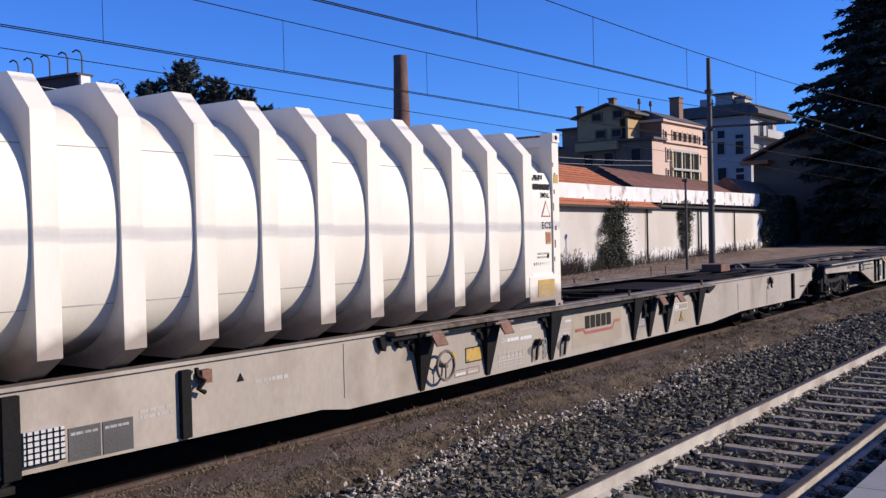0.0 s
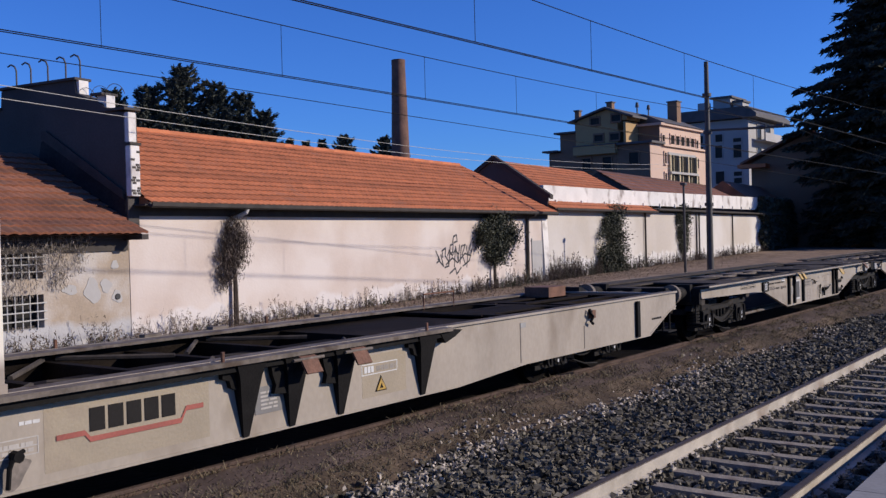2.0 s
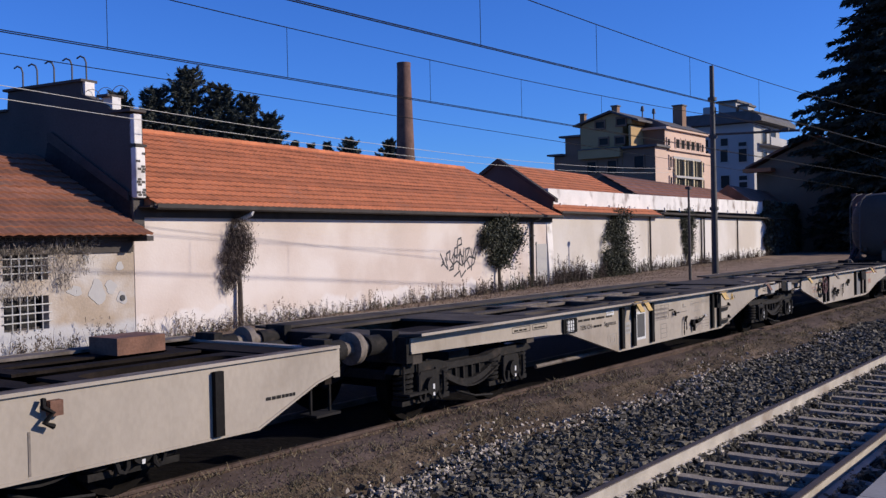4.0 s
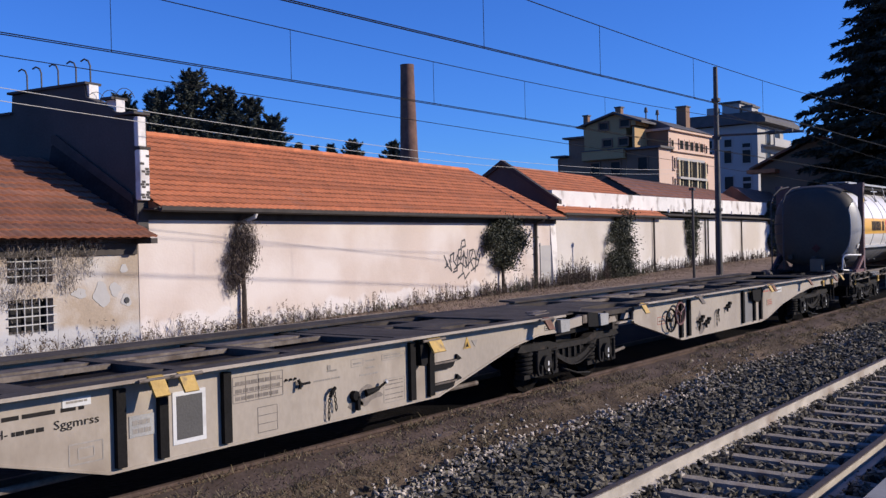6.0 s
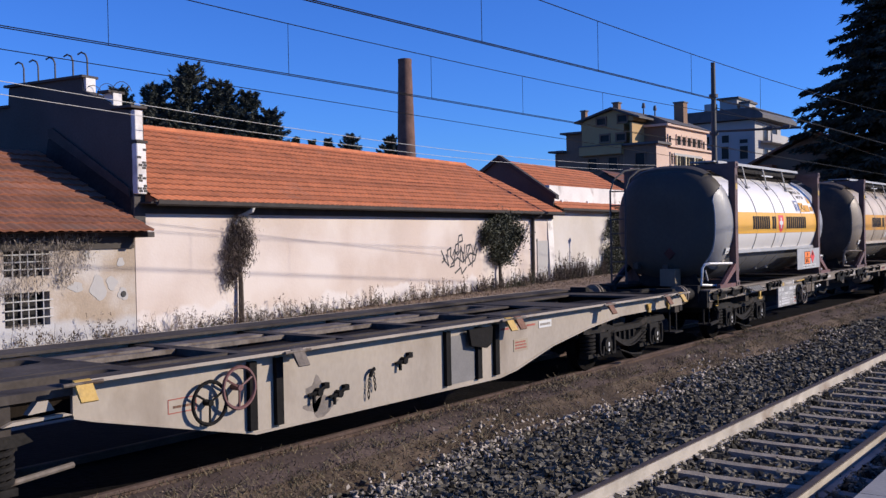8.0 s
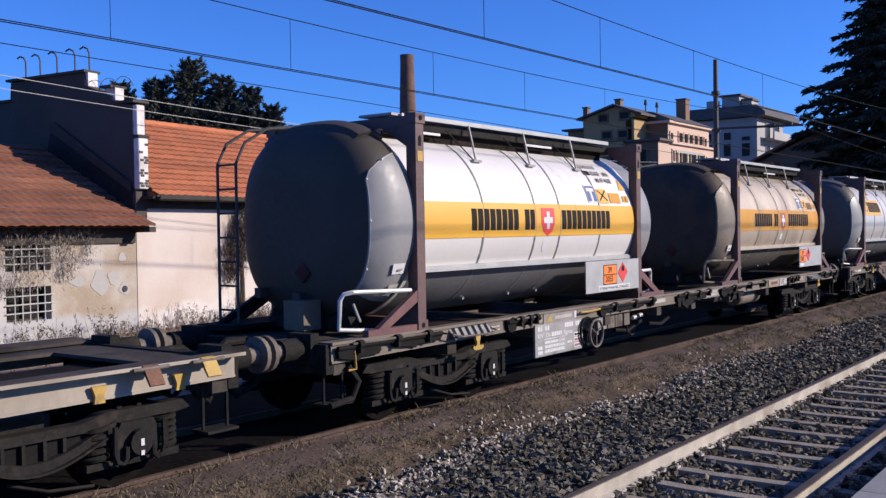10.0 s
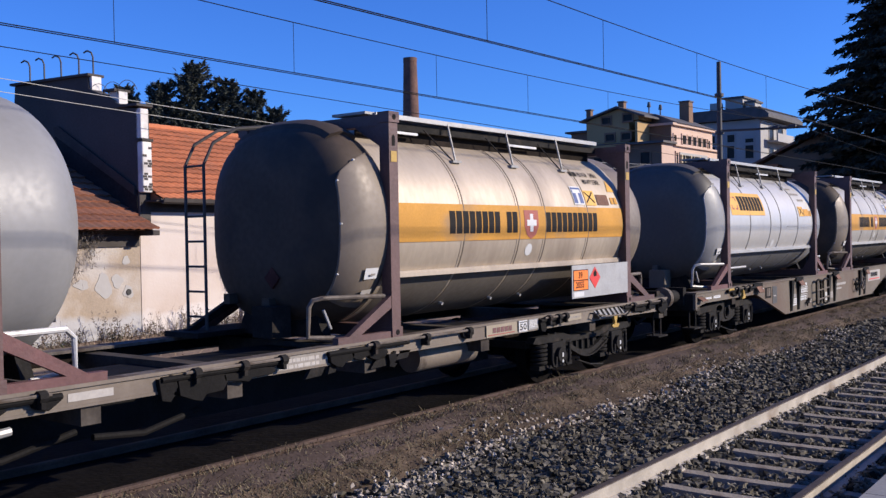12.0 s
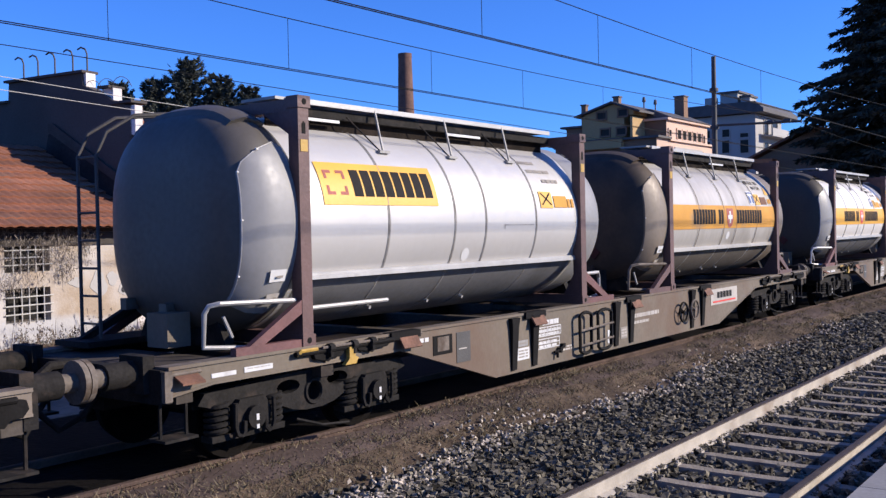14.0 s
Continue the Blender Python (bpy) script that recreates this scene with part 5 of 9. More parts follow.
M_GRIMY_RED = mat("grimy_red_placard", (0.085, 0.035, 0.03), 0.8, spec=0.1, var=0.3, scale=6, bump=0)
M_PALE_INK = mat("faded_white_lettering", (0.4, 0.365, 0.325), 0.7, var=0.15, bump=0)
M_LETTER = mat("black_lettering", (0.016, 0.014, 0.013), 0.75, spec=0.15, var=0.15, bump=0)
M_STAIN = mat("oil_stained_paint", (0.17, 0.14, 0.115), 0.6, var=0.35, scale=6, fine=30, bump=0.05)
M_FAINT = mat("faded_grey_lettering", (0.25, 0.222, 0.19), 0.7, var=0.2, bump=0)
M_SIGN_WHITE = mat("white_sign", (0.562, 0.555, 0.540), 0.6, var=0.06, bump=0, dirt=(0.413, 0.390, 0.375), dirt_amount=0.4, dirt_scale=4)
M_SIGN_RED = mat("red_sign", (0.62, 0.04, 0.03), 0.5, var=0.08, bump=0)
M_SIGN_ORANGE = mat("orange_sign", (0.85, 0.2, 0.02), 0.5, var=0.05, bump=0)
M_SIGN_BLUE = mat("blue_sign", (0.04, 0.07, 0.2), 0.5, var=0.08, bump=0)
M_PANEL_GREY = mat("grey_notice_panel", (0.17, 0.16, 0.15), 0.6, var=0.15, bump=0)
M_SALMON = mat("faded_red_stripe", (0.31, 0.08, 0.058), 0.7, var=0.2, bump=0)
M_RAILING = mat("white_tubular_rail", (0.6, 0.585, 0.56), 0.45, 0.1, var=0.1, scale=4, dirt=(0.4, 0.38, 0.36), dirt_amount=0.3, dirt_scale=5)
M_ALU = mat("bare_aluminium", (0.38, 0.37, 0.355), 0.5, 0.3, var=0.1, scale=4, dirt=(0.320, 0.312, 0.296), dirt_amount=0.3, dirt_scale=5)
M_PLATE = mat("scuffed_grey_plate", (0.300, 0.292, 0.277), 0.6, 0.2, var=0.15, scale=4, dirt=(0.195, 0.180, 0.165), dirt_amount=0.5, dirt_scale=5)
M_CREAM = mat("faded_cream_paint", (0.305, 0.25, 0.175), 0.65, var=0.1, scale=2, dirt=(0.25, 0.2, 0.145), dirt_amount=0.4, dirt_scale=2)
M_PANEL_DARK = mat("dark_grey_panel", (0.06, 0.056, 0.052), 0.6, var=0.15)

SIDE = -1.22       # a wagon's or container's flank, from the middle of the track
train = []         # all that rolls: (thing, its place along the train)
wheelsets = []     # (wheelset, its place on its bogie)


def rolling(name, label, category, x, group=""):
    t = thing(name, label, category, pose(x, YT, 0), group=group)
    train.append((t, x))
    return t


def lettering(text, height, bold=0.0):
    """Built-in font as a mesh, upright in the x-z plane, its lower left corner at the origin, one unit high letters scaled to height."""
    cu = bpy.data.curves.new("letters", "FONT")
    cu.body, cu.size, cu.resolution_u, cu.offset = text, height * 1.4, 2, bold * height
    ob = bpy.data.objects.new("letters", cu)
    scene.collection.objects.link(ob)
    me = bpy.data.meshes.new_from_object(ob.evaluated_get(bpy.context.evaluated_depsgraph_get()))
    bm = B()
    bm.from_mesh(me)
    bpy.data.objects.remove(ob)
    bpy.data.meshes.remove(me)
    for v in bm.verts:
        v.co = Vector((v.co.x, 0, v.co.y))
    return bm


def stretched(text, x0, x1, z, height, y):
    """Letters fitted between x0 and x1 on the plane y."""
    bm = lettering(text, height, 0.02)
    wide = max(v.co.x for v in bm.verts)
    for v in bm.verts:
        v.co = Vector((x0 + v.co.x * (x1 - x0) / wide, y, z + v.co.z))
    return bm


def plate(bm, x0, x1, z0, z1, y=SIDE, t=0.006):
    return box(bm, x0, x1, y - t, y, z0, z1)


def bars(bm, x0, x1, z0, z1, rows, y=SIDE, t=0.0015, fill=0.55, breaks=5):
    """Unreadable writing: rows of short plain bars."""
    h = (z1 - z0) / rows
    for r in range(rows):
        x = x0
        while x < x1 - 0.02:
            w = min(rng.uniform(0.5, 1.6) * (x1 - x0) / breaks, x1 - x)
            box(bm, x, x + w * 0.85, y - t, y, z0 + r * h, z0 + r * h + h * fill)
            x += w
    return bm


def letter_blocks(bm, x0, x1, z0, z1, n, y=SIDE, t=0.004):
    """A brand name reduced to plain upright blocks of its letters' size."""
    w = (x1 - x0) / n
    for i in range(n):
        box(bm, x0 + w * (i + 0.1), x0 + w * (i + 0.9), y - t, y, z0, z1)
    return bm


def wheel_mesh():
    bm = B()
    for s in (-1, 1):
        prof = [(-0.07, 0.0), (-0.07, 0.14), (-0.025, 0.16), (-0.02, 0.35), (-0.067, 0.37), (-0.067, 0.428), (0.05, 0.432), (0.067, 0.46), (0.067, 0.37), (0.025, 0.35), (0.02, 0.16), (0.07, 0.14), (0.07, 0.0)]
        rings = []
        k = 28
        for w, r in prof:
            y = s * (0.75 - w)
            rings.append([bm.verts.new((r * math.cos(2 * math.pi * i / k), y, r * math.sin(2 * math.pi * i / k))) for i in range(k)] if r > 0 else [bm.verts.new((0, y, 0))])
        for a, b in zip(rings, rings[1:]):
            for i in range(k):
                j = (i + 1) % k
                q = [a[i % len(a)], a[j % len(a)], b[j % len(b)], b[i % len(b)]]
                seen = []
                for v in q:
                    if v not in seen:
                        seen.append(v)
                bm.faces.new(seen)
    tube(bm, [(0, -1.02, 0), (0, 1.02, 0)], 0.075, 12)
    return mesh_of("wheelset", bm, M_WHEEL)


def holed_prism(bm, rim, holes, y0, y1):
    """A plate in the x-z plane with openings right through it."""
    own = B()
    edges = []
    for loop in [rim] + holes:
        vs = [own.verts.new((p[0], y0, p[1])) for p in loop]
        edges += [own.edges.new((p, q)) for p, q in zip(vs, vs[1:] + vs[:1])]
    bmesh.ops.triangle_fill(own, use_beauty=True, edges=edges)
    up = bmesh.ops.extrude_face_region(own, geom=own.faces[:])
    for v in up["geom"]:
        if isinstance(v, bmesh.types.BMVert):
            v.co.y = y1
    bmesh.ops.recalc_face_normals(own, faces=own.faces[:])
    at = {v: bm.verts.new(v.co) for v in own.verts}
    for f in own.faces:
        bm.faces.new([at[v] for v in f.verts])
    own.free()
    return bm


def bogie_meshes():
    f, cast, inner, bolster = B(), B(), B(), B()
    prism(f, [(-1.5, 0.66), (-1.42, 0.74), (-0.65, 0.74), (-0.42, 0.68), (0.42, 0.68), (0.65, 0.74), (1.42, 0.74), (1.5, 0.66), (1.36, 0.64), (0.7, 0.64), (0.45, 0.6), (-0.45, 0.6), (-0.7, 0.64), (-1.36, 0.64)], "y", -0.07, 0.07)
    low = [(x, 0.36 + 0.52 * (x * x) * (1.25 - 0.8 * x * x)) for x in np.linspace(-0.72, 0.72, 13)]
    prism(f, [(x, z) for x, z in low] + [(x, z + 0.075) for x, z in low[::-1]], "y", -0.09, 0.09)
    prism(f, [(x, z - 0.02) for x, z in low] + [(x, z) for x, z in low[::-1]], "y", -0.13, 0.13)
    for x in (-0.26, -0.09, 0.09, 0.26):
        box(f, x - 0.014, x + 0.014, -0.06, 0.06, 0.4, 0.62)
    prism(inner, [(x, z + 0.03) for x, z in low] + [(0.5, 0.66), (-0.5, 0.66)], "y", -0.02, 0.02)
    rim = [(-1.5, 0.64), (-1.42, 0.74), (-0.65, 0.76), (-0.42, 0.79), (0.42, 0.79), (0.65, 0.76), (1.42, 0.74), (1.5, 0.64), (1.36, 0.6), (0.74, 0.6), (0.6, 0.54), (0.3, 0.42), (0.12, 0.39), (-0.12, 0.39), (-0.3, 0.42), (-0.6, 0.54), (-0.74, 0.6), (-1.36, 0.6)]
    holes = [[(hx + rx * math.cos(q), hz + rz * math.sin(q) + tilt * math.cos(q)) for q in np.arange(0, 6.2, 0.45)] for hx, hz, rx, rz, tilt in ((-0.36, 0.66, 0.16, 0.07, 0.0), (0.0, 0.57, 0.105, 0.105, 0.0), (0.36, 0.66, 0.16, 0.07, 0.0))]
    holed_prism(cast, rim, holes, -0.06, 0.06)
    ring(cast, (0, -0.06, 0.57), 0.12, 0.024)
    ring(cast, (0, 0.06, 0.57), 0.12, 0.024)
    box(bolster, -0.22, 0.22, -0.92, 0.92, 0.5, 0.78)
    tube(bolster, [(0, 0, 0.76), (0, 0, 0.92)], 0.25, 16)
    beam = box(B(), -0.05, 0.05, -0.92, 0.92, 0.58, 0.68)
    bx = B()
    prism(bx, [(-0.2, 0.34), (0.2, 0.34), (0.24, 0.5), (0.16, 0.64), (-0.16, 0.64), (-0.24, 0.5)], "y", -0.13, 0.13)
    tube(bx, [(0, -0.13, 0.46), (0, -0.19, 0.46)], 0.11, 14)
    tube(bx, [(0, 0.13, 0.46), (0, 0.19, 0.46)], 0.11, 14)
    box(bx, -0.46, 0.46, -0.08, 0.08, 0.27, 0.33)
    for y in (-0.16, 0.16):
        for e in (-1, 1):
            tube(bx, [(e * 0.24, y, 0.62), (e * 0.245, y, 0.4), (e * 0.22, y, 0.32), (e * 0.17, y, 0.3), (e * 0.135, y, 0.34), (e * 0.13, y, 0.44)], 0.024, 6)
    for e in (-1, 1):
        tube(bx, [(e * 0.08, 0, 0.62), (e * 0.1, 0, 0.76)], 0.03, 6)
    sp = B()
    coil = [(0.105 * math.cos(a), 0.105 * math.sin(a), 0.33 + a * 0.0093) for a in np.arange(0, 2 * math.pi * 5, 0.5)]
    tube(sp, coil, 0.025, 5)
    tube(sp, [(0, 0, 0.33), (0, 0, 0.62)], 0.06, 8)
    br = box(B(), -0.05, 0.05, -0.85, 0.85, 0.33, 0.42)
    mk = plate(B(), -0.017, 0.017, 0.43, 0.49, -0.194, 0.004)
    plate(mk, -0.017, 0.017, 0.35, 0.39, -0.194, 0.004)
    return dict(bolster=mesh_of("bogie", bolster, M_BOGIE), beam=mesh_of("end_beam", beam, M_BOGIE), frame=mesh_of("side_frame", f, M_BOGIE), cast=mesh_of("side_frame", cast, M_BOGIE), inner=mesh_of("frame_web", inner, M_BRACKET), box=mesh_of("axle_box", bx, M_BOGIE), spring=mesh_of("spring", sp, M_BOGIE), brake=mesh_of("brake_beam", br, M_BOGIE), mark=mesh_of("mark", mk, M_SIGN_WHITE))


WHEEL_ME = wheel_mesh()
BOGIE_ME = bogie_meshes()


def bogie(wagon, x, cast=False):
    """A two-axle bogie under a wagon, x from the wagon's origin."""
    b = piece("bogie", BOGIE_ME["bolster"], wagon, pose(x, 0, 0))
    for s in (-1, 1):
        piece("side_frame", BOGIE_ME["cast" if cast else "frame"], b, pose(0, s, 0))
        piece("end_beam", BOGIE_ME["beam"], b, pose(1.4 * s, 0, 0))
    for dx in (-0.38, 0.38):
        piece("brake_beam", BOGIE_ME["brake"], b, pose(dx, 0, 0))
    if not cast:
        for s in (-1, 1):
            piece("frame_web", BOGIE_ME["inner"], b, pose(0, s, 0))
    part("brake_hanger", tube(B(), [(-0.2, -1.0, 0.3), (0.1, -1.08, 0.2), (0.5, -1.08, 0.16)], 0.016, 5), M_BOGIE, b)
    for ax in (-0.9, 0.9):
        w = piece("wheelset", WHEEL_ME, b, pose(ax, 0, 0.46))
        wheelsets.append((w, ax))
        for s in (-1, 1):
            piece("axle_box", BOGIE_ME["box"], b, pose(ax, s * 1.0, 0))
            tagged(piece("mark", BOGIE_ME["mark"], b, pose(ax, s * 1.0, 0, 0, 0, 0 if s < 0 else 180)), kind="stuff")
            for d in (-0.34, 0.34):
                piece("spring", BOGIE_ME["spring"], b, pose(ax + d, s * 1.0, 0))
    return b


def buffers(wagon, x, way):
    """Two buffers, a coupling hook and hoses on the headstock at x; way: +1 towards east."""
    for y in (-0.875, 0.875):
        bm = B()
        box(bm, x - 0.06, x + 0.06, y - 0.17, y + 0.17, 0.83, 1.16)
        tube(bm, [(x, y, 1.0), (x + way * 0.36, y, 1.0)], 0.12, 14)
        bf = part("buffer", bm, M_BOGIE, wagon, "round steel buffer")
        hd = B()
        tube(hd, [(x + way * 0.36, y, 1.0), (x + way * 0.52, y, 1.0)], 0.085, 12)
        tube(hd, [(x + way * 0.51, y, 1.0), (x + way * 0.56, y, 1.0)], 0.185, 20)
        part("buffer_head", hd, M_EDGE, bf, "worn steel buffer head")
    bm = B()
    tube(bm, [(x, 0, 1.04), (x + way * 0.3, 0, 1.04), (x + way * 0.5, 0, 0.9), (x + way * 0.66, 0, 0.98)], 0.045, 8)
    part("coupling", bm, M_BOGIE, wagon, "screw coupling")
    for y in (-0.35, 0.35):
        part("brake_hose", tube(B(), [(x, y, 0.85), (x + way * 0.2, y, 0.6), (x + way * 0.4, y * 0.8, 0.5), (x + way * 0.6, y * 0.6, 0.72)], 0.03, 8), M_BRACKET, wagon)
    for y in (-1.1, 1.1):
        step = B()
        for d in (-0.14, 0.14):
            tube(step, [(x - way * (0.2 + d), y, 0.95), (x - way * (0.2 + d), y, 0.42)], 0.018, 6)
        box(step, x - way * 0.2 - 0.18, x - way * 0.2 + 0.18, y - 0.12, y + 0.12, 0.4, 0.425)
        part("step", step, M_BOGIE, wagon, "shunter's step")


def side_sill(wagon, outline, material, top=1.08, label="", over=0.05, dark=False):
    """Both flanks of a wagon: web plate, top and bottom flanges that follow the outline's lower edge."""
    for s in (-1, 1):
        y = s * 1.2
        w = part("side_sill", prism(B(), outline, "y", *sorted((s * 1.19, s * 1.219))), material, wagon, label if s < 0 else "")
        x0, x1 = min(p[0] for p in outline), max(p[0] for p in outline)
        out, up = s * (1.212 + over), top + 0.1 * over
        fl = prism(B(), [(s * 1.04, top - 0.002), (out, up - 0.002), (out, up + 0.03), (s * 1.04, top + 0.03)][::-s], "x", x0, x1)
        part("top_flange", fl, M_EDGE if dark else M_PLATE_DECK, w)
        part("edge_lip", box(B(), x0, x1, *sorted((out + s * 0.001, out + s * 0.008)), up + 0.002, up + 0.033), material, w, "pale worn deck edge")
        part("inner_web", prism(B(), [(a, min(b, top - 0.01)) for a, b in outline], "y", y - s * 0.016 - 0.003, y - s * 0.016 + 0.003), M_DECK if dark else M_PLATE_DECK if over < 0.16 or s < 0 else M_WAGON, w, "thin plate on the sill's inner face")
        low = [p for p in outline if p[1] < top - 0.05]
        bt = B()
        for (xa, za), (xb, zb) in zip(low, low[1:]):
            if abs(xa - xb) > 0.05:
                v = []
                for xx, zz in ((xa, za), (xb, zb)):
                    for yy, dz in ((y - 0.03, -0.012), (y + 0.03, -0.012), (y + 0.03, 0.012), (y - 0.03, 0.012)):
                        v.append(bt.verts.new((xx, yy, zz + dz)))
                for q in ((0, 1, 2, 3), (7, 6, 5, 4), (0, 4, 5, 1), (1, 5, 6, 2), (2, 6, 7, 3), (3, 7, 4, 0)):
                    bt.faces.new([v[i] for i in q])
        part("bottom_flange", bt, material, w)


def deck(wagon, x0, x1, cross, top=1.06, plates=()):
    """Open deck: centre beam, cross beams and the plates that close it here and there."""
    part("centre_beam", box(B(), x0, x1, -0.28, 0.28, top - 0.42, top - 0.08), M_DECK, wagon)
    for x in cross:
        part("cross_beam", box(B(), x - 0.09, x + 0.09, -1.19, 1.19, top - 0.3, top - 0.01), M_PLATE_DECK, wagon)
    for a, b, y0, y1 in plates:
        part("deck_plate", box(B(), a, b, y0, y1, top - 0.03, top + 0.004), M_PLATE_DECK, wagon, "dark oily deck plate")


def holed_plate(wagon, x0, x1, y0, y1, top=1.06, margin=(0.22, 0.16), material=None):
    """A deck plate with one rounded oblong opening."""
    bm = B()
    cx, cy, hx, hy = (x0 + x1) / 2, (y0 + y1) / 2, (x1 - x0) / 2, (y1 - y0) / 2
    ix, iy = hx - margin[0], hy - margin[1]
    rows = []
    for k in range(40):
        a = 2 * math.pi * k / 40
        c, s = math.cos(a), math.sin(a)
        m = max(abs(c), abs(s))
        q = (abs(c) ** 4 + abs(s) ** 4) ** -0.25
        o, i = (cx + hx * c / m, cy + hy * s / m), (cx + ix * c * q, cy + iy * s * q)
        rows.append([bm.verts.new((*o, top)), bm.verts.new((*i, top)), bm.verts.new((*i, top - 0.14)), bm.verts.new((*o, top - 0.03))])
    for p, q in zip(rows, rows[1:] + rows[:1]):
        for j in range(4):
            n = (j + 1) % 4
            bm.faces.new((p[j], p[n], q[n], q[j]))
    part("deck_plate", bm, material or M_PLATE_DECK, wagon, "dark deck plate with a rounded opening")


def bracket(wagon, x, top=1.065, low=0.38, half=0.19, tip=0.03, deep=0.12):
    """A gusset under the overhanging deck edge, deepest at its top."""
    bm = prism(B(), [(x - half, top), (x + half, top), (x + half * 0.75, top - 0.12), (x + tip, low), (x - tip, low), (x - half * 0.75, top - 0.12)], "y", SIDE - 1, SIDE + 0.005)
    for v in bm.verts:
        if v.co.y < SIDE - 0.5:
            v.co.y = SIDE - 0.025 - deep * min(1, (v.co.z - low) / (top - low))
    part("support_bracket", bm, M_BRACKET, wagon, "black tapered support bracket")


def flap(wagon, x, z=1.06, material=None, w=0.2, out=0.0):
    """A folding container spigot on the sill."""
    y = SIDE - out
    f = part("spigot_flap", prism(B(), [(y - 0.12, z - 0.1), (y - 0.105, z - 0.11), (y, z + 0.035), (y, z + 0.06), (y - 0.03, z + 0.05)], "x", x - w / 2, x + w / 2), material or M_RUST, wagon, "folded container spigot flap")
    part("hinge", tube(B(), [(x - w / 2 - 0.1, y - 0.03, z + 0.03), (x + w / 2 + 0.1, y - 0.03, z + 0.03)], 0.017, 8), M_EDGE, f)


def post(wagon, x, low=0.38, top=1.05, w=0.1):
    part("stanchion", box(B(), x - w / 2, x + w / 2, SIDE - 0.05, SIDE + 0.005, low, top), M_BRACKET, wagon, "black stanchion on the sill")


def handwheel(wagon, x, z, r=0.2, y=SIDE - 0.14, material=None):
    w = part("hand_wheel", ring(B(), (x, y, z), r, 0.018), material or M_BRACKET, wagon, "brake hand wheel")
    sp = B()
    for k in range(3):
        a = 2 * math.pi * k / 3 + 0.5
        tube(sp, [(x, y, z), (x + r * math.cos(a), y, z + r * math.sin(a))], 0.011, 5)
    tube(sp, [(x, y - 0.02, z), (x, SIDE, z)], 0.03, 8)
    part("spoke", sp, material or M_BRACKET, w)


def lever(wagon, x, z):
    bm = tube(B(), [(x - 0.12, SIDE - 0.03, z - 0.015), (x, SIDE - 0.05, z), (x + 0.06, SIDE - 0.06, z + 0.035), (x + 0.16, SIDE - 0.04, z + 0.05)], 0.017, 6)
    tube(bm, [(x + 0.02, SIDE, z), (x + 0.02, SIDE - 0.07, z)], 0.04, 8)
    tube(bm, [(x - 0.05, SIDE - 0.04, z + 0.01), (x - 0.055, SIDE - 0.045, z - 0.1)], 0.02, 6)
    box(bm, x + 0.1, x + 0.17, SIDE - 0.05, SIDE, z + 0.02, z + 0.08)
    part("brake_lever", bm, M_BRACKET, wagon, "black change-over lever")


def label_plate(wagon, x0, x1, z0, z1, rows, material=None, ink=None, y=SIDE, breaks=5):
    p = part("data_panel", plate(B(), x0, x1, z0, z1, y), material or M_SIGN_WHITE, wagon, "small panel of unreadable data")
    part("writing", bars(B(), x0 + 0.03, x1 - 0.03, z0 + 0.03, z1 - 0.01, rows, y - 0.006, breaks=breaks), ink or M_FAINT, p)


def outline_box(wagon, x0, x1, z0, z1, ink, cols=1, rows=1, t=0.012):
    bm = B()
    for i in range(rows + 1):
        z = z0 + (z1 - z0) * i / rows
        box(bm, x0, x1, SIDE - 0.0012, SIDE, z - t / 2, z + t / 2)
    for i in range(cols + 1):
        x = x0 + (x1 - x0) * i / cols
        box(bm, x - t / 2, x + t / 2, SIDE - 0.0015, SIDE, z0, z1)
    part("load_table", bm, ink, wagon, "printed load table")


def triangle(wagon, x, z, s, material, ink=None, y=SIDE):
    t = part("warning_triangle", prism(B(), [(x - s, z), (x + s, z), (x, z + 1.7 * s)], "y", y - 0.006, y), material, wagon, "warning triangle")
    if ink:
        part("inner_mark", prism(B(), [(x - s * 0.35, z + 0.25 * s), (x + s * 0.35, z + 0.25 * s), (x, z + 0.95 * s)], "y", y - 0.009, y - 0.006), ink, t)


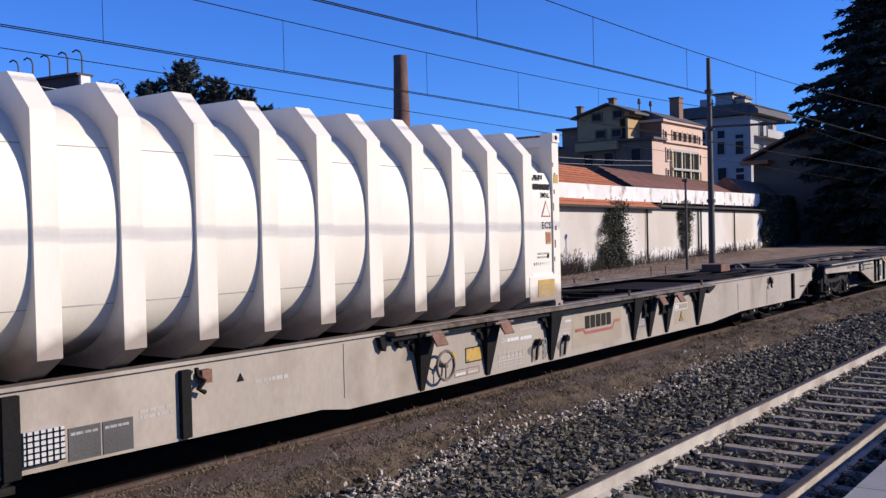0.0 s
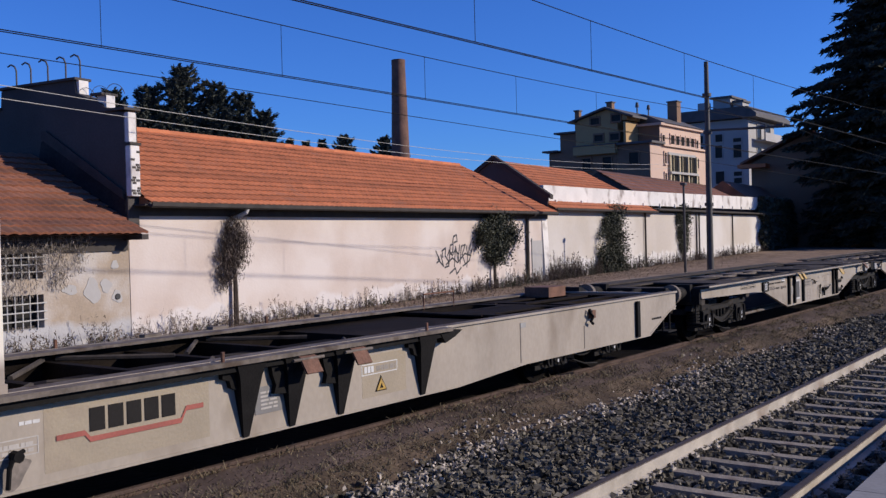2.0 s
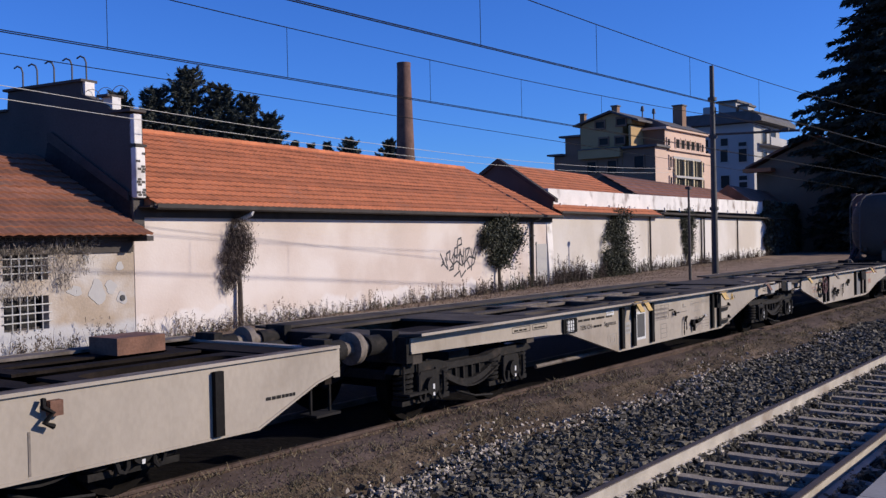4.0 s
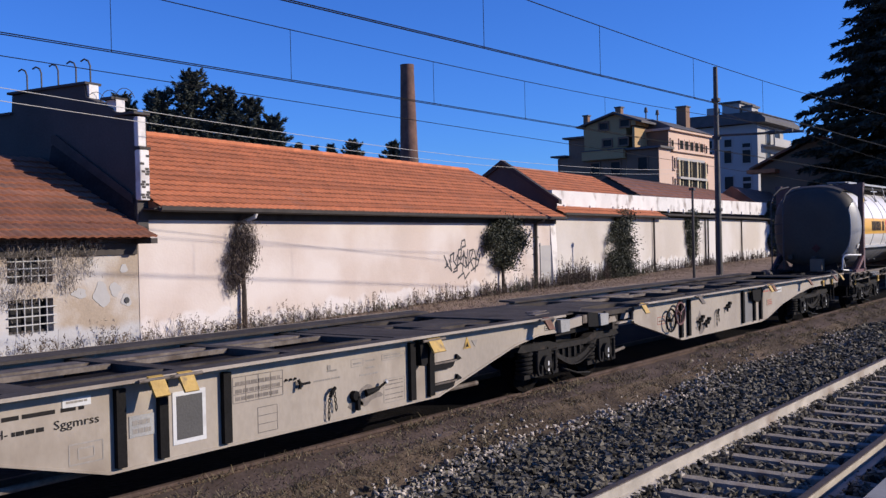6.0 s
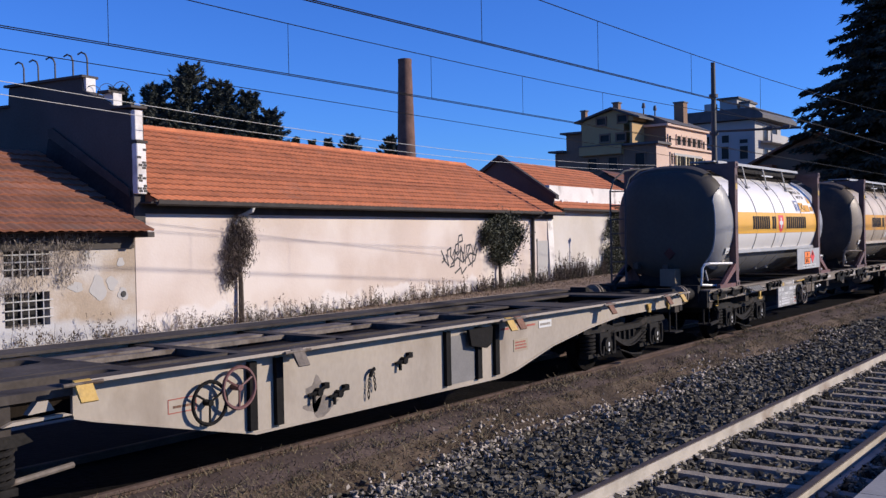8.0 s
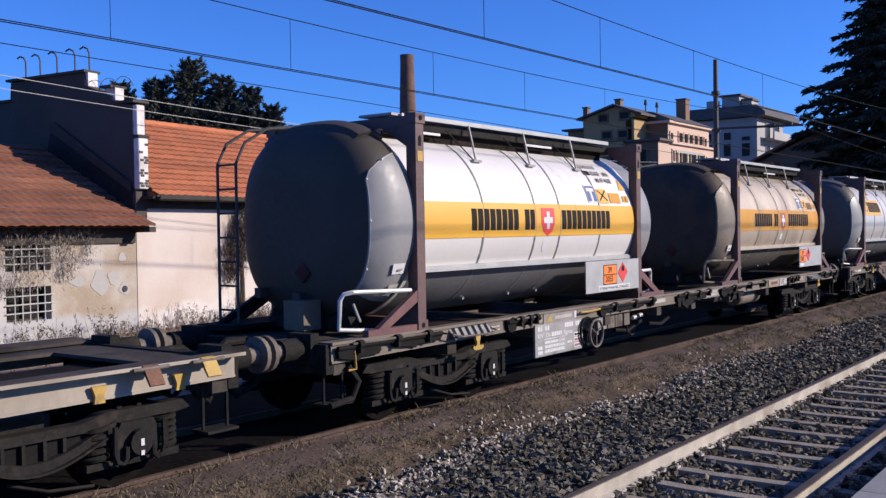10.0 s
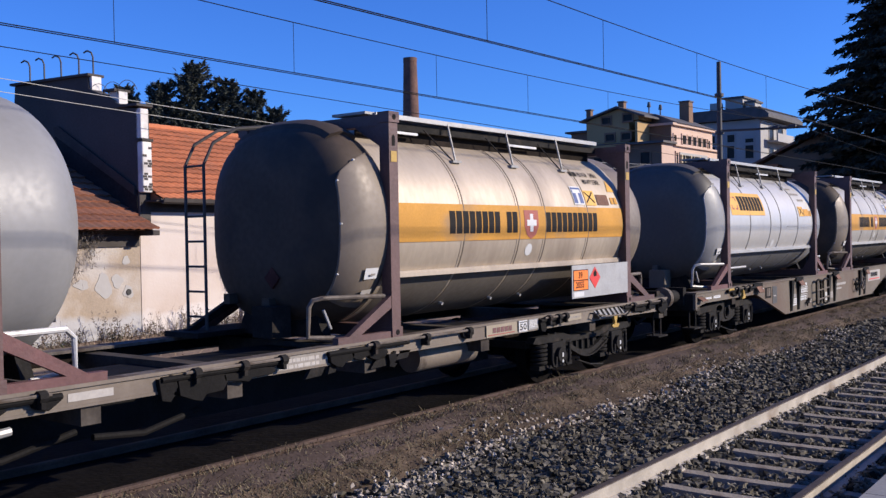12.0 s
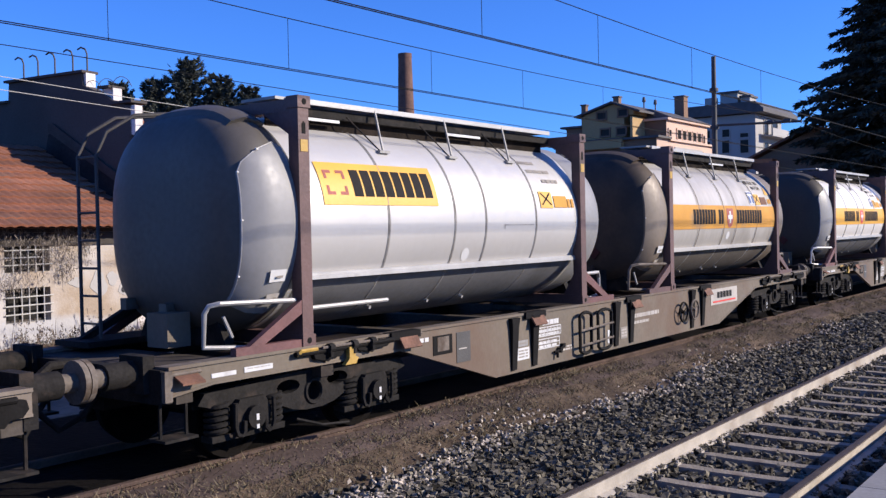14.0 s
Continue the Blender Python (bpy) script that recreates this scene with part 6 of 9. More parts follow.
def build_long_flat():
    """Eighty-foot container flat under the white tank; its eastern half runs empty."""
    x0, x1 = -0.1, 24.72
    c = (x0 + x1) / 2
    w = rolling("container_wagon", "pale grey eighty-foot container wagon, half of it empty", "freight wagon", c)
    d = -c
    out = [(x0 + d, 1.08), (x0 + d, 0.82), (x0 + 1.3 + d, 0.47), (7.2 + d, 0.42), (7.6 + d, 0.36), (18.0 + d, 0.35), (19.6 + d, 0.44), (23.6 + d, 0.43), (24.42 + d, 0.77), (x1 + d, 0.84), (x1 + d, 1.08)]
    side_sill(w, out, M_WAGON, label="pale grey side sill with stains and lettering", over=0.035, dark=True)
    for s in (-1, 1):      # outrigger rail on the brackets of the middle part
        rl = part("outrigger_rail", prism(B(), [(s * 1.245, 1.06), (s * 1.385, 1.065), (s * 1.385, 1.108), (s * 1.245, 1.112)], "x", 8.22 + d, 17.7 + d), M_EDGE, w, "scuffed steel outrigger rail")
        # black strip for the shadow band under the outrigger rail
        part("rail_skirt", box(B(), 8.22 + d, 17.7 + d, *sorted((s * 1.25, s * 1.33)), 1.0, 1.058), M_BRACKET, rl)
    part("centre_beam", box(B(), x0 + d, x1 + d, -0.28, 0.28, 0.6, 0.94), M_DECK, w, "oil-black centre beam")
    for q in (0.2, 2.4, 4.8, 7.2, 9.6, 12, 13.0, 14.0, 15.0, 16.0, 17.4, 19.7, 21.8, 24.6):
        part("cross_beam", box(B(), q + d - 0.05, q + d + 0.05, -1.19, 1.19, 0.72, 1.0), M_DECK, w)
    for k, q in enumerate((12.1, 13.1, 14.1, 15.1, 16.1)):
        for s in (-1, 1):
            part("diagonal_brace", tube(B(), [(q + d, s * 0.3, 1.0), (q + 0.85 + d, s * 1.17, 1.02)] if k % 2 else [(q + 0.85 + d, s * 0.3, 1.0), (q + d, s * 1.17, 1.02)], 0.028, 6), M_PLATE_DECK, w)
    for q0, q1, y0, y1 in ((17.45, 19.65, -1.17, 1.17), (19.75, 21.75, -0.4, 0.4), (21.85, 24.55, -1.17, -0.75), (21.85, 24.55, 0.75, 1.17), (24.2, 24.66, -1.15, 1.15)):
        part("deck_plate", box(B(), q0 + d, q1 + d, y0, y1, 0.985 if q0 < 18 else 1.035, 1.0 if q0 < 18 else 1.058), M_DECK, w, "oil-black deck plate")
    for q in (14.2, 17.25):
        for s in (-1, 1):
            part("pin", tube(B(), [(q + d, s * 1.33, 1.1), (q + d, s * 1.33, 1.2)], 0.02, 6), M_RUST, w)
    for q in (12.6, 13.4, 15.4, 16.4, 18.3):
        part("far_lug", box(B(), q + d - 0.12, q + d + 0.12, 1.25, 1.36, 1.112, 1.15), M_EDGE, w)
    part("drawn_down_edge", tube(B(), [(20.3 + d, 1.05, 1.06), (20.3 + d, 1.05, 1.3), (21.1 + d, 1.05, 1.3), (21.1 + d, 1.05, 1.06)], 0.014, 6), M_RUST, w, "bent rail hoop on the deck")
    part("rusty_box", box(B(), 23.3 + d, 23.9 + d, 0.55, 1.05, 1.06, 1.24), M_RUST, w, "rusty box on the deck")
    for x in (x0, x1):
        part("headstock", box(B(), x + d - 0.05, x + d + 0.05, -1.2, 1.2, 0.78, 1.08), M_WAGON, w)
    for x in (2.6, 21.42):
        bogie(w, x + d)
    buffers(w, x0 + d - 0.05, -1), buffers(w, x1 + d + 0.05, 1)
    for a, b in ((19.8, 21.7), (21.95, 24.1)):
        for y in (-1.15, 0.2):
            holed_plate(w, a + d, b + d, y, y + 0.95, margin=(0.2, 0.15), material=M_DECK)
    for x in (8.87, 10.25, 11.86, 14.535, 15.14, 15.855, 17.265):
        bracket(w, x + d, top=1.062, low=0.36, half=0.185, tip=0.034, deep=0.11)
        # black plate drawn as the stepped shadow to the left of each bracket
        shadow_outline = [(x - 0.3, 1.0), (x - 0.1, 1.0), (x - 0.06, 0.7), (x - 0.27, 0.72), (x - 0.24, 0.8), (x - 0.28, 0.9)] if 15 < x < 16 else [(x - 0.3, 1.0), (x - 0.16, 1.0), (x - 0.13, 0.82), (x - 0.2, 0.85), (x - 0.22, 0.92), (x - 0.3, 0.94)]
        part("bracket_ear", prism(B(), [(p + d, z) for p, z in shadow_outline], "y", SIDE - 0.06, SIDE - 0.005), M_BRACKET, w, "black plate in the shape of the bracket's cast shadow")
    part("bracket_wing", prism(B(), [(17.5 + d, 1.06), (17.95 + d, 1.06), (17.8 + d, 0.99), (17.6 + d, 0.93)], "y", SIDE - 0.12, SIDE - 0.003), M_BRACKET, w)
    for x in (8.92, 10.35, 15.2, 15.945):
        flap(w, x + d, 1.0, w=0.22, out=0.18)
    for x in (8.13, 8.42):
        part("hanging_lug", prism(B(), [(x - 0.06 + d, 1.06), (x + 0.08 + d, 1.06), (x + 0.04 + d, 0.9), (x - 0.02 + d, 0.94)], "y", SIDE - 0.07, SIDE - 0.003), M_BRACKET, w)
    for x in (5.62, 21.42):
        hk = part("latch", tube(B(), [(x + d - 0.04, SIDE - 0.04, 1.04), (x + d - 0.06, SIDE - 0.07, 0.98), (x + d + 0.02, SIDE - 0.07, 0.93), (x + d - 0.05, SIDE - 0.07, 0.86), (x + d + 0.03, SIDE - 0.06, 0.82)], 0.024, 6), M_BRACKET, w, "black hanging container latch")
        part("latch_plate", box(B(), x + d + 0.0, x + d + 0.11, SIDE - 0.07, SIDE - 0.003, 0.9, 1.02), M_RUST, hk, "worn ochre latch plate")
    part("weld_strip", box(B(), 7.55 + d, 7.65 + d, SIDE - 0.006, SIDE, 0.48, 1.05), M_WAGON, w)
    for x in (19.47, 21.28):
        part("weld_seam", box(B(), x + d - 0.01, x + d + 0.01, SIDE - 0.004, SIDE, 0.46, 1.0 if x < 20 else 0.8), M_STAIN, w)
    part("small_tag", plate(B(), 19.47 + d, 19.61 + d, 0.93, 1.0), M_PLATE, w)
    post(w, 5.46 + d, 0.44, 1.04), post(w, 23.1 + d, 0.45, 1.04), post(w, 3.84 + d, 0.42, 1.05, 0.14)
    handwheel(w, 9.2 + d, 0.62, 0.17, SIDE - 0.12, M_EDGE)
    # lettering
    g = part("document_box", plate(B(), 3.93 + d, 4.27 + d, 0.5, 0.76, SIDE, 0.05), M_BARS, w, "wire-mesh document holder")
    mesh_lines = B()
    for i in range(6):
        box(mesh_lines, 3.95 + d + 0.055 * i, 3.96 + d + 0.055 * i, SIDE - 0.056, SIDE - 0.05, 0.5, 0.76)
        box(mesh_lines, 3.93 + d, 4.27 + d, SIDE - 0.056, SIDE - 0.05, 0.5 + 0.045 * i, 0.51 + 0.045 * i)
    part("mesh", mesh_lines, M_BRACKET, g)
    for a in (4.33, 4.64):
        p = part("slate_panel", plate(B(), a + d, a + 0.29 + d, 0.44, 0.72), M_PANEL_DARK, w, "dark slate panel")
        part("writing", bars(B(), a + d + 0.02, a + 0.27 + d, 0.66, 0.7, 1, SIDE - 0.006), M_PLATE, p)
    triangle(w, 6.12 + d, 0.85, 0.045, M_BRACKET)
    part("writing", bars(B(), 6.3 + d, 6.75 + d, 0.8, 0.87, 1), M_PALE_INK, w)
    part("writing", bars(B(), 5.0 + d, 5.35 + d, 0.68, 0.78, 2), M_PALE_INK, w)
    yp = part("yellow_panel", plate(B(), 9.79 + d, 10.12 + d, 0.58, 0.74), M_YELLOW, w, "yellow notice panel")
    part("border", plate(B(), 9.775 + d, 10.135 + d, 0.565, 0.755, SIDE, 0.003), M_LETTER, yp)
    part("yellow_mark", plate(B(), 9.5 + d, 9.57 + d, 0.62, 0.74), M_YELLOW, w, "small faded yellow mark")
    outline_box(w, 9.54 + d, 10.07 + d, 0.42, 0.5, M_RUST, 2, 1, 0.008), part("writing", bars(B(), 9.56 + d, 9.78 + d, 0.435, 0.485, 1), M_SIGN_WHITE, w), part("writing", bars(B(), 9.83 + d, 10.04 + d, 0.435, 0.485, 1), M_PALE_INK, w)
    part("writing", bars(B(), 10.49 + d, 10.69 + d, 0.85, 0.9, 1, breaks=2), M_PALE_INK, w), part("writing", bars(B(), 11.07 + d, 11.54 + d, 0.85, 0.9, 1), M_PALE_INK, w)
    part("lettering", stretched("CH-", 10.59 + d, 10.72 + d, 0.73, 0.06, SIDE - 0.004), M_SIGN_WHITE, w, "white letters CH")
    part("writing", bars(B(), 10.74 + d, 11.03 + d, 0.73, 0.78, 1, fill=0.9, breaks=5), M_SIGN_WHITE, w), part("writing", bars(B(), 11.07 + d, 11.36 + d, 0.72, 0.77, 1, fill=0.9, breaks=6), M_SIGN_WHITE, w)
    outline_box(w, 10.52 + d, 11.12 + d, 0.5, 0.6, M_PALE_INK, 6, 1, 0.008), outline_box(w, 10.42 + d, 11.12 + d, 0.41, 0.49, M_PALE_INK, 7, 2, 0.007)
    part("writing", bars(B(), 10.55 + d, 11.1 + d, 0.52, 0.58, 1, breaks=12), M_PALE_INK, w)
    for x, z in ((11.44, 0.6), (12.22, 0.58)):
        lv = part("brake_lever", tube(B(), [(x + 0.1 + d, SIDE - 0.02, z + 0.08), (x + d, SIDE - 0.06, z + 0.06), (x - 0.04 + d, SIDE - 0.06, z - 0.03), (x - 0.05 + d, SIDE - 0.05, z - 0.18)], 0.019, 6), M_BRACKET, w, "black change-over lever")
        part("boss", tube(B(), [(x + 0.03 + d, SIDE, z + 0.05), (x + 0.03 + d, SIDE - 0.08, z + 0.05)], 0.045, 8), M_BRACKET, lv)
        pts = [(x + d + 0.2 * (0.8 + 0.2 * math.sin(3 * t + x)) * math.cos(t), z - 0.06 + 0.16 * (0.8 + 0.2 * math.cos(4 * t)) * math.sin(t)) for t in np.arange(0, 2 * math.pi, 0.3)]
        part("oil_stain", prism(B(), pts, "y", SIDE - 0.0008, SIDE + 0.004), M_STAIN, w, "dark oily stain round a lever")
    for z in (0.64, 0.55, 0.46):
        link = ring(B(), (0, 0, 0), 0.022, 0.006, "y", 12, 5)
        for v in link.verts:
            v.co = Vector((11.68 + d + v.co.x, SIDE - 0.03 + v.co.y, z + v.co.z * 2))
        part("chain_link", link, M_PLATE, w)
    outline_box(w, 12.07 + d, 12.45 + d, 0.62, 0.75, M_PALE_INK, 1, 2, 0.01), part("writing", bars(B(), 12.1 + d, 12.42 + d, 0.64, 0.74, 2), M_PALE_INK, w), part("writing", bars(B(), 12.3 + d, 12.48 + d, 0.85, 0.9, 1, breaks=2), M_SIGN_WHITE, w)
    part("cream_patch", plate(B(), 12.5 + d, 14.12 + d, 0.44, 0.97, SIDE + 0.006, 0.0065), M_CREAM, w, "repainted cream patch")
    part("logo", letter_blocks(B(), 12.88 + d, 13.76 + d, 0.7, 0.89, 5, SIDE - 0.003), M_LETTER, w, "black logo reduced to blocks")
    lg = B()
    for xa, za, xb, zb in ((12.6, 0.7, 12.85, 0.7), (12.85, 0.7, 12.9, 0.64), (12.9, 0.64, 13.8, 0.64), (13.8, 0.64, 13.86, 0.74), (13.86, 0.74, 14.05, 0.74)):
        v = [lg.verts.new((q[0] + d, SIDE - 0.008, q[1] + dz)) for q in ((xa, za), (xb, zb)) for dz in (-0.022, 0.022)]
        lg.faces.new((v[0], v[2], v[3], v[1]))
    part("logo_stripe", lg, M_SALMON, w, "faded red bent stripe")
    note = part("data_panel", plate(B(), 14.67 + d, 15.02 + d, 0.54, 0.8), M_PANEL_GREY, w, "grey notice of unreadable lines")
    part("writing", bars(B(), 14.74 + d, 14.97 + d, 0.58, 0.77, 5, SIDE - 0.006, fill=0.5, breaks=2), M_PALE_INK, note)
    part("cream_patch", plate(B(), 16.22 + d, 16.98 + d, 0.46, 0.92, SIDE + 0.006, 0.0065), M_CREAM, w, "repainted cream patch")
    triangle(w, 16.53 + d, 0.51, 0.1, M_BRACKET)
    triangle(w, 16.53 + d, 0.522, 0.079, M_YELLOW, M_BRACKET, SIDE - 0.006)
    outline_box(w, 16.22 + d, 16.82 + d, 0.71, 0.82, M_SIGN_WHITE, 1, 1, 0.01)
    part("logo", letter_blocks(B(), 16.25 + d, 16.42 + d, 0.73, 0.8, 3), M_SIGN_WHITE, w), part("writing", bars(B(), 16.46 + d, 16.8 + d, 0.735, 0.795, 1, fill=0.9, breaks=4), M_FAINT, w)
    part("writing", bars(B(), 23.7 + d, 24.1 + d, 0.68, 0.74, 1), M_LETTER, w)


def build_articulated():
    """Articulated ninety-foot wagon, empty: two halves on three bogies."""
    x0, xm, x1 = 25.95, 39.03, 52.95
    w = rolling("articulated_wagon", "empty pale grey articulated container wagon on three bogies", "freight wagon", xm)
    d = -xm
    halves = ([(x0 + d, 1.07), (x0 + d, 0.9), (28.9 + d, 0.84), (29.6 + d, 0.8), (31.2 + d, 0.37), (35.65 + d, 0.37), (37.35 + d, 0.8), (37.95 + d, 0.88), (38.43 + d, 0.88), (38.43 + d, 1.07)],
              [(40.89 + d, 1.07), (40.89 + d, 0.82), (41.06 + d, 0.77), (42.8 + d, 0.36), (47.0 + d, 0.35), (47.4 + d, 0.4), (48.4 + d, 0.63), (49.46 + d, 0.78), (50.5 + d, 0.88), (x1 + d, 0.9), (x1 + d, 1.07)])
    for k, o in enumerate(halves):
        side_sill(w, o, M_WAGON, label="pale grey fish-bellied side sill", over=0.16)
    deck(w, x0 + d, 38.6 + d, [q + d for q in (26.1, 28.6, 30.9, 32.4, 33.9, 35.4, 37.4)], plates=[(25.95 + d, 26.6 + d, -1.15, 1.15), (28.2 + d, 29.2 + d, -1.15, 1.15), (26.6 + d, 28.2 + d, -1.15, -0.75), (26.6 + d, 28.2 + d, 0.75, 1.15), (36.6 + d, 38.4 + d, -0.25, 0.25), (38.2 + d, 38.6 + d, -1.1, 1.1)])
    deck(w, 39.5 + d, x1 + d, [q + d for q in (40.3, 41.8, 43.2, 44.8, 46.4, 47.9, 50.0, 52.8)], plates=[(39.6 + d, 40.2 + d, -1.1, 1.1), (40.2 + d, 41.9 + d, -0.25, 0.25), (49.6 + d, 50.4 + d, -1.15, 1.15), (52.3 + d, 52.95 + d, -1.15, 1.15), (50.4 + d, 52.3 + d, 0.7, 1.15), (50.4 + d, 52.3 + d, -1.15, -0.7)])
    for a, b in ((29.3, 30.8), (36.4, 38.2), (40.2, 41.9), (47.9, 49.5)):
        for y in (-1.13, 0.23):
            holed_plate(w, a + d, b + d, y, y + 0.9, margin=(0.2, 0.22))
    for a, b in ((31.0, 32.3), (32.5, 33.8), (34.0, 35.3), (41.9, 43.1), (43.3, 44.7), (44.9, 46.3), (46.5, 47.8)):
        part("deck_strip", box(B(), a + d, b + d, -0.98, -0.8, 1.0, 1.04), M_EDGE, w, "worn pale deck strip")
        part("deck_rail", box(B(), a + d, b + d, -0.5, -0.42, 1.0, 1.05), M_PLATE_DECK, w)
        part("deck_rail", box(B(), a + d, b + d, 0.34, 0.42, 1.0, 1.05), M_EDGE, w)
        part("deck_strip", box(B(), a + d, b + d, 0.7, 0.98, 1.0, 1.04), M_EDGE, w, "worn pale deck strip")
    # clutter round the joint
    for x in (38.45, 39.64):
        part("pale_stop", prism(B(), [(x + d, 0.87), (x + 0.24 + d, 0.875), (x + 0.25 + d, 1.04), (x - 0.02 + d, 1.05)], "y", SIDE - 0.07, SIDE + 0.06), M_PLATE, w, "pale-painted end stop")
    part("end_rail", prism(B(), [(38.72 + d, 0.89), (39.14 + d, 0.92), (39.14 + d, 1.05), (38.72 + d, 1.02)], "y", SIDE - 0.02, SIDE + 0.03), M_WAGON, w, "pale rail end at the joint")
    part("end_cap", box(B(), 39.15 + d, 39.28 + d, SIDE - 0.03, SIDE + 0.1, 0.94, 1.06), M_EDGE, w)
    part("joint_block", prism(B(), [(39.3 + d, 0.88), (39.62 + d, 0.86), (39.62 + d, 1.06), (39.29 + d, 1.1)], "y", SIDE - 0.04, SIDE + 0.3), M_BRACKET, w, "black steel stop at the joint")
    part("end_rail", box(B(), 39.9 + d, 40.885 + d, SIDE - 0.012, SIDE + 0.03, 1.0, 1.068), M_PLATE_DECK, w, "dark rail end at the joint")
    for xa, xb, z0, z1 in ((39.95, 40.25, 0.88, 0.97), (40.5, 40.72, 0.9, 0.99), (40.3, 40.88, 0.835, 0.865)):
        part("pale_bracket", prism(B(), [(xa + d, z0), (xb + d, z0 + 0.01), (xb - 0.05 + d, z1), (xa + 0.08 + d, z1)], "y", SIDE - 0.02, SIDE + 0.05), M_WAGON, w, "pale bracket under the rail end")
    for xa, xb, y in ((38.1, 38.45, -0.7), (39.7, 40.1, -0.7)):
        part("joint_block", prism(B(), [(xa + d, 0.74), (xb + d, 0.78), (xb + d, 1.06), (xa + 0.06 + d, 1.06)], "y", y - 0.03, y + 0.22), M_BRACKET, w, "black steel stop at the joint")
    part("side_bearer", box(B(), 38.6 + d, 39.6 + d, -1.1, -0.6, 0.8, 0.88), M_BOGIE, w)
    part("joint_plate", prism(B(), [(37.9 + d, -0.9), (38.6 + d, -1.1), (39.5 + d, -1.0), (40.4 + d, -0.55), (40.4 + d, 0.55), (39.5 + d, 1.0), (38.6 + d, 1.1), (37.9 + d, 0.9)], "z", 1.066, 1.085), M_PLATE_DECK, w, "dusty steel plate over the joint")
    for xa, ya in ((38.55, -0.8), (38.9, -0.55)):
        part("loose_plate", prism(B(), [(xa + d, ya), (xa + 0.5 + d, ya + 0.06), (xa + 0.45 + d, ya + 0.2), (xa + 0.04 + d, ya + 0.16)], "z", 1.087, 1.1), M_EDGE, w, "scuffed wear plate")
    part("brake_bar", tube(B(), [(40.45 + d, -1.0, 0.35), (41.05 + d, -0.95, 0.38)], 0.026, 8), M_EDGE, w, "worn brake bar")
    part("joint", box(B(), 38.5 + d, 39.6 + d, -0.35, 0.35, 0.7, 1.0), M_DECK, w, "articulation joint over the middle bogie")
    for x in (x0, x1):
        part("headstock", box(B(), x + d - 0.06, x + d + 0.06, -1.2, 1.2, 0.78, 1.08), M_BOGIE, w)
    for x in (27.3, 39.14, 51.05):
        bogie(w, x + d)
    buffers(w, x0 + d - 0.06, -1), buffers(w, x1 + d + 0.06, 1)
    for x in (31.3, 31.72, 32.42, 35.13, 35.48, 42.74, 43.08, 45.84, 46.5, 46.9):
        post(w, x + d, 0.4, 1.05, 0.09)
    part("recess", box(B(), 45.9 + d, 46.44 + d, SIDE - 0.008, SIDE, 0.4, 0.98), M_PANEL_GREY, w, "grey recessed panel")
    part("hanging_lock", prism(B(), [(46.2 + d, 1.04), (46.72 + d, 1.04), (46.7 + d, 0.83), (46.58 + d, 0.78), (46.25 + d, 0.84)], "y", SIDE - 0.1, SIDE - 0.06), M_BRACKET, w, "black folded container lock")
    for x, m in ((31.55, M_YELLOW), (31.85, M_YELLOW), (37.87, M_RUST), (43.2, M_EDGE), (40.87, M_YELLOW), (46.98, M_YELLOW), (47.2, M_RUST), (49.8, M_RUST), (51.9, M_RUST), (52.5, M_YELLOW)):
        flap(w, x + d, 1.075, m, 0.15, 0.15)
    flap(w, 35.42 + d, 1.03, M_YELLOW, 0.23, 0.1)
    part("hanging_lock", prism(B(), [(35.21 + d, 1.05), (35.36 + d, 1.05), (35.34 + d, 0.8), (35.3 + d, 0.77), (35.23 + d, 0.78)], "y", SIDE - 0.09, SIDE - 0.01), M_BRACKET, w, "black folded container lock")
    part("deck_plate", box(B(), 35.52 + d, 36.38 + d, -1.02, 1.02, 1.03, 1.056), M_PLATE_DECK, w, "dusty solid deck plate")
    for x in (51.5, 52.3):
        part("yellow_eye", prism(B(), [(x - 0.05 + d, 0.86), (x + 0.05 + d, 0.86), (x + 0.04 + d, 0.92), (x + 0.07 + d, 1.0), (x - 0.07 + d, 1.0), (x - 0.04 + d, 0.92)], "y", SIDE - 0.05, SIDE - 0.02), M_YELLOW, w, "yellow lifting eye")
    g = part("document_box", plate(B(), 29.42 + d, 29.82 + d, 0.8, 1.01, SIDE, 0.03), M_BRACKET, w, "black document holder with a pale sheet")
    part("sheet", plate(B(), 29.52 + d, 29.72 + d, 0.82, 0.99, SIDE - 0.03, 0.002), M_SIGN_WHITE, g)
    mesh_lines = B()
    for i in range(5):
        box(mesh_lines, 29.46 + d + 0.07 * i, 29.468 + d + 0.07 * i, SIDE - 0.038, SIDE - 0.033, 0.8, 1.01)
    for i in range(4):
        box(mesh_lines, 29.42 + d, 29.82 + d, SIDE - 0.038, SIDE - 0.033, 0.83 + 0.05 * i, 0.837 + 0.05 * i)
    tagged(part("mesh", mesh_lines, M_BRACKET, g), kind="stuff")
    outline_box(w, 28.1 + d, 28.55 + d, 0.93, 1.0, M_LETTER, 1, 1, 0.008), outline_box(w, 28.62 + d, 29.0 + d, 0.93, 1.0, M_LETTER, 1, 1, 0.008)
    part("writing", bars(B(), 28.15 + d, 28.5 + d, 0.945, 0.985, 1, breaks=4), M_LETTER, w), part("writing", bars(B(), 28.66 + d, 28.96 + d, 0.945, 0.985, 1, breaks=4), M_LETTER, w)
    part("writing", bars(B(), 29.9 + d, 31.0 + d, 0.93, 0.99, 1), M_LETTER, w, "black wagon number in bars")
    part("writing", bars(B(), 30.38 + d, 30.66 + d, 0.81, 0.87, 1, breaks=5), M_LETTER, w)
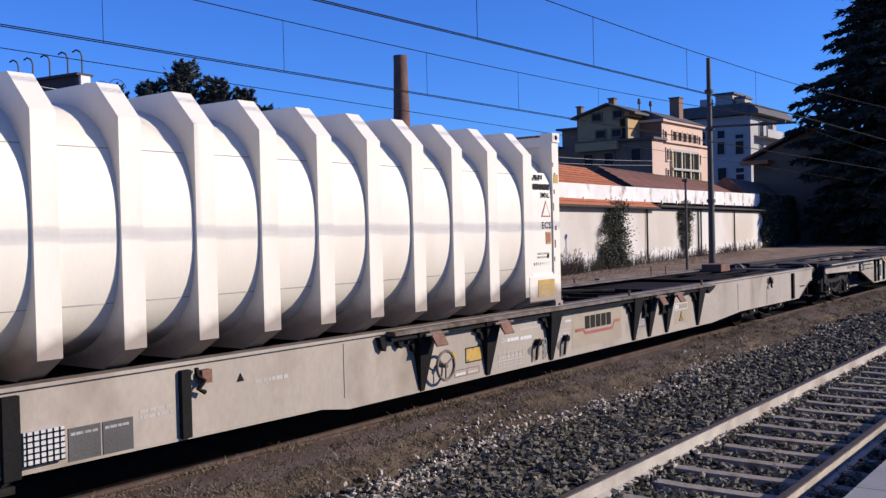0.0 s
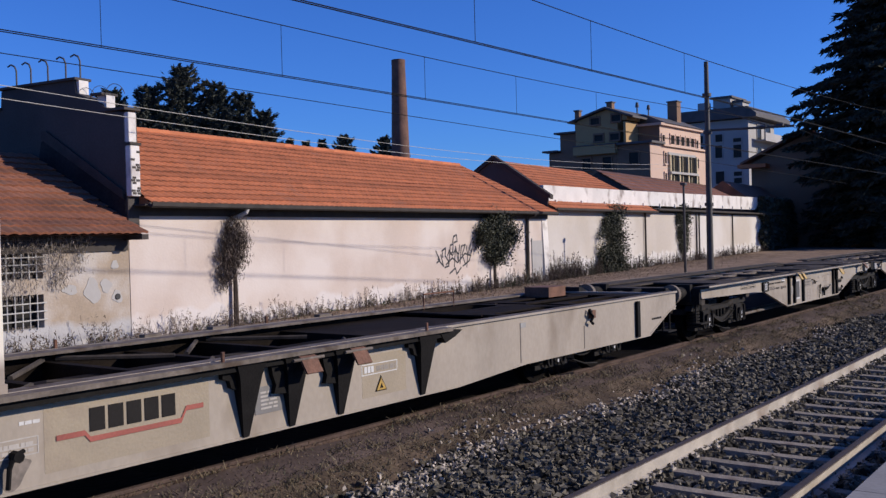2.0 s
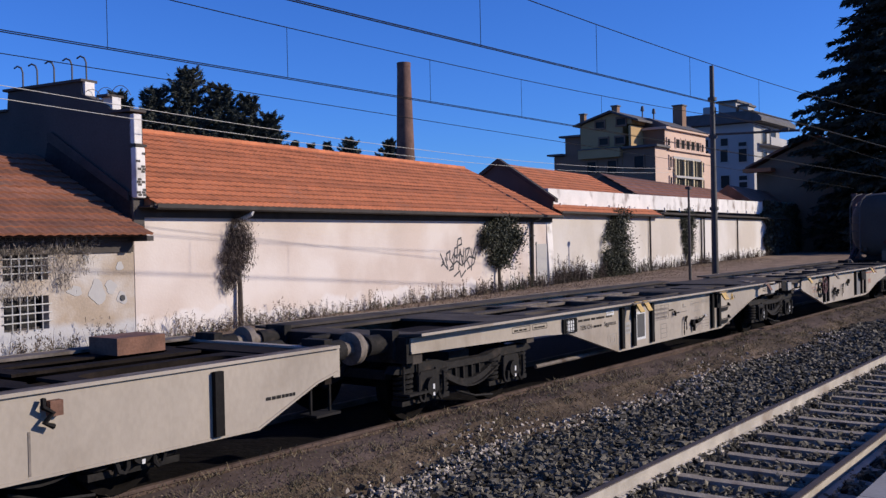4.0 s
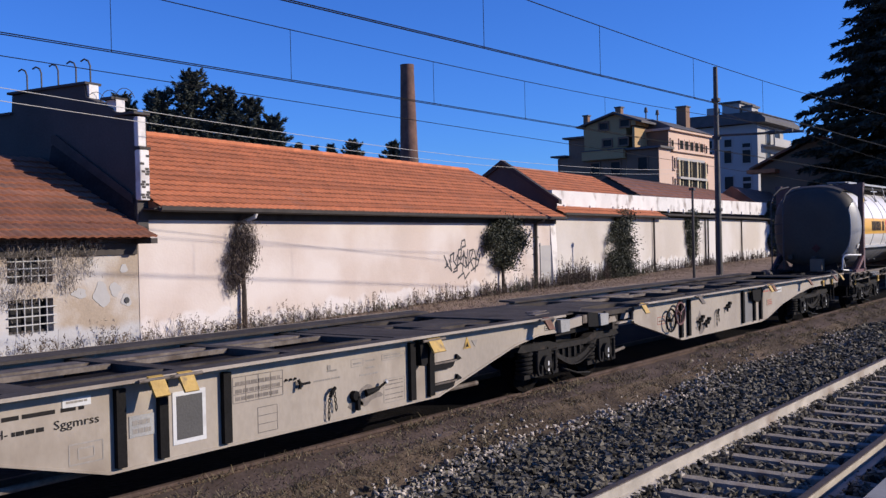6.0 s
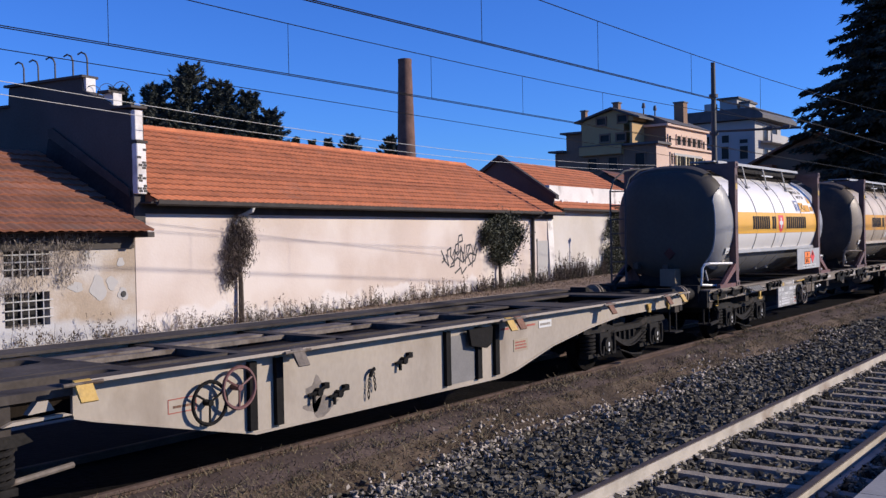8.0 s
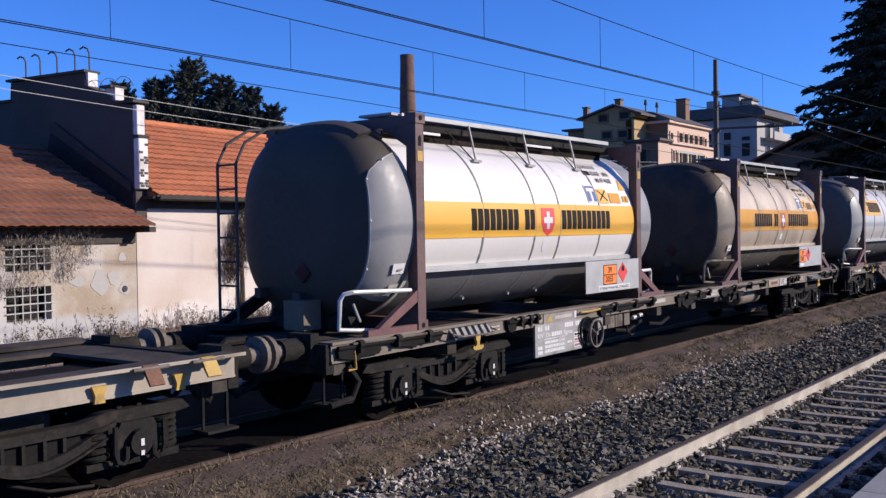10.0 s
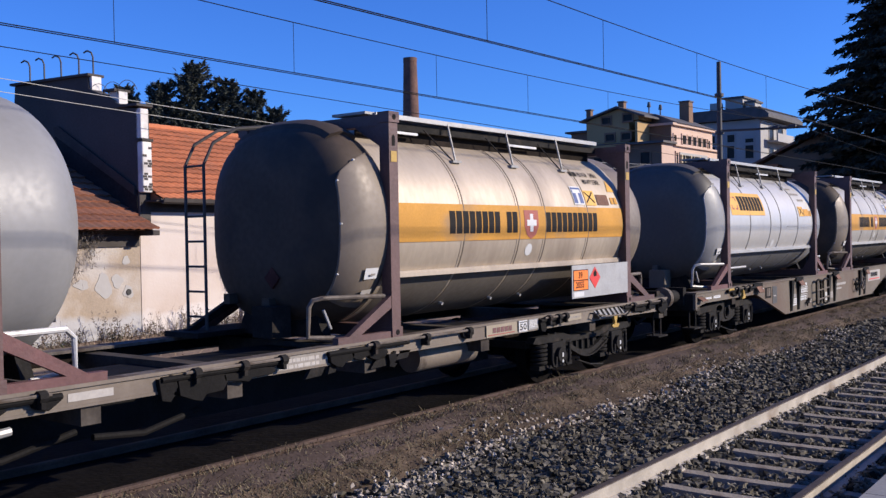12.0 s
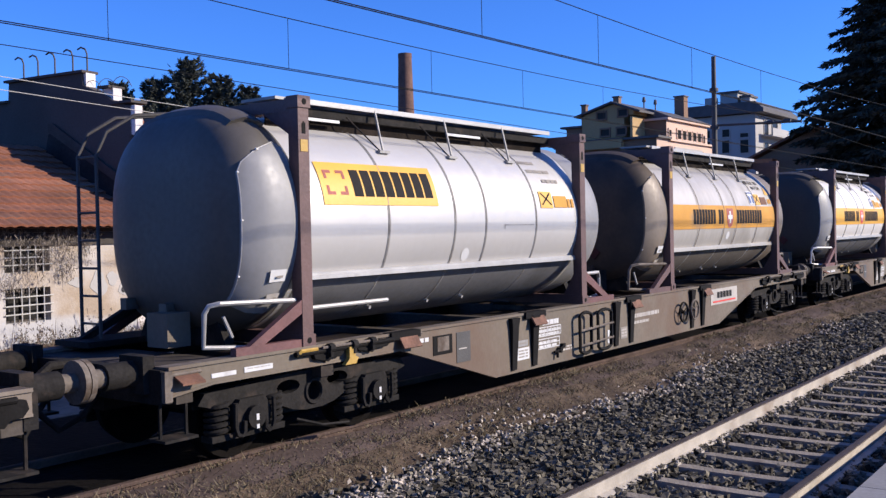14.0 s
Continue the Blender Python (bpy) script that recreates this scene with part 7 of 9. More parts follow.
    for text, x in (("TEN CH-", 29.95), ("Sggmrss", 30.72)):
        lm = lettering(text, 0.07)
        wide = max(v.co.x for v in lm.verts)
        for v in lm.verts:
            v.co = Vector((v.co.x * 0.4 / wide + x + d, SIDE - 0.004, v.co.z + 0.805))
        part("lettering", lm, M_LETTER, w, "black letters " + text)
    outline_box(w, 30.85 + d, 31.15 + d, 0.5, 0.66, M_FAINT, 1, 1), outline_box(w, 30.93 + d, 31.07 + d, 0.54, 0.62, M_FAINT, 1, 1)
    label_plate(w, 30.8 + d, 31.05 + d, 0.96, 1.03, 1)
    label_plate(w, 31.4 + d, 31.65 + d, 0.62, 0.8, 2, M_PLATE)
    p = part("slate_panel", plate(B(), 31.84 + d, 32.2 + d, 0.48, 0.94), M_SIGN_WHITE, w, "white framed slate panel")
    part("slate", plate(B(), 31.88 + d, 32.16 + d, 0.52, 0.9, SIDE - 0.006, 0.003), M_PANEL_DARK, p)
    outline_box(w, 32.52 + d, 33.15 + d, 0.74, 0.98, M_STAIN, 4, 3, 0.008), outline_box(w, 32.82 + d, 33.07 + d, 0.42, 0.66, M_STAIN, 1, 3, 0.007)
    part("writing", bars(B(), 32.55 + d, 33.12 + d, 0.76, 0.97, 3, fill=0.5, breaks=9), M_STAIN, w)
    outline_box(w, 34.66 + d, 35.02 + d, 0.43, 0.69, M_FAINT, 1, 1, 0.006)
    for z in (0.46, 0.51, 0.57, 0.62, 0.66):
        part("writing", bars(B(), 34.68 + d, 35. + d, z, z + 0.012, 1, fill=0.9, breaks=4), M_STAIN, w)
    outline_box(w, 34.14 + d, 34.33 + d, 0.885, 0.965, M_FAINT, 1, 1, 0.006), outline_box(w, 34.64 + d, 35.04 + d, 0.9, 0.97, M_FAINT, 1, 1, 0.006)
    for xa, xb, z in ((34.17, 34.31, 0.91), (34.37, 34.54, 0.92), (34.67, 35.02, 0.915), (34.67, 34.97, 0.942), (34.37, 34.53, 0.845), (34.27, 34.57, 0.775), (33.57, 33.97, 0.8), (33.77, 33.93, 0.88)):
        part("writing", bars(B(), xa + d, xb + d, z, z + 0.022, 1, fill=0.8, breaks=7), M_FAINT, w)
    part("logo", letter_blocks(B(), 33.77 + d, 33.83 + d, 0.9, 0.95, 1), M_FAINT, w)
    for i in range(3):
        part("stud", tube(B(), [(33.19 + 0.06 * i + d, SIDE, 0.875), (33.19 + 0.06 * i + d, SIDE - 0.02, 0.875)], 0.012, 8), M_BRACKET, w)
    cock = part("brake_cock", tube(B(), [(33.33 + d, SIDE - 0.03, 0.86), (33.34 + d, SIDE - 0.05, 0.82), (33.33 + d, SIDE - 0.05, 0.77)], 0.018, 6), M_BRACKET, w, "small black brake cock")
    part("handle", tube(B(), [(33.34 + d, SIDE - 0.05, 0.815), (33.46 + d, SIDE - 0.06, 0.82)], 0.014, 6), M_BRACKET, cock)
    lv = part("brake_lever", tube(B(), [(34.15 + d, SIDE, 0.59), (34.15 + d, SIDE - 0.06, 0.59)], 0.05, 10), M_BRACKET, w, "black brake lever in a smear of oil")
    part("hanger", box(B(), 34.17 + d, 34.21 + d, SIDE - 0.06, SIDE - 0.02, 0.43, 0.58), M_BRACKET, lv)
    part("body", tube(B(), [(34.33 + d, SIDE - 0.03, 0.59), (34.39 + d, SIDE - 0.05, 0.6), (34.51 + d, SIDE - 0.05, 0.62)], 0.042, 8, 0.026), M_BRACKET, lv)
    part("handle", tube(B(), [(34.49 + d, SIDE - 0.06, 0.615), (34.61 + d, SIDE - 0.08, 0.68)], 0.014, 6), M_BRACKET, lv)
    part("knob", tube(B(), [(34.6 + d, SIDE - 0.08, 0.675), (34.62 + d, SIDE - 0.085, 0.69)], 0.022, 8), M_SIGN_WHITE, lv, "white handle knob")
    lever(w, 43.6 + d, 0.64), lever(w, 43.9 + d, 0.58), lever(w, 44.98 + d, 0.8)
    for x, up in ((33.81, -0.06), (44.45, 0.0)):
        hook = part("chain_hook", tube(B(), [(x + 0.05 + d, SIDE - 0.02, 0.76 + up), (x + 0.02 + d, SIDE - 0.05, 0.775 + up), (x - 0.03 + d, SIDE - 0.05, 0.74 + up), (x - 0.045 + d, SIDE - 0.05, 0.69 + up)], 0.02, 6), M_BRACKET, w, "hook with a hanging chain")
        for dx, z, tall in ((-0.05, 0.65, 0.035), (-0.055, 0.59, 0.035), (-0.06, 0.505, 0.06), (0.03, 0.71, 0.035), (0.04, 0.65, 0.035), (0.05, 0.575, 0.05)):
            link = ring(B(), (0, 0, 0), 0.014, 0.0055, "y", 12, 5)
            for v in link.verts:
                v.co = Vector((x + dx + d + v.co.x, SIDE - 0.035 + v.co.y, z + up + v.co.z * tall / 0.0195))
            part("chain_link", link, M_BRACKET, hook)
    for x, z, a, b in ((34.37, 0.56, 0.3, 0.12), (34.19, 0.5, 0.14, 0.1), (43.62, 0.62, 0.16, 0.2), (43.7, 0.48, 0.3, 0.12), (33.37, 0.81, 0.07, 0.06)):
        pts = [(x + d + a * (0.75 + 0.25 * math.sin(3 * t + x)) * math.cos(t), z + b * (0.75 + 0.25 * math.cos(4 * t + z)) * math.sin(t)) for t in np.arange(0, 2 * math.pi, 0.3)]
        part("oil_stain", prism(B(), pts, "y", SIDE - 0.0008, SIDE + 0.004), M_STAIN, w, "dark oily stain round a lever")
    triangle(w, 36.25 + d, 0.87, 0.085, M_YELLOW, M_BRACKET)
    part("warning_triangle", prism(B(), [(36.35 + d, 0.96), (36.48 + d, 0.96), (36.415 + d, 0.88)], "y", SIDE - 0.005, SIDE), M_FAINT, w, "small grey pointer mark")
    for z in (0.68, 0.44):
        hk = part("hook_arm", prism(B(), [(p + d, z + q) for p, q in ((35.53, 0.09), (35.99, 0.095), (36.0, 0.15), (36.09, 0.09), (36.04, 0.08), (35.95, 0.07), (35.91, 0.015), (35.85, 0.0), (35.53, 0.0))], "y", SIDE - 0.035, SIDE), M_BRACKET, w, "black hooked arm on the sill")
        part("worn_top", box(B(), 35.54 + d, 35.98 + d, SIDE - 0.042, SIDE - 0.036, z + 0.07, z + 0.092), M_EDGE, hk)
    handwheel(w, 42.2 + d, 0.745, 0.19, SIDE - 0.07), handwheel(w, 42.52 + d, 0.84, 0.19, SIDE - 0.1, M_MAROON)
    outline_box(w, 41.8 + d, 42.1 + d, 0.7, 0.82, M_SALMON, 1, 1, 0.01), part("writing", bars(B(), 41.85 + d, 42.05 + d, 0.74, 0.78, 1), M_RUST, w)
    outline_box(w, 38.11 + d, 38.32 + d, 0.925, 0.985, M_LETTER, 1, 1, 0.008), part("writing", bars(B(), 38.14 + d, 38.3 + d, 0.94, 0.97, 1, breaks=3), M_LETTER, w)
    label_plate(w, 47.35 + d, 47.7 + d, 0.64, 0.8, 3, M_CREAM, M_SALMON), label_plate(w, 48.0 + d, 48.34 + d, 0.9, 1.0, 1)
    part("writing", bars(B(), 47.05 + d, 47.95 + d, 0.95, 1.0, 1), M_SALMON, w)
    part("brake_rod", tube(B(), [(29.2 + d, -0.9, 0.34), (36.9 + d, -0.9, 0.34)], 0.03, 8), M_EDGE, w)


def lock_gear(wagon, a, b, rod, body=()):
    """Container locking gear on a side rail: a worn rod in collars from a to b, black lumps behind it."""
    g = part("locking_gear", tube(B(), [(a, SIDE - 0.045, 1.0), (b, SIDE - 0.045, 1.0)], 0.028, 8), M_BRACKET, wagon, "black container locking gear")
    for x0, x1, z0, z1 in body:
        m, k = x0 + 0.4 * (x1 - x0), (z1 - z0) / 3
        bm = prism(B(), [(x0, z1 - 0.02), (x0 + 0.02, z0 + k), (m - 0.05, z0 + 0.02), (m + 0.04, z0), (m + 0.09, z0 + k * 0.7), (x1 - 0.05, z0 + k * 0.8), (x1, z0 + 1.6 * k), (x1 - 0.02, z1 - 0.03), (m + 0.08, z1), (m, z1 - 0.03)], "y", SIDE - 0.05, SIDE + 0.01)
        part("lock_block", bm, M_BRACKET, g, "", 0.006)
    part("rod", tube(B(), [(rod[0], SIDE - 0.075, 1.035), (rod[1], SIDE - 0.075, 1.03)], 0.015, 6), M_EDGE, g, "worn steel rod")
    for x in (rod[0] + 0.12, (rod[0] + rod[1]) / 2 + 0.05, rod[1] - 0.08):
        cl = tube(B(), [(x - 0.035, SIDE - 0.07, 1.02), (x + 0.035, SIDE - 0.07, 1.02)], 0.05, 10)
        box(cl, x - 0.02, x + 0.02, SIDE - 0.1, SIDE, 0.93, 1.02)
        part("collar", cl, M_BOGIE, g)
    return g


def striped_step(wagon, x0, x1):
    """Sloping tread plate striped in black and white, with a bent grab bar before it and a yellow lifting eye."""
    yf, zf, yb, zb = SIDE - 0.1, 0.925, SIDE + 0.04, 1.06
    t = part("striped_step", prism(B(), [(yf, zf), (yb, zb), (yb, zb - 0.02), (yf, zf - 0.02)], "x", x0, x1), M_PLATE, wagon, "black and white striped tread plate")
    st = B()
    n = 6
    pitch = (x1 - x0) / n
    for i in range(n):
        xa = x0 + pitch * i
        quad = [(xa, yf, zf), (xa + pitch * 0.45, yf, zf), (min(x1, xa + pitch * 0.98), yb, zb), (min(x1, xa + pitch * 0.53), yb, zb)]
        st.faces.new([st.verts.new((p[0], p[1] - 0.003, p[2] + 0.003)) for p in quad])
    part("stripe", st, M_BRACKET, t)
    m = (x0 + x1) / 2
    part("grab_bar", tube(B(), [(x0 - 0.12, SIDE, 0.99), (x0 - 0.1, yf - 0.03, 0.98), (x0 + 0.1, yf - 0.04, 0.935), (x1 - 0.1, yf - 0.04, 0.92), (x1 + 0.02, yf - 0.03, 0.95), (x1 + 0.02, SIDE, 0.98)], 0.013, 6), M_EDGE, wagon, "bent grab bar")
    eye = [(-0.05, 0.915), (0.05, 0.915), (0.045, 0.87), (0.028, 0.85), (0.03, 0.81), (0.06, 0.79), (0.1, 0.8), (0.115, 0.77), (0.07, 0.745), (-0.07, 0.745), (-0.115, 0.77), (-0.1, 0.8), (-0.06, 0.79), (-0.03, 0.81), (-0.028, 0.85), (-0.045, 0.87)]
    part("yellow_eye", prism(B(), [(m + a, z) for a, z in eye], "y", yf - 0.05, yf - 0.015), M_YELLOW, wagon, "yellow lifting eye")


def build_low_flat():
    """Slim container wagon under the first two tanks."""
    x0, x1 = 54.25, 73.45
    c = (x0 + x1) / 2
    w = rolling("container_wagon", "slim brown-grey container wagon under two tank containers", "freight wagon", c)
    d = -c
    side_sill(w, [(x0 + d, 1.04), (x0 + d, 0.86), (57.5 + d, 0.89), (69.8 + d, 0.89), (x1 + d, 0.86), (x1 + d, 1.04)], M_SILL_DUSTY, top=1.035, label="thin dusty side rail", over=0.02, dark=True)
    deck(w, x0 + d, x1 + d, [q + d for q in (54.4, 56.4, 58.5, 60.5, 62.4, 63.9, 65.8, 68, 70.85, 73.3)], top=1.02, plates=[(54.3 + d, 55.4 + d, -1.15, 1.15), (71.9 + d, 73.4 + d, -1.15, 1.15)])
    part("lower_beam", box(B(), 58.0 + d, 69.3 + d, -0.34, 0.34, 0.42, 0.95), M_BRACKET, w, "deep black centre beam")
    for x in (x0, x1):
        part("headstock", box(B(), x + d - 0.06, x + d + 0.06, -1.2, 1.2, 0.74, 1.05), M_BOGIE, w)
    for x in (56.4, 70.85):
        bogie(w, x + d)
    buffers(w, x0 + d - 0.06, -1), buffers(w, x1 + d + 0.06, 1)
    # data board beside the hand brake
    p = part("data_board", plate(B(), 58.24 + d, 59.58 + d, 0.46, 0.9, SIDE, 0.03), M_PLATE, w, "grey data board with white tables in bars")
    f = SIDE - 0.03
    num = B()
    for a, b in ((58.31, 58.36), (58.375, 58.425), (58.5, 58.55), (58.565, 58.615)) + tuple((59.05 + 0.062 * i, 59.1 + 0.062 * i) for i in range(8) if i != 4):
        plate(num, a + d, b + d, 0.81, 0.875, f, 0.002)
    part("writing", num, M_SIGN_WHITE, p, "wagon number in bars")
    for text, a, b in (("RIV", 58.3, 58.46), ("CH-", 58.52, 58.66), ("Sgnss", 59.02, 59.27)):
        part("lettering", stretched(text, a + d, b + d, 0.715, 0.062, f - 0.002), M_SIGN_WHITE, p, "white letters " + text)
    part("writing", bars(B(), 58.68 + d, 58.97 + d, 0.715, 0.777, 1, f, fill=0.95, breaks=5), M_SIGN_WHITE, p)
    grid = B()
    for z in (0.5, 0.565, 0.63, 0.685):
        plate(grid, 58.48 + d, 59.05 + d, z, z + 0.009, f, 0.002)
    for i in range(8):
        plate(grid, 58.48 + 0.08 * i + d, 58.489 + 0.08 * i + d, 0.5, 0.69, f, 0.0025)
    part("load_table", grid, M_SIGN_WHITE, p, "printed white load table")
    part("writing", bars(B(), 58.5 + d, 59.04 + d, 0.51, 0.685, 3, f, fill=0.55, breaks=9), M_SIGN_WHITE, p)
    part("writing", bars(B(), 58.31 + d, 58.44 + d, 0.49, 0.62, 2, f, fill=0.7, breaks=2), M_SIGN_WHITE, p)
    part("writing", bars(B(), 59.12 + d, 59.26 + d, 0.58, 0.62, 1, f, fill=0.7, breaks=2), M_SIGN_WHITE, p)
    for z, ink in ((0.655, M_LETTER), (0.58, M_SALMON), (0.5, M_SALMON)):
        cell = part("table_cell", plate(B(), 59.31 + d, 59.54 + d, z, z + 0.06, f, 0.003), M_SIGN_WHITE, p)
        part("writing", bars(B(), 59.33 + d, 59.52 + d, z + 0.012, z + 0.05, 1, f - 0.003, fill=0.8, breaks=4), ink, cell)
    handwheel(w, 59.8 + d, 0.66, 0.2, material=M_EDGE), handwheel(w, 59.66 + d, 0.7, 0.2, y=SIDE - 0.06)
    # notices along the side rail
    pp = part("data_panel", plate(B(), 58.5 + d, 59.42 + d, 0.9, 1.03, SIDE - 0.006), M_FAINT, w, "dusty panel with a worn notice")
    part("warning_triangle", prism(B(), [(58.57 + d, 0.925), (58.75 + d, 0.925), (58.66 + d, 1.01)], "y", SIDE - 0.016, SIDE - 0.012), M_YELLOW, pp, "small yellow warning triangle")
    part("worn_notice", plate(B(), 58.8 + d, 59.28 + d, 0.945, 0.99, SIDE - 0.012, 0.003), M_PALE_INK, pp)
    part("round_label", plate(B(), 59.36 + d, 59.42 + d, 0.925, 1.02, SIDE - 0.014, 0.003), M_SIGN_WHITE, pp)
    label_plate(w, 58.34 + d, 58.47 + d, 0.93, 1.02, 2, M_CREAM, y=SIDE - 0.006)
    part("writing", bars(B(), 57.1 + d, 57.42 + d, 0.92, 1.0, 2, SIDE, fill=0.5, breaks=4), M_PALE_INK, w)
    part("worn_patch", plate(B(), 62.18 + d, 62.59 + d, 0.935, 1.0, SIDE, 0.003), M_PALE_INK, w, "pale worn notice")
    note = part("data_panel", plate(B(), 64.37 + d, 65.44 + d, 0.9, 1.03, SIDE, 0.004), M_FAINT, w, "dusty cream notice of two unreadable lines")
    part("writing", bars(B(), 64.4 + d, 64.99 + d, 0.91, 1.025, 2, SIDE - 0.004, fill=0.62, breaks=9), M_PALE_INK, note)
    part("writing", bars(B(), 65.07 + d, 65.42 + d, 0.95, 1.02, 1, SIDE - 0.004, fill=0.4, breaks=3), M_SIGN_WHITE, note)
    lb = part("data_panel", plate(B(), 67.97 + d, 68.68 + d, 0.885, 1.04, SIDE - 0.012), M_CREAM, w, "cream logo panel")
    part("logo", letter_blocks(B(), 68.1 + d, 68.56 + d, 0.935, 1.0, 5, SIDE - 0.018), M_MAROON, lb)
    part("logo_stripe", plate(B(), 68.0 + d, 68.62 + d, 0.905, 0.917, SIDE - 0.018, 0.003), M_SALMON, lb)
    sq = part("data_panel", plate(B(), 68.73 + d, 68.94 + d, 0.89, 1.04, SIDE - 0.012), M_SIGN_WHITE, w, "white square sign reading 50")
    part("lettering", stretched("50", 68.75 + d, 68.92 + d, 0.915, 0.085, SIDE - 0.019), M_LETTER, sq, "black figures 50")
    part("border", plate(B(), 68.745 + d, 68.925 + d, 1.012, 1.022, SIDE - 0.018, 0.003), M_LETTER, sq)
    label_plate(w, 68.97 + d, 69.22 + d, 0.9, 1.04, 5, M_PLATE, M_SIGN_WHITE, y=SIDE - 0.012, breaks=3)
    label_plate(w, 70.05 + d, 70.44 + d, 0.93, 1.02, 1, M_CREAM, M_FAINT, y=SIDE - 0.004)
    part("yellow_handle", tube(B(), [(59.45 + d, SIDE - 0.06, 0.99), (59.75 + d, SIDE - 0.07, 0.985), (60.08 + d, SIDE - 0.06, 1.0)], 0.016, 6), M_YELLOW, w)
    # locking gear
    for a, b, rod, body in (
            (54.3, 56.1, (54.5, 55.9), ((54.3, 55.0, 0.84, 1.0), (55.2, 56.1, 0.88, 1.03))),
            (57.55, 58.35, (57.7, 58.3), ((57.52, 57.75, 0.86, 1.06), (57.7, 58.2, 0.95, 1.05))),
            (60.1, 62.1, (60.45, 62.0), ((60.1, 60.35, 0.86, 1.03), (60.3, 61.66, 0.9, 1.0), (61.85, 62.1, 0.9, 1.03))),
            (63.03, 64.45, (63.26, 64.5), ((63.0, 63.2, 0.8, 1.03), (63.2, 63.75, 0.76, 1.0), (63.7, 64.35, 0.86, 0.99))),
            (65.07, 66.37, (65.65, 67.6), ((65.09, 65.47, 0.84, 1.04), (65.42, 65.73, 0.88, 1.0), (65.69, 66.02, 0.85, 0.98), (66.02, 66.17, 0.74, 0.92), (67.41, 67.66, 0.92, 1.03))),
            (69.23, 69.98, (69.31, 69.96), ((69.22, 69.44, 0.84, 1.05), (69.44, 69.88, 0.9, 0.99))),
            (71.75, 73.3, (71.93, 73.15), ((71.7, 71.95, 0.86, 1.05), (72.1, 72.9, 0.88, 0.99), (73.0, 73.4, 0.8, 1.02)))):
        lock_gear(w, a + d, b + d, (rod[0] + d, rod[1] + d), [(q[0] + d, q[1] + d, q[2], q[3]) for q in body])
    for x, z, wd in ((64.92, 0.83, 0.14), (65.17, 0.84, 0.07), (66.32, 0.86, 0.13), (65.92, 0.81, 0.16)):
        part("clamp", prism(B(), [(x - wd + d, z - 0.05), (x + wd * 0.6 + d, z - 0.04), (x + wd + d, z + 0.04), (x - wd * 0.4 + d, z + 0.05)], "y", SIDE - 0.01, SIDE + 0.03), M_BOGIE, w)
    # gear hung under the rail
    for a, b, m in ((60.23, 60.52, M_PLATE), (60.55, 60.8, M_EDGE), (60.815, 61.07, M_EDGE), (61.13, 61.33, M_WAGON_BROWN)):
        part("equipment_box", box(B(), a + d, b + d, SIDE + 0.06, SIDE + 0.5, 0.65, 0.87), m, w, "small grey equipment box", 0.008)
    grid = B()
    for i in range(4):
        plate(grid, 60.24 + d, 60.51 + d, 0.67 + 0.055 * i, 0.676 + 0.055 * i, SIDE + 0.06, 0.003)
        plate(grid, 60.26 + 0.072 * i + d, 60.267 + 0.072 * i + d, 0.66, 0.86, SIDE + 0.06, 0.003)
    part("load_table", grid, M_FAINT, w)
    for x, z in ((61.45, 0.75), (61.67, 0.77)):
        part("valve", tube(B(), [(x - 0.05 + d, SIDE + 0.05, z), (x + 0.06 + d, SIDE + 0.05, z + 0.01)], 0.035, 8), M_ALU, w, "pale valve")
    part("brake_hose", tube(B(), [(61.25 + d, SIDE + 0.08, 0.66), (61.2 + d, SIDE + 0.04, 0.56), (61.3 + d, SIDE + 0.03, 0.48), (61.5 + d, SIDE + 0.08, 0.48)], 0.014, 6), M_BOGIE, w)
    for x in (61.3, 62.6):
        part("brake_pipe", tube(B(), [(x + d, -0.9, 0.55), (x + 0.5 + d, -0.9, 0.5), (x + 1.2 + d, -0.8, 0.6)], 0.03, 8), M_BRACKET, w)
    air = part("air_tank", tube(B(), [(66.93 + d, -0.82, 0.72), (68.14 + d, -0.82, 0.72)], 0.17, 18), M_SILL_DUSTY, w, "dusty cylindrical air reservoir")
    for x in (67.01, 68.04):
        part("strap", tube(B(), [(x - 0.06 + d, -0.82, 0.72), (x + 0.06 + d, -0.82, 0.72)], 0.174, 18), M_EDGE, air)
    striped_step(w, 56.3 + d, 57.12 + d), striped_step(w, 70.84 + d, 71.69 + d)
    part("yellow_bracket", tube(B(), [(54.44 + d, SIDE - 0.04, 1.0), (54.56 + d, SIDE - 0.04, 1.0), (54.58 + d, SIDE - 0.04, 0.76), (54.46 + d, SIDE - 0.04, 0.76)], 0.014, 6), M_YELLOW, w, "yellow bent hook")
    part("end_hose", tube(B(), [(54.5 + d, SIDE, 0.8), (54.62 + d, SIDE - 0.04, 0.62), (54.5 + d, SIDE - 0.05, 0.46), (54.2 + d, SIDE - 0.02, 0.42)], 0.035, 8), M_BOGIE, w, "black brake hose")


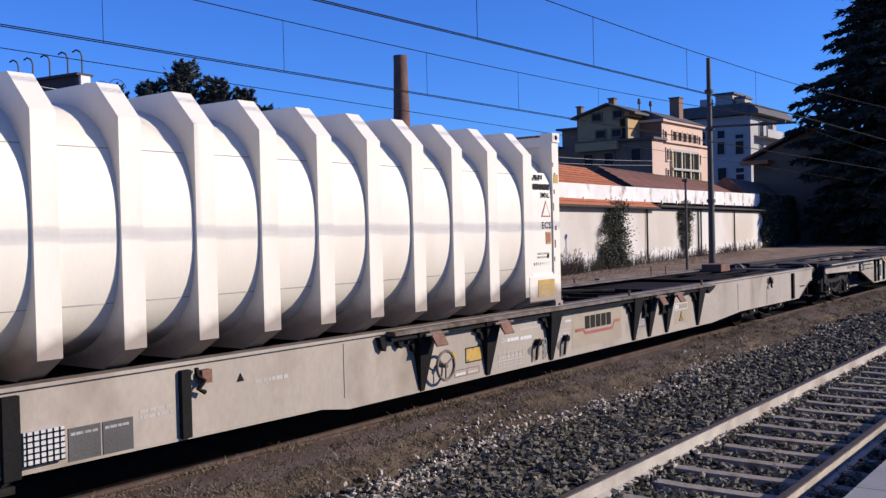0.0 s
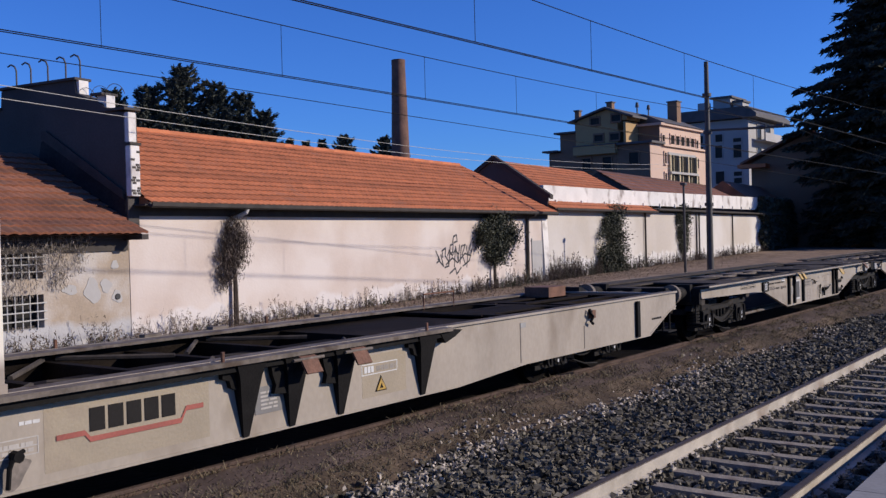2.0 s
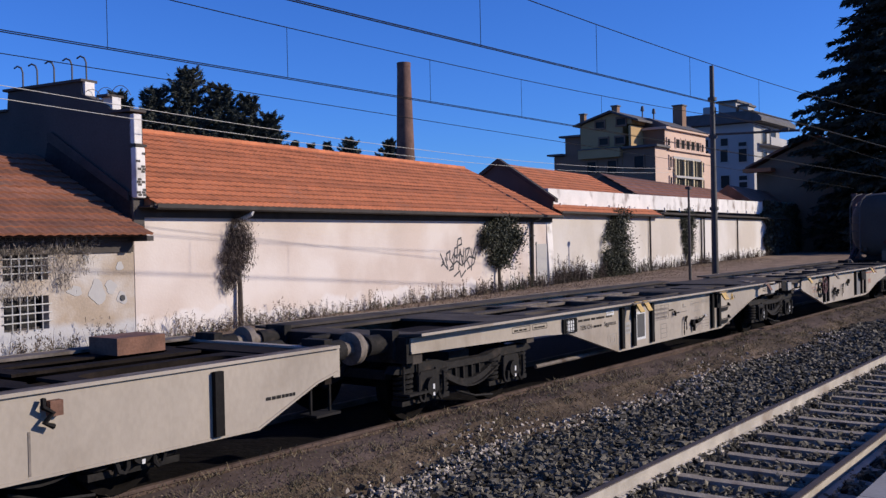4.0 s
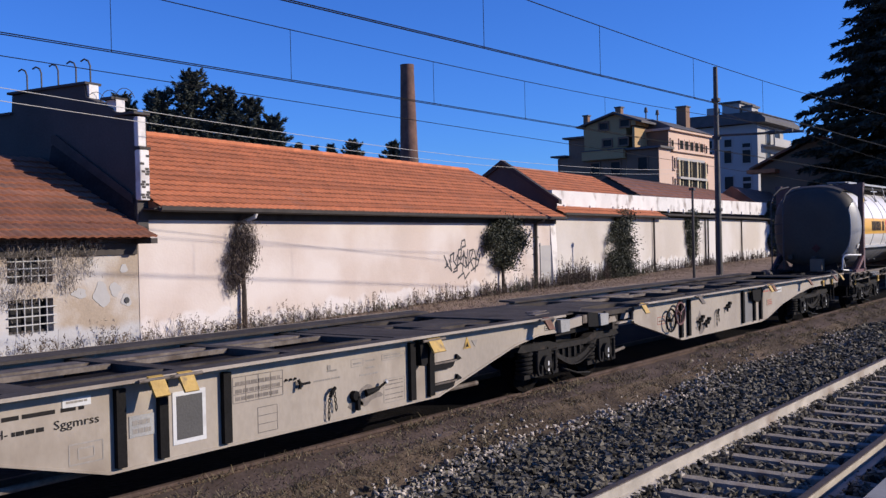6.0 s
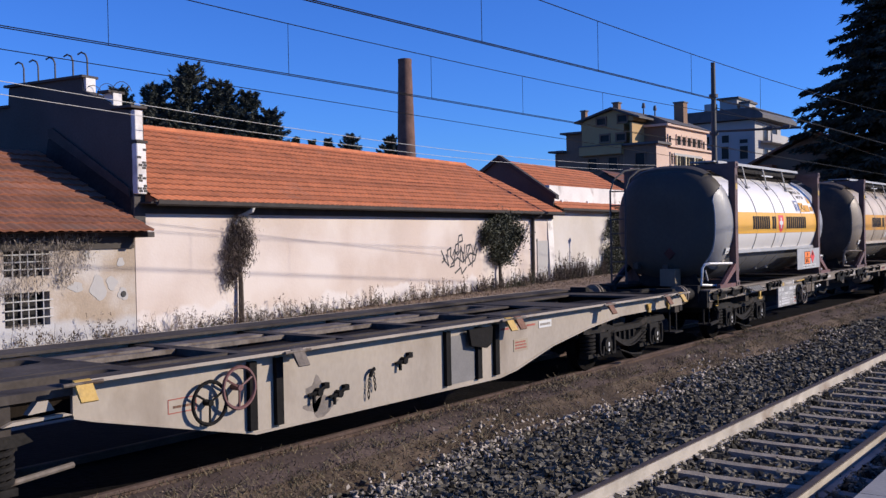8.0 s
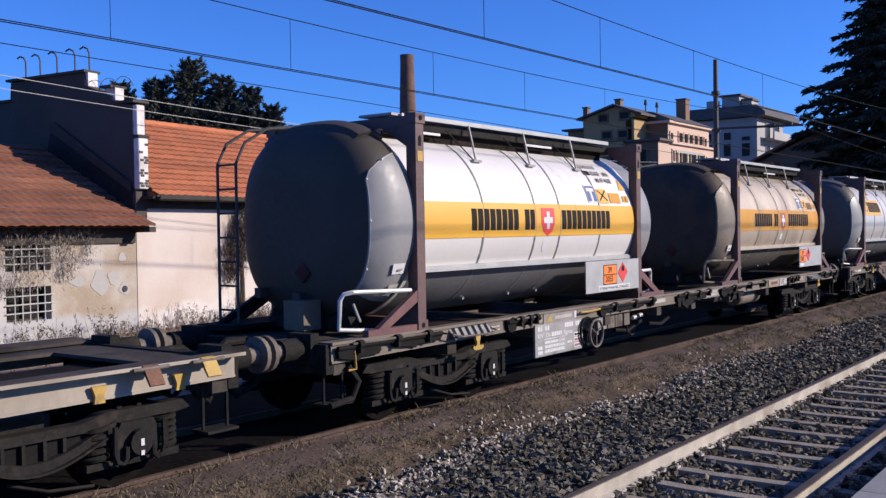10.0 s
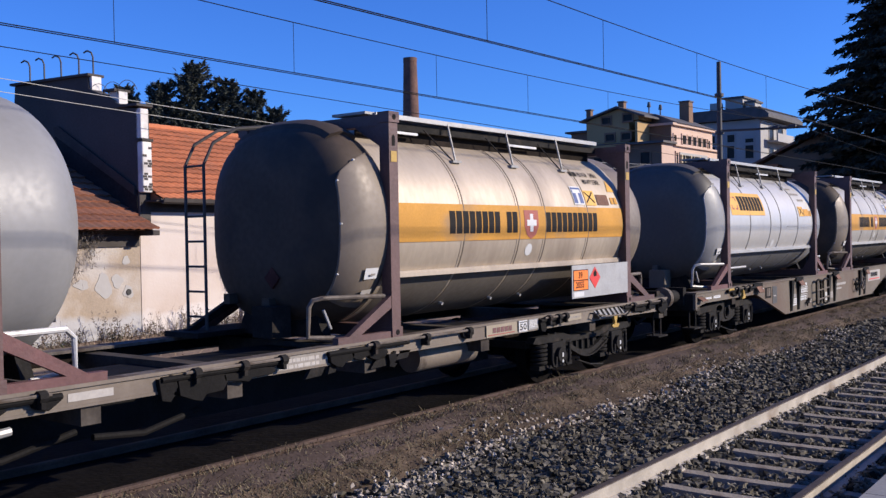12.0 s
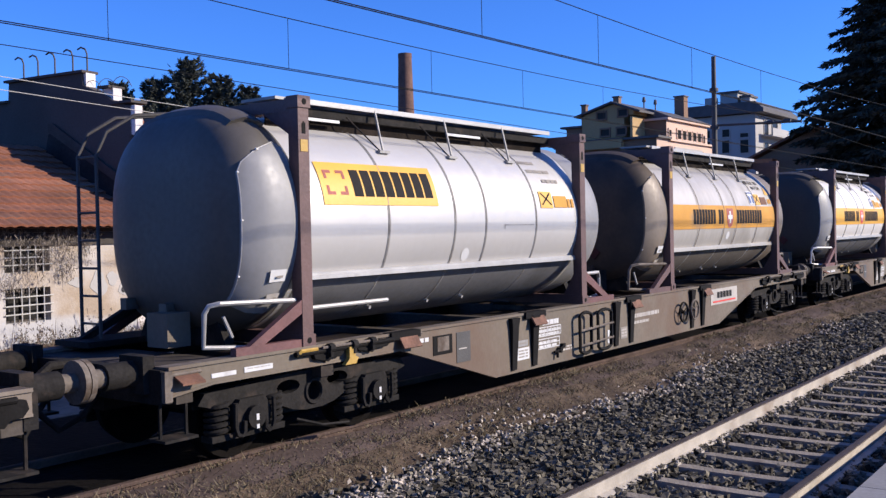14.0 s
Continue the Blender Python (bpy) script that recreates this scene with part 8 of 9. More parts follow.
def build_deep_flat(x0, x1, label):
    """Sixty-foot wagon with deep brown side sills."""
    c = (x0 + x1) / 2
    w = rolling("container_wagon", label, "freight wagon", c)
    d = -c
    o = x0 + d
    f0, f1 = x0 + 3.2, x1 - 3.6
    side_sill(w, [(o, 1.03), (o, 0.8), (o + 0.5, 0.86), (f0 + d, 0.86), (o + 5.1, 0.3), (f1 - 2.1 + d, 0.3), (f1 + d, 0.86), (x1 + d, 0.88), (x1 + d, 1.03)], M_WAGON_BROWN, top=1.03, label="brown dusty deep side sill", over=0.02, dark=True)
    deck(w, o, x1 + d, [o + 0.2 + i * (x1 - x0 - 0.4) / 10 for i in range(11)], top=1.02, plates=[(o, o + 0.9, -1.15, 1.15), (x1 - 0.9 + d, x1 + d, -1.15, 1.15)])
    for x in (x0, x1):
        part("headstock", box(B(), x + d - 0.06, x + d + 0.06, -1.2, 1.2, 0.74, 1.04), M_BOGIE, w)
    part("corner_edge", box(B(), o - 0.05, o + 0.03, SIDE - 0.03, SIDE + 0.02, 0.76, 1.03), M_EDGE, w, "pale worn sill end")
    for x in (x0 + 1.95, x1 - 1.9):
        bogie(w, x + d, True)
    buffers(w, o - 0.06, -1), buffers(w, x1 + d + 0.06, 1)
    for q in (5.53, 6.05, 8.51, 9.04, 11.55, 12.05):
        bracket(w, o + q, 1.02, 0.33, 0.1, 0.055, 0.04)
    for q in (3.28, 6.1, 9.15, 12.2):
        flap(w, o + q, z=0.99, w=0.32)
        part("hinge_block", box(B(), o + q - 0.3, o + q + 0.22, SIDE - 0.05, SIDE + 0.08, 0.985, 1.07), M_BRACKET, w)
    # recesses in the slope of the sill
    rc = part("recess", plate(B(), o + 3.79, o + 4.17, 0.72, 0.95), M_BRACKET, w, "black recess in the sill")
    part("inner_panel", plate(B(), o + 3.87, o + 4.1, 0.76, 0.93, SIDE - 0.006, 0.004), M_EDGE, rc)
    rc = part("recess", plate(B(), o + 4.26, o + 4.55, 0.58, 0.95), M_PANEL_DARK, w, "dark cover plate")
    part("bar", plate(B(), o + 4.3, o + 4.46, 0.74, 0.755, SIDE - 0.006, 0.006), M_PALE_INK, rc)
    part("writing", bars(B(), o + 3.47, o + 3.72, 0.9, 0.97, 1, fill=0.7, breaks=2), M_SIGN_WHITE, w)
    # load tables and labels
    label_plate(w, o + 5.63, o + 5.93, 0.44, 0.6, 3, M_SIGN_WHITE, M_FAINT, breaks=2), label_plate(w, o + 5.66, o + 5.9, 0.62, 0.7, 1, M_PLATE, M_FAINT, breaks=2)
    part("writing", bars(B(), o + 6.3, o + 6.75, 0.85, 0.93, 1, fill=0.85, breaks=6), M_SIGN_WHITE, w)
    outline_box(w, o + 6.16, o + 6.8, 0.7, 0.82, M_SIGN_WHITE, 7, 2), outline_box(w, o + 6.16, o + 6.76, 0.53, 0.66, M_SIGN_WHITE, 2, 2)
    part("writing", bars(B(), o + 6.18, o + 6.78, 0.71, 0.82, 2, fill=0.5, breaks=9), M_SIGN_WHITE, w), part("writing", bars(B(), o + 6.2, o + 6.7, 0.54, 0.65, 2, fill=0.6, breaks=5), M_SIGN_WHITE, w)
    lever(w, o + 6.68, 0.47)
    part("writing", bars(B(), o + 6.85, o + 7.12, 0.44, 0.52, 2, fill=0.6, breaks=2), M_PALE_INK, w)
    label_plate(w, o + 8.24, o + 8.4, 0.4, 0.6, 1, M_SIGN_WHITE, M_PLATE), label_plate(w, o + 8.68, o + 8.92, 0.42, 0.6, 3, M_FAINT, M_PALE_INK, breaks=2)
    part("writing", bars(B(), o + 9.17, o + 10.15, 0.71, 0.78, 1, fill=0.9, breaks=12), M_PALE_INK, w), part("writing", bars(B(), o + 9.17, o + 9.75, 0.61, 0.66, 1, fill=0.9, breaks=8), M_PALE_INK, w)
    lp = part("data_panel", plate(B(), o + 12.5, o + 13.9, 0.66, 0.96), M_PALE_INK, w, "white logo panel")
    part("logo", letter_blocks(B(), o + 12.8, o + 13.6, 0.78, 0.9, 5, SIDE - 0.006), M_LETTER, lp)
    part("logo_stripe", plate(B(), o + 12.6, o + 13.8, 0.7, 0.73, SIDE - 0.006, 0.003), M_SIGN_RED, lp)
    handwheel(w, o + 11.02, 0.66, 0.17, y=SIDE - 0.08), handwheel(w, o + 11.38, 0.68, 0.17, material=M_EDGE)
    # folding ladder: two black hoops and pale rungs
    lad = B()
    for qa, qb in ((7.2, 7.56), (7.76, 8.2)):
        k = (qb - qa) / 2
        tube(lad, [(o + qa + k * (1 - math.cos(a)), SIDE - 0.09, (0.88 if a < 3.2 else 0.42) + 0.07 * math.sin(a)) for a in np.arange(0, 6.3, 0.35)] + [(o + qa, SIDE - 0.09, 0.88)], 0.026, 6)
    ld = part("ladder", lad, M_BRACKET, w, "black folding ladder on the sill")
    for z in (0.49, 0.71):
        part("rung", tube(B(), [(o + 7.2, SIDE - 0.1, z - 0.02), (o + 8.24, SIDE - 0.1, z + 0.02)], 0.018, 6), M_EDGE, ld)
    # gear over the western bogie
    part("yellow_handle", tube(B(), [(o + 1.52, SIDE - 0.05, 0.99), (o + 1.56, SIDE - 0.06, 1.03), (o + 1.79, SIDE - 0.06, 1.03)], 0.02, 6), M_YELLOW, w)
    part("yellow_eye", prism(B(), [(o + 2.17, 0.82), (o + 2.34, 0.82), (o + 2.38, 0.88), (o + 2.33, 0.9), (o + 2.33, 1.0), (o + 2.24, 1.0), (o + 2.24, 0.88)], "y", SIDE - 0.09, SIDE - 0.04), M_YELLOW, w, "yellow lifting eye")
    lock_gear(w, o + 1.5, o + 3.0, (o + 1.85, o + 2.7), [(o + 1.75, o + 2.2, 0.88, 1.01), (o + 2.4, o + 2.95, 0.9, 1.04)])
    lock_gear(w, x1 - 3.3 + d, x1 - 0.4 + d, (x1 - 3.1 + d, x1 - 1.2 + d), [(x1 - 3.3 + d, x1 - 2.7 + d, 0.86, 1.03), (x1 - 2.4 + d, x1 - 1.4 + d, 0.89, 1.0), (x1 - 0.9 + d, x1 - 0.3 + d, 0.86, 1.02)])
    fl = part("spigot_flap", prism(B(), [(SIDE - 0.12, 0.92), (SIDE + 0.02, 0.99), (SIDE + 0.02, 0.97), (SIDE - 0.12, 0.9)], "x", o + 0.07, o + 0.32), M_RUST, w, "rusty folded spigot flap")
    part("hinge", tube(B(), [(o + 0.04, SIDE, 0.99), (o + 0.36, SIDE, 0.99)], 0.017, 8), M_EDGE, fl)
    label_plate(w, o + 0.48, o + 0.77, 0.905, 0.945, 1, M_SIGN_WHITE, M_FAINT), label_plate(w, o + 0.87, o + 1.23, 0.905, 0.955, 1, M_SIGN_WHITE, M_FAINT)


# ---- containers ----
def on_skin(bm, r, zc, lift=0.004, cuts=10):
    """Bend a flat sheet in the x-z plane (z measured from the axis along the skin) onto a cylinder's near flank."""
    zs = [v.co.z for v in bm.verts]
    for i in range(1, cuts):
        z = min(zs) + (max(zs) - min(zs)) * i / cuts
        bmesh.ops.bisect_plane(bm, geom=bm.verts[:] + bm.edges[:] + bm.faces[:], plane_co=(0, 0, z), plane_no=(0, 0, 1))
    for v in bm.verts:
        a = v.co.z / r
        rr = r + lift
        v.co = Vector((v.co.x, -rr * math.cos(a), zc + rr * math.sin(a)))
    return bm


def sheet(bm, x0, x1, s0, s1):
    v = [bm.verts.new(p) for p in ((x0, 0, s0), (x1, 0, s0), (x1, 0, s1), (x0, 0, s1))]
    bm.faces.new(v)
    return bm


def disc(bm, x, s, r):
    bm.faces.new([bm.verts.new((x + r * math.cos(a), 0, s + r * math.sin(a))) for a in np.arange(0, 6.28, 0.35)])
    return bm


def bars_sheet(bm, x0, x1, s0, s1, rows, breaks=4):
    h = (s1 - s0) / rows
    for r in range(rows):
        x = x0
        while x < x1 - 0.02:
            w = min(rng.uniform(0.5, 1.6) * (x1 - x0) / breaks, x1 - x)
            sheet(bm, x, x + 0.85 * w, s0 + h * r, s0 + h * (r + 0.6))
            x += w
    return bm


def tank_container(x, skin, dome, label, livery, zc=2.32, r=1.17, half=2.9, board=None, frame_mat=None, group="tank containers"):
    """A tank in two end frames, with a walkway on top and a rail along its flank. livery: 'stripe', 'panel' or 'faded'."""
    t = rolling("tank_container", label, "tank container", x, group)
    fm = frame_mat or M_FRAME
    end = 3.95
    mark = 0.06      # markings and seams sit a little east of the frames' middle
    part("shell", lathe(B(), [(-half - 0.03, r - 0.06), (-half, r), (half, r), (half + 0.03, r - 0.06)], 0, zc, 72), skin, t, "smooth insulated tank jacket")
    cap = [(half - 0.02, r - 0.012), (end - 0.62, r - 0.015)]
    for k in range(1, 19):
        a = math.pi / 2 * k / 18
        cap.append((end - 0.62 + 0.62 * math.sin(a) ** 0.8, (r - 0.015) * max(0.0, math.cos(a)) ** 0.62 if k < 18 else 0.0))
    # the eastern end faces the sun and gets a paler colour for it
    part("tank_end", lathe(B(), cap, 0, zc, 64), M_FAIRING_DUSTY if dome is M_SHADED_DOME_DUSTY else M_FAIRING, t, "rounded grey tank end")

    # western end: an insulated box with a blunt face and rounded shoulders
    blunt, deep = 3.745, 0.55

    def shoulder(xx):
        """How far the blunt end has drawn in at a distance from the middle."""
        q = min(1.0, max(0.0, (xx - blunt + deep) / deep)) ** (1 / 0.8)
        return math.sqrt(max(0.0, 1 - q * q)) ** 0.5

    def around(xx, a, lift=0.0, f=None):
        """A point on the blunt end: rounded-square section, drawn in towards the face."""
        n = 2.0 + 0.7 * min(1.0, max(0.0, (xx - half) / 0.3))
        q = (abs(math.cos(a)) ** n + abs(math.sin(a)) ** n) ** (-1 / n) * (r - 0.005) * (shoulder(xx) if f is None else f) + lift
        return (-xx, -q * math.cos(a), zc + 0.012 + q * math.sin(a))
    we = B()
    xs = [half - 0.02, half + 0.1, half + 0.2, blunt - deep] + [blunt - deep + deep * math.sin(math.pi / 2 * k / 16) ** 0.8 for k in range(1, 16)]
    rows = [[we.verts.new(around(xx, 2 * math.pi * k / 72)) for k in range(72)] for xx in xs]
    rows.append([we.verts.new(around(blunt - 0.001, 2 * math.pi * k / 72, 0, 0.18)) for k in range(72)])
    for p, q in zip(rows, rows[1:]):
        for k in range(72):
            we.faces.new((p[k], p[(k + 1) % 72], q[(k + 1) % 72], q[k]))
    we.faces.new(rows[0]), we.faces.new(rows[-1])
    # this dark colour holds grime and the shade of the west-facing end
    wend = part("tank_end", we, dome, t, "blunt tank end with rounded shoulders, grime and shade in its dark colour")
    # cover plate over the top of that end
    cv = B()
    rows = []
    for k in range(13):
        a = radians(52 + 76 * k / 12)
        rows.append([cv.verts.new(around(xx, a, li)) for xx, li in ((half + 0.12, 0.0), (half + 0.12, 0.05), (half + 0.4, 0.055), (half + 0.55, 0.04), (half + 0.6, -0.01))])
    for p, q in zip(rows, rows[1:]):
        for i in range(5):
            j = (i + 1) % 5
            cv.faces.new((p[i], p[j], q[j], q[i]))
    cv.faces.new(rows[0]), cv.faces.new(rows[-1][::-1])
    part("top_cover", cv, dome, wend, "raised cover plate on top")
    for y, z, w in ((0.6, 1.5, 0.05), (-0.05, 1.46, 0.06)):
        part("lug", box(B(), -blunt - 0.03, -blunt + 0.3, y - w, y + w, z - 0.06, z + 0.06), dome, wend)
    if livery == "stripe":
        part("warning_triangle", prism(B(), [(-0.72, 2.7), (-0.46, 2.7), (-0.59, 2.93)], "x", -blunt + 0.045, -blunt + 0.12), M_BAND_DUSTY, wend, "grimy yellow warning triangle")
    if livery != "panel":
        part("placard", prism(B(), [(-0.25, 1.75), (-0.13, 1.87), (-0.01, 1.75), (-0.13, 1.63)], "x", -blunt - 0.004, -blunt + 0.05), M_GRIMY_RED, wend, "grimy red placard on the tank end")
    # seams round the jacket
    for q in (mark - 1.585, mark - 0.32, mark + 0.355, mark + 1.59):
        part("seam", lathe(B(), [(q - 0.022, r), (q - 0.02, r + 0.006), (q + 0.02, r + 0.006), (q + 0.022, r)], 0, zc, 64), M_PLATE if livery != "faded" else skin, t)
        if livery == "faded":
            part("seam_gap", lathe(B(), [(q + 0.022, r), (q + 0.023, r + 0.0108), (q + 0.04, r + 0.0108), (q + 0.041, r)], 0, zc, 64), M_WAGON_BROWN, t, "dark brown line along the seam")
        else:
            part("seam_gap", lathe(B(), [(q - 0.006, r), (q - 0.0055, r + 0.0105), (q + 0.0055, r + 0.0105), (q + 0.006, r)], 0, zc, 64), M_FAINT, t, "thin dark seam")
    # end frames
    for s in (-1, 1):
        f = B()
        x0 = s * half
        for y in (-1, 1):
            prism(f, [(x0 - 0.075, 1.06), (x0 + 0.075, 1.06), (x0 + 0.075, 3.56), (x0 - 0.075, 3.56)], "y", y * 1.22 - 0.0 if y < 0 else 1.08, -1.08 if y < 0 else 1.22)
            prism(f, [(y * 1.1, 3.3), (y * 1.1, 3.545), (y * 0.62, 3.545), (y * 0.62, 3.48), (y * 1.07, 3.2)], "x", x0 - 0.06, x0 + 0.06)
            prism(f, [(y * 1.1, 1.5), (y * 1.1, 1.1), (y * 0.6, 1.1), (y * 0.9, 1.2), (y * 1.07, 1.5)], "x", x0 - 0.06, x0 + 0.06)
        box(f, x0 - 0.065, x0 + 0.065, -1.1, 1.1, 3.43, 3.555)
        box(f, x0 - 0.07, x0 + 0.07, -1.1, 1.1, 1.065, 1.2)
        fr = part("end_frame", f, fm, t, "dark maroon end frame")
        for y in (-1, 1):
            part("foot_brace", prism(B(), [(x0 + s * 0.03, 1.56), (x0 + s * 0.03, 1.42), (x0 + s * 0.75, 1.06), (x0 + s * 0.92, 1.06)], "y", y * 1.18 - 0.035, y * 1.18 + 0.035), frame_mat or M_MAROON, t, "slanting maroon brace")
            part("foot_rail", box(B(), min(x0, x0 + s * 0.95), max(x0, x0 + s * 0.95), y * 1.18 - 0.04, y * 1.18 + 0.04, 1.06, 1.14), frame_mat or M_MAROON, t)
            for z in (1.06, 3.46):
                cc = box(B(), x0 - 0.09, x0 + 0.09, min(y * 1.235, y * 1.07), max(y * 1.235, y * 1.07), z, z + 0.12)
                c = part("corner_casting", cc, fm, fr)
                part("aperture", tube(B(), [(x0, y * 1.2, z + 0.06), (x0, y * 1.238, z + 0.06)], 0.032, 10), M_BRACKET, c)
        part("slot", prism(B(), [(x0 - 0.025, 3.2), (x0 + 0.025, 3.2), (x0 + 0.025, 3.3), (x0, 3.325), (x0 - 0.025, 3.3)], "y", -1.224, -1.219), M_BRACKET, fr, "dark lifting slot")
        part("yellow_tag", box(B(), x0 - 0.05, x0 + 0.05, -1.226, -1.22, 3.02, 3.14), M_YELLOW, fr)
        gr = [(x0 + s * 0.1, -1.14, 1.53), (x0 + s * 0.95, -1.0, 1.55), (x0 + s * 1.02, -0.93, 1.53), (x0 + s * 1.05, -0.9, 1.46), (x0 + s * 1.05, -0.88, 1.14), (x0 + s * 0.6, -1.02, 1.1)] if s < 0 else [(x0 + 0.1, -1.12, 1.5), (x0 + 0.66, -1.1, 1.5), (x0 + 0.76, -1.06, 1.42), (x0 + 0.76, -1.06, 1.16), (x0 + 0.35, -1.1, 1.12)]
        part("guard_rail", tube(B(), gr, 0.026, 8), M_RAILING if livery == "stripe" else M_ALU if livery == "panel" else M_EDGE, t, "bent tubular guard rail")
        part("saddle", prism(B(), [(-0.7, 1.08), (0.7, 1.08), (0.55, 1.4), (-0.55, 1.4)], "x", x0 + s * 0.5, x0 + s * 0.62), M_BOGIE, t)
    part("valve_box", box(B(), -end + 0.02, -end + 0.3, -0.32, 0.0, 1.1, 1.44), M_WAGON_BROWN if livery != "faded" else M_BOGIE, t, "dull brown outlet valve box")
    # end ladder and hand rails on the far flank
    lad = B()
    for y in (0.72, 1.05):
        tube(lad, [(-end - 0.02, y, 1.15), (-end - 0.02, y, 3.05), (-end + 0.08, y - 0.05, 3.3), (-end + 0.35, y - 0.15, 3.48), (-half - 0.1, y - 0.2, 3.55)], 0.02, 6)
    for i in range(7):
        z = 1.3 + 0.29 * i
        tube(lad, [(-end - 0.02, 0.72, z), (-end - 0.02, 1.05, z)], 0.014, 6)
    part("ladder", lad, M_STEEL_POLE, t, "tubular end ladder")
    part("pale_strap", tube(B(), [(-3.68, -0.85, 1.41), (-3.58, -0.86, 1.2)], 0.018, 6), M_ALU, t)
    part("ladder_foot", prism(B(), [(0.6, 1.08), (1.2, 1.08), (1.2, 1.14), (0.6, 1.14)], "x", -end - 0.25, -half), M_BOGIE, t)
    part("foot_brace", prism(B(), [(-end - 0.25, 1.08), (-end - 0.1, 1.08), (-half - 0.2, 1.5), (-half - 0.2, 1.62)], "y", 0.95, 1.02), M_BOGIE, t)
    # walkway
    wk = part("walkway", box(B(), -half + 0.1, half - 0.1, -0.72, -0.2, 3.61, 3.64), M_PLATE, t, "grating walkway along the top")
    part("kick_plate", box(B(), -half + 0.25, half - 0.15, -0.76, -0.735, 3.585, 3.64), M_ALU, wk, "bright aluminium edge strip")
    part("top_rail", box(B(), -half, half, -0.68, -0.6, 3.47, 3.56), M_BOGIE, t)
    part("top_rail", box(B(), -half, half, 0.6, 0.68, 3.47, 3.56), fm, t)
    part("gutter_plate", box(B(), -half + 0.1, half - 0.1, -0.57, -0.55, zc + 1.02, 3.58), M_DECK, t, "dark spill gutter under the walkway")
    for a, b in ((-half + 0.12, -1.8), (0.25, 1.0)):
        part("cable_tray", box(B(), a, b, -0.7, -0.675, 3.425, 3.455), M_RAILING, t, "short white duct")
    for q in (-1.25, 0.1, 1.45):
        ya, za = -0.87, zc + math.sqrt((r + 0.01) ** 2 - 0.87 ** 2)
        st = tube(B(), [(q, -0.75, 3.61), (q, ya, za)], 0.015, 6)
        box(st, q - 0.1, q + 0.08, ya - 0.04, ya + 0.04, za - 0.012, za + 0.02)
        sr = part("strut", st, M_PLATE, wk, "slim grey strut")
        part("stay", tube(B(), [(q - 0.45, -0.715, 3.5), (q - 0.05, ya, za + 0.01)], 0.009, 5), M_BOGIE, sr)
    for q in (-1.9, 0.2, 1.7):
        part("manhole", tube(B(), [(q, 0.1, zc + r - 0.02), (q, 0.1, zc + r + 0.12)], 0.25, 18), M_PLATE, t)
    # flank rail
    rail_z = 1.76
    ry = math.sqrt(r * r - (rail_z - zc) ** 2)
    part("flank_rail", box(B(), -half + 0.076, half - 0.076, -1.1, -ry + 0.06, rail_z - 0.012, rail_z + 0.03), M_ALU if livery != "faded" else skin, t, "flat rail along the tank's flank")
    part("rail_lip", box(B(), -half + 0.076, half - 0.076, -1.115, -1.1, rail_z - 0.04, rail_z + 0.008), M_ALU if livery != "faded" else skin, t)
    for q in (-1.35, -0.25, 0.5):
        a = radians(-57)
        p = Vector((q, -r * math.cos(a), zc + r * math.sin(a)))
        part("drain_clip", tube(B(), [p, p + Vector((0, -0.06, -0.02))], 0.022, 6), M_ALU, t)
    if livery == "panel":
        part("lower_pipe", tube(B(), [(-half + 0.1, -1.0, 1.42), (-1.4, -1.0, 1.42)], 0.025, 8), M_ALU, t)

    # overlay darker than the shell: the tank's underside shade as a colour
    low = part("lower_jacket", on_skin(sheet(B(), -half + 0.07, half - 0.07, -r * 1.5, -r * radians(28.8)), r, zc, 0.003, 16), M_LOWER_SHADE if livery != "faded" else M_LOWER_SHADE_DUSTY, t, "darker overlay under the flank rail, underside shade put into its colour")

    def skin_part(name, bm, material, parent, label="", lift=0.004):
        for v in bm.verts:
            v.co.x += mark
        return part(name, on_skin(bm, r, zc, lift), material, parent, label)

    def letter_row(a, b, s0, s1, n, parent, gap_at=()):
        """A brand name reduced to plain blocks, one for each letter."""
        wd = (b - a) / n
        for i in range(n):
            if i not in gap_at:
                skin_part("letter_block", sheet(B(), a + wd * (i + 0.09), a + wd * (i + 0.91), s0, s1), M_LETTER, parent, "", 0.012)
    if livery in ("stripe", "faded"):
        band = skin_part("stripe", sheet(B(), -half + 0.075 - mark, half - 0.075 - mark, -0.2, 0.25), M_BAND if livery == "stripe" else M_BAND_DUSTY, t, "orange-yellow stripe round the jacket", 0.0085)
        letter_row(-1.88, -0.34, -0.11, 0.165, 11, band, (8,)), letter_row(0.38, 1.9, -0.11, 0.165, 10, band)
        sh = B()
        v = [sh.verts.new((a, 0, b)) for a, b in ((-0.18, 0.19), (0.18, 0.19), (0.18, -0.03), (0.12, -0.14), (0.0, -0.2), (-0.12, -0.14), (-0.18, -0.03))]
        sh.faces.new(v)
        em = skin_part("emblem", sh, M_SIGN_RED if livery == "stripe" else M_SALMON, band, "red shield with a white cross", 0.012)
        cr = B()
        cr.faces.new([cr.verts.new((a, 0, b)) for a, b in ((-0.04, -0.1), (0.04, -0.1), (0.04, -0.02), (0.12, -0.02), (0.12, 0.06), (0.04, 0.06), (0.04, 0.14), (-0.04, 0.14), (-0.04, 0.06), (-0.12, 0.06), (-0.12, -0.02), (-0.04, -0.02))])
        skin_part("cross", cr, M_SIGN_WHITE, em, "", 0.015)
        skin_part("round_label", disc(B(), 0.0, -0.35, 0.085), M_SIGN_WHITE, t, "small white label")
    else:
        pn = skin_part("logo_panel", sheet(B(), -2.62, -0.65, 0.17, 0.66), M_BAND, t, "orange-yellow logo panel", 0.0085)
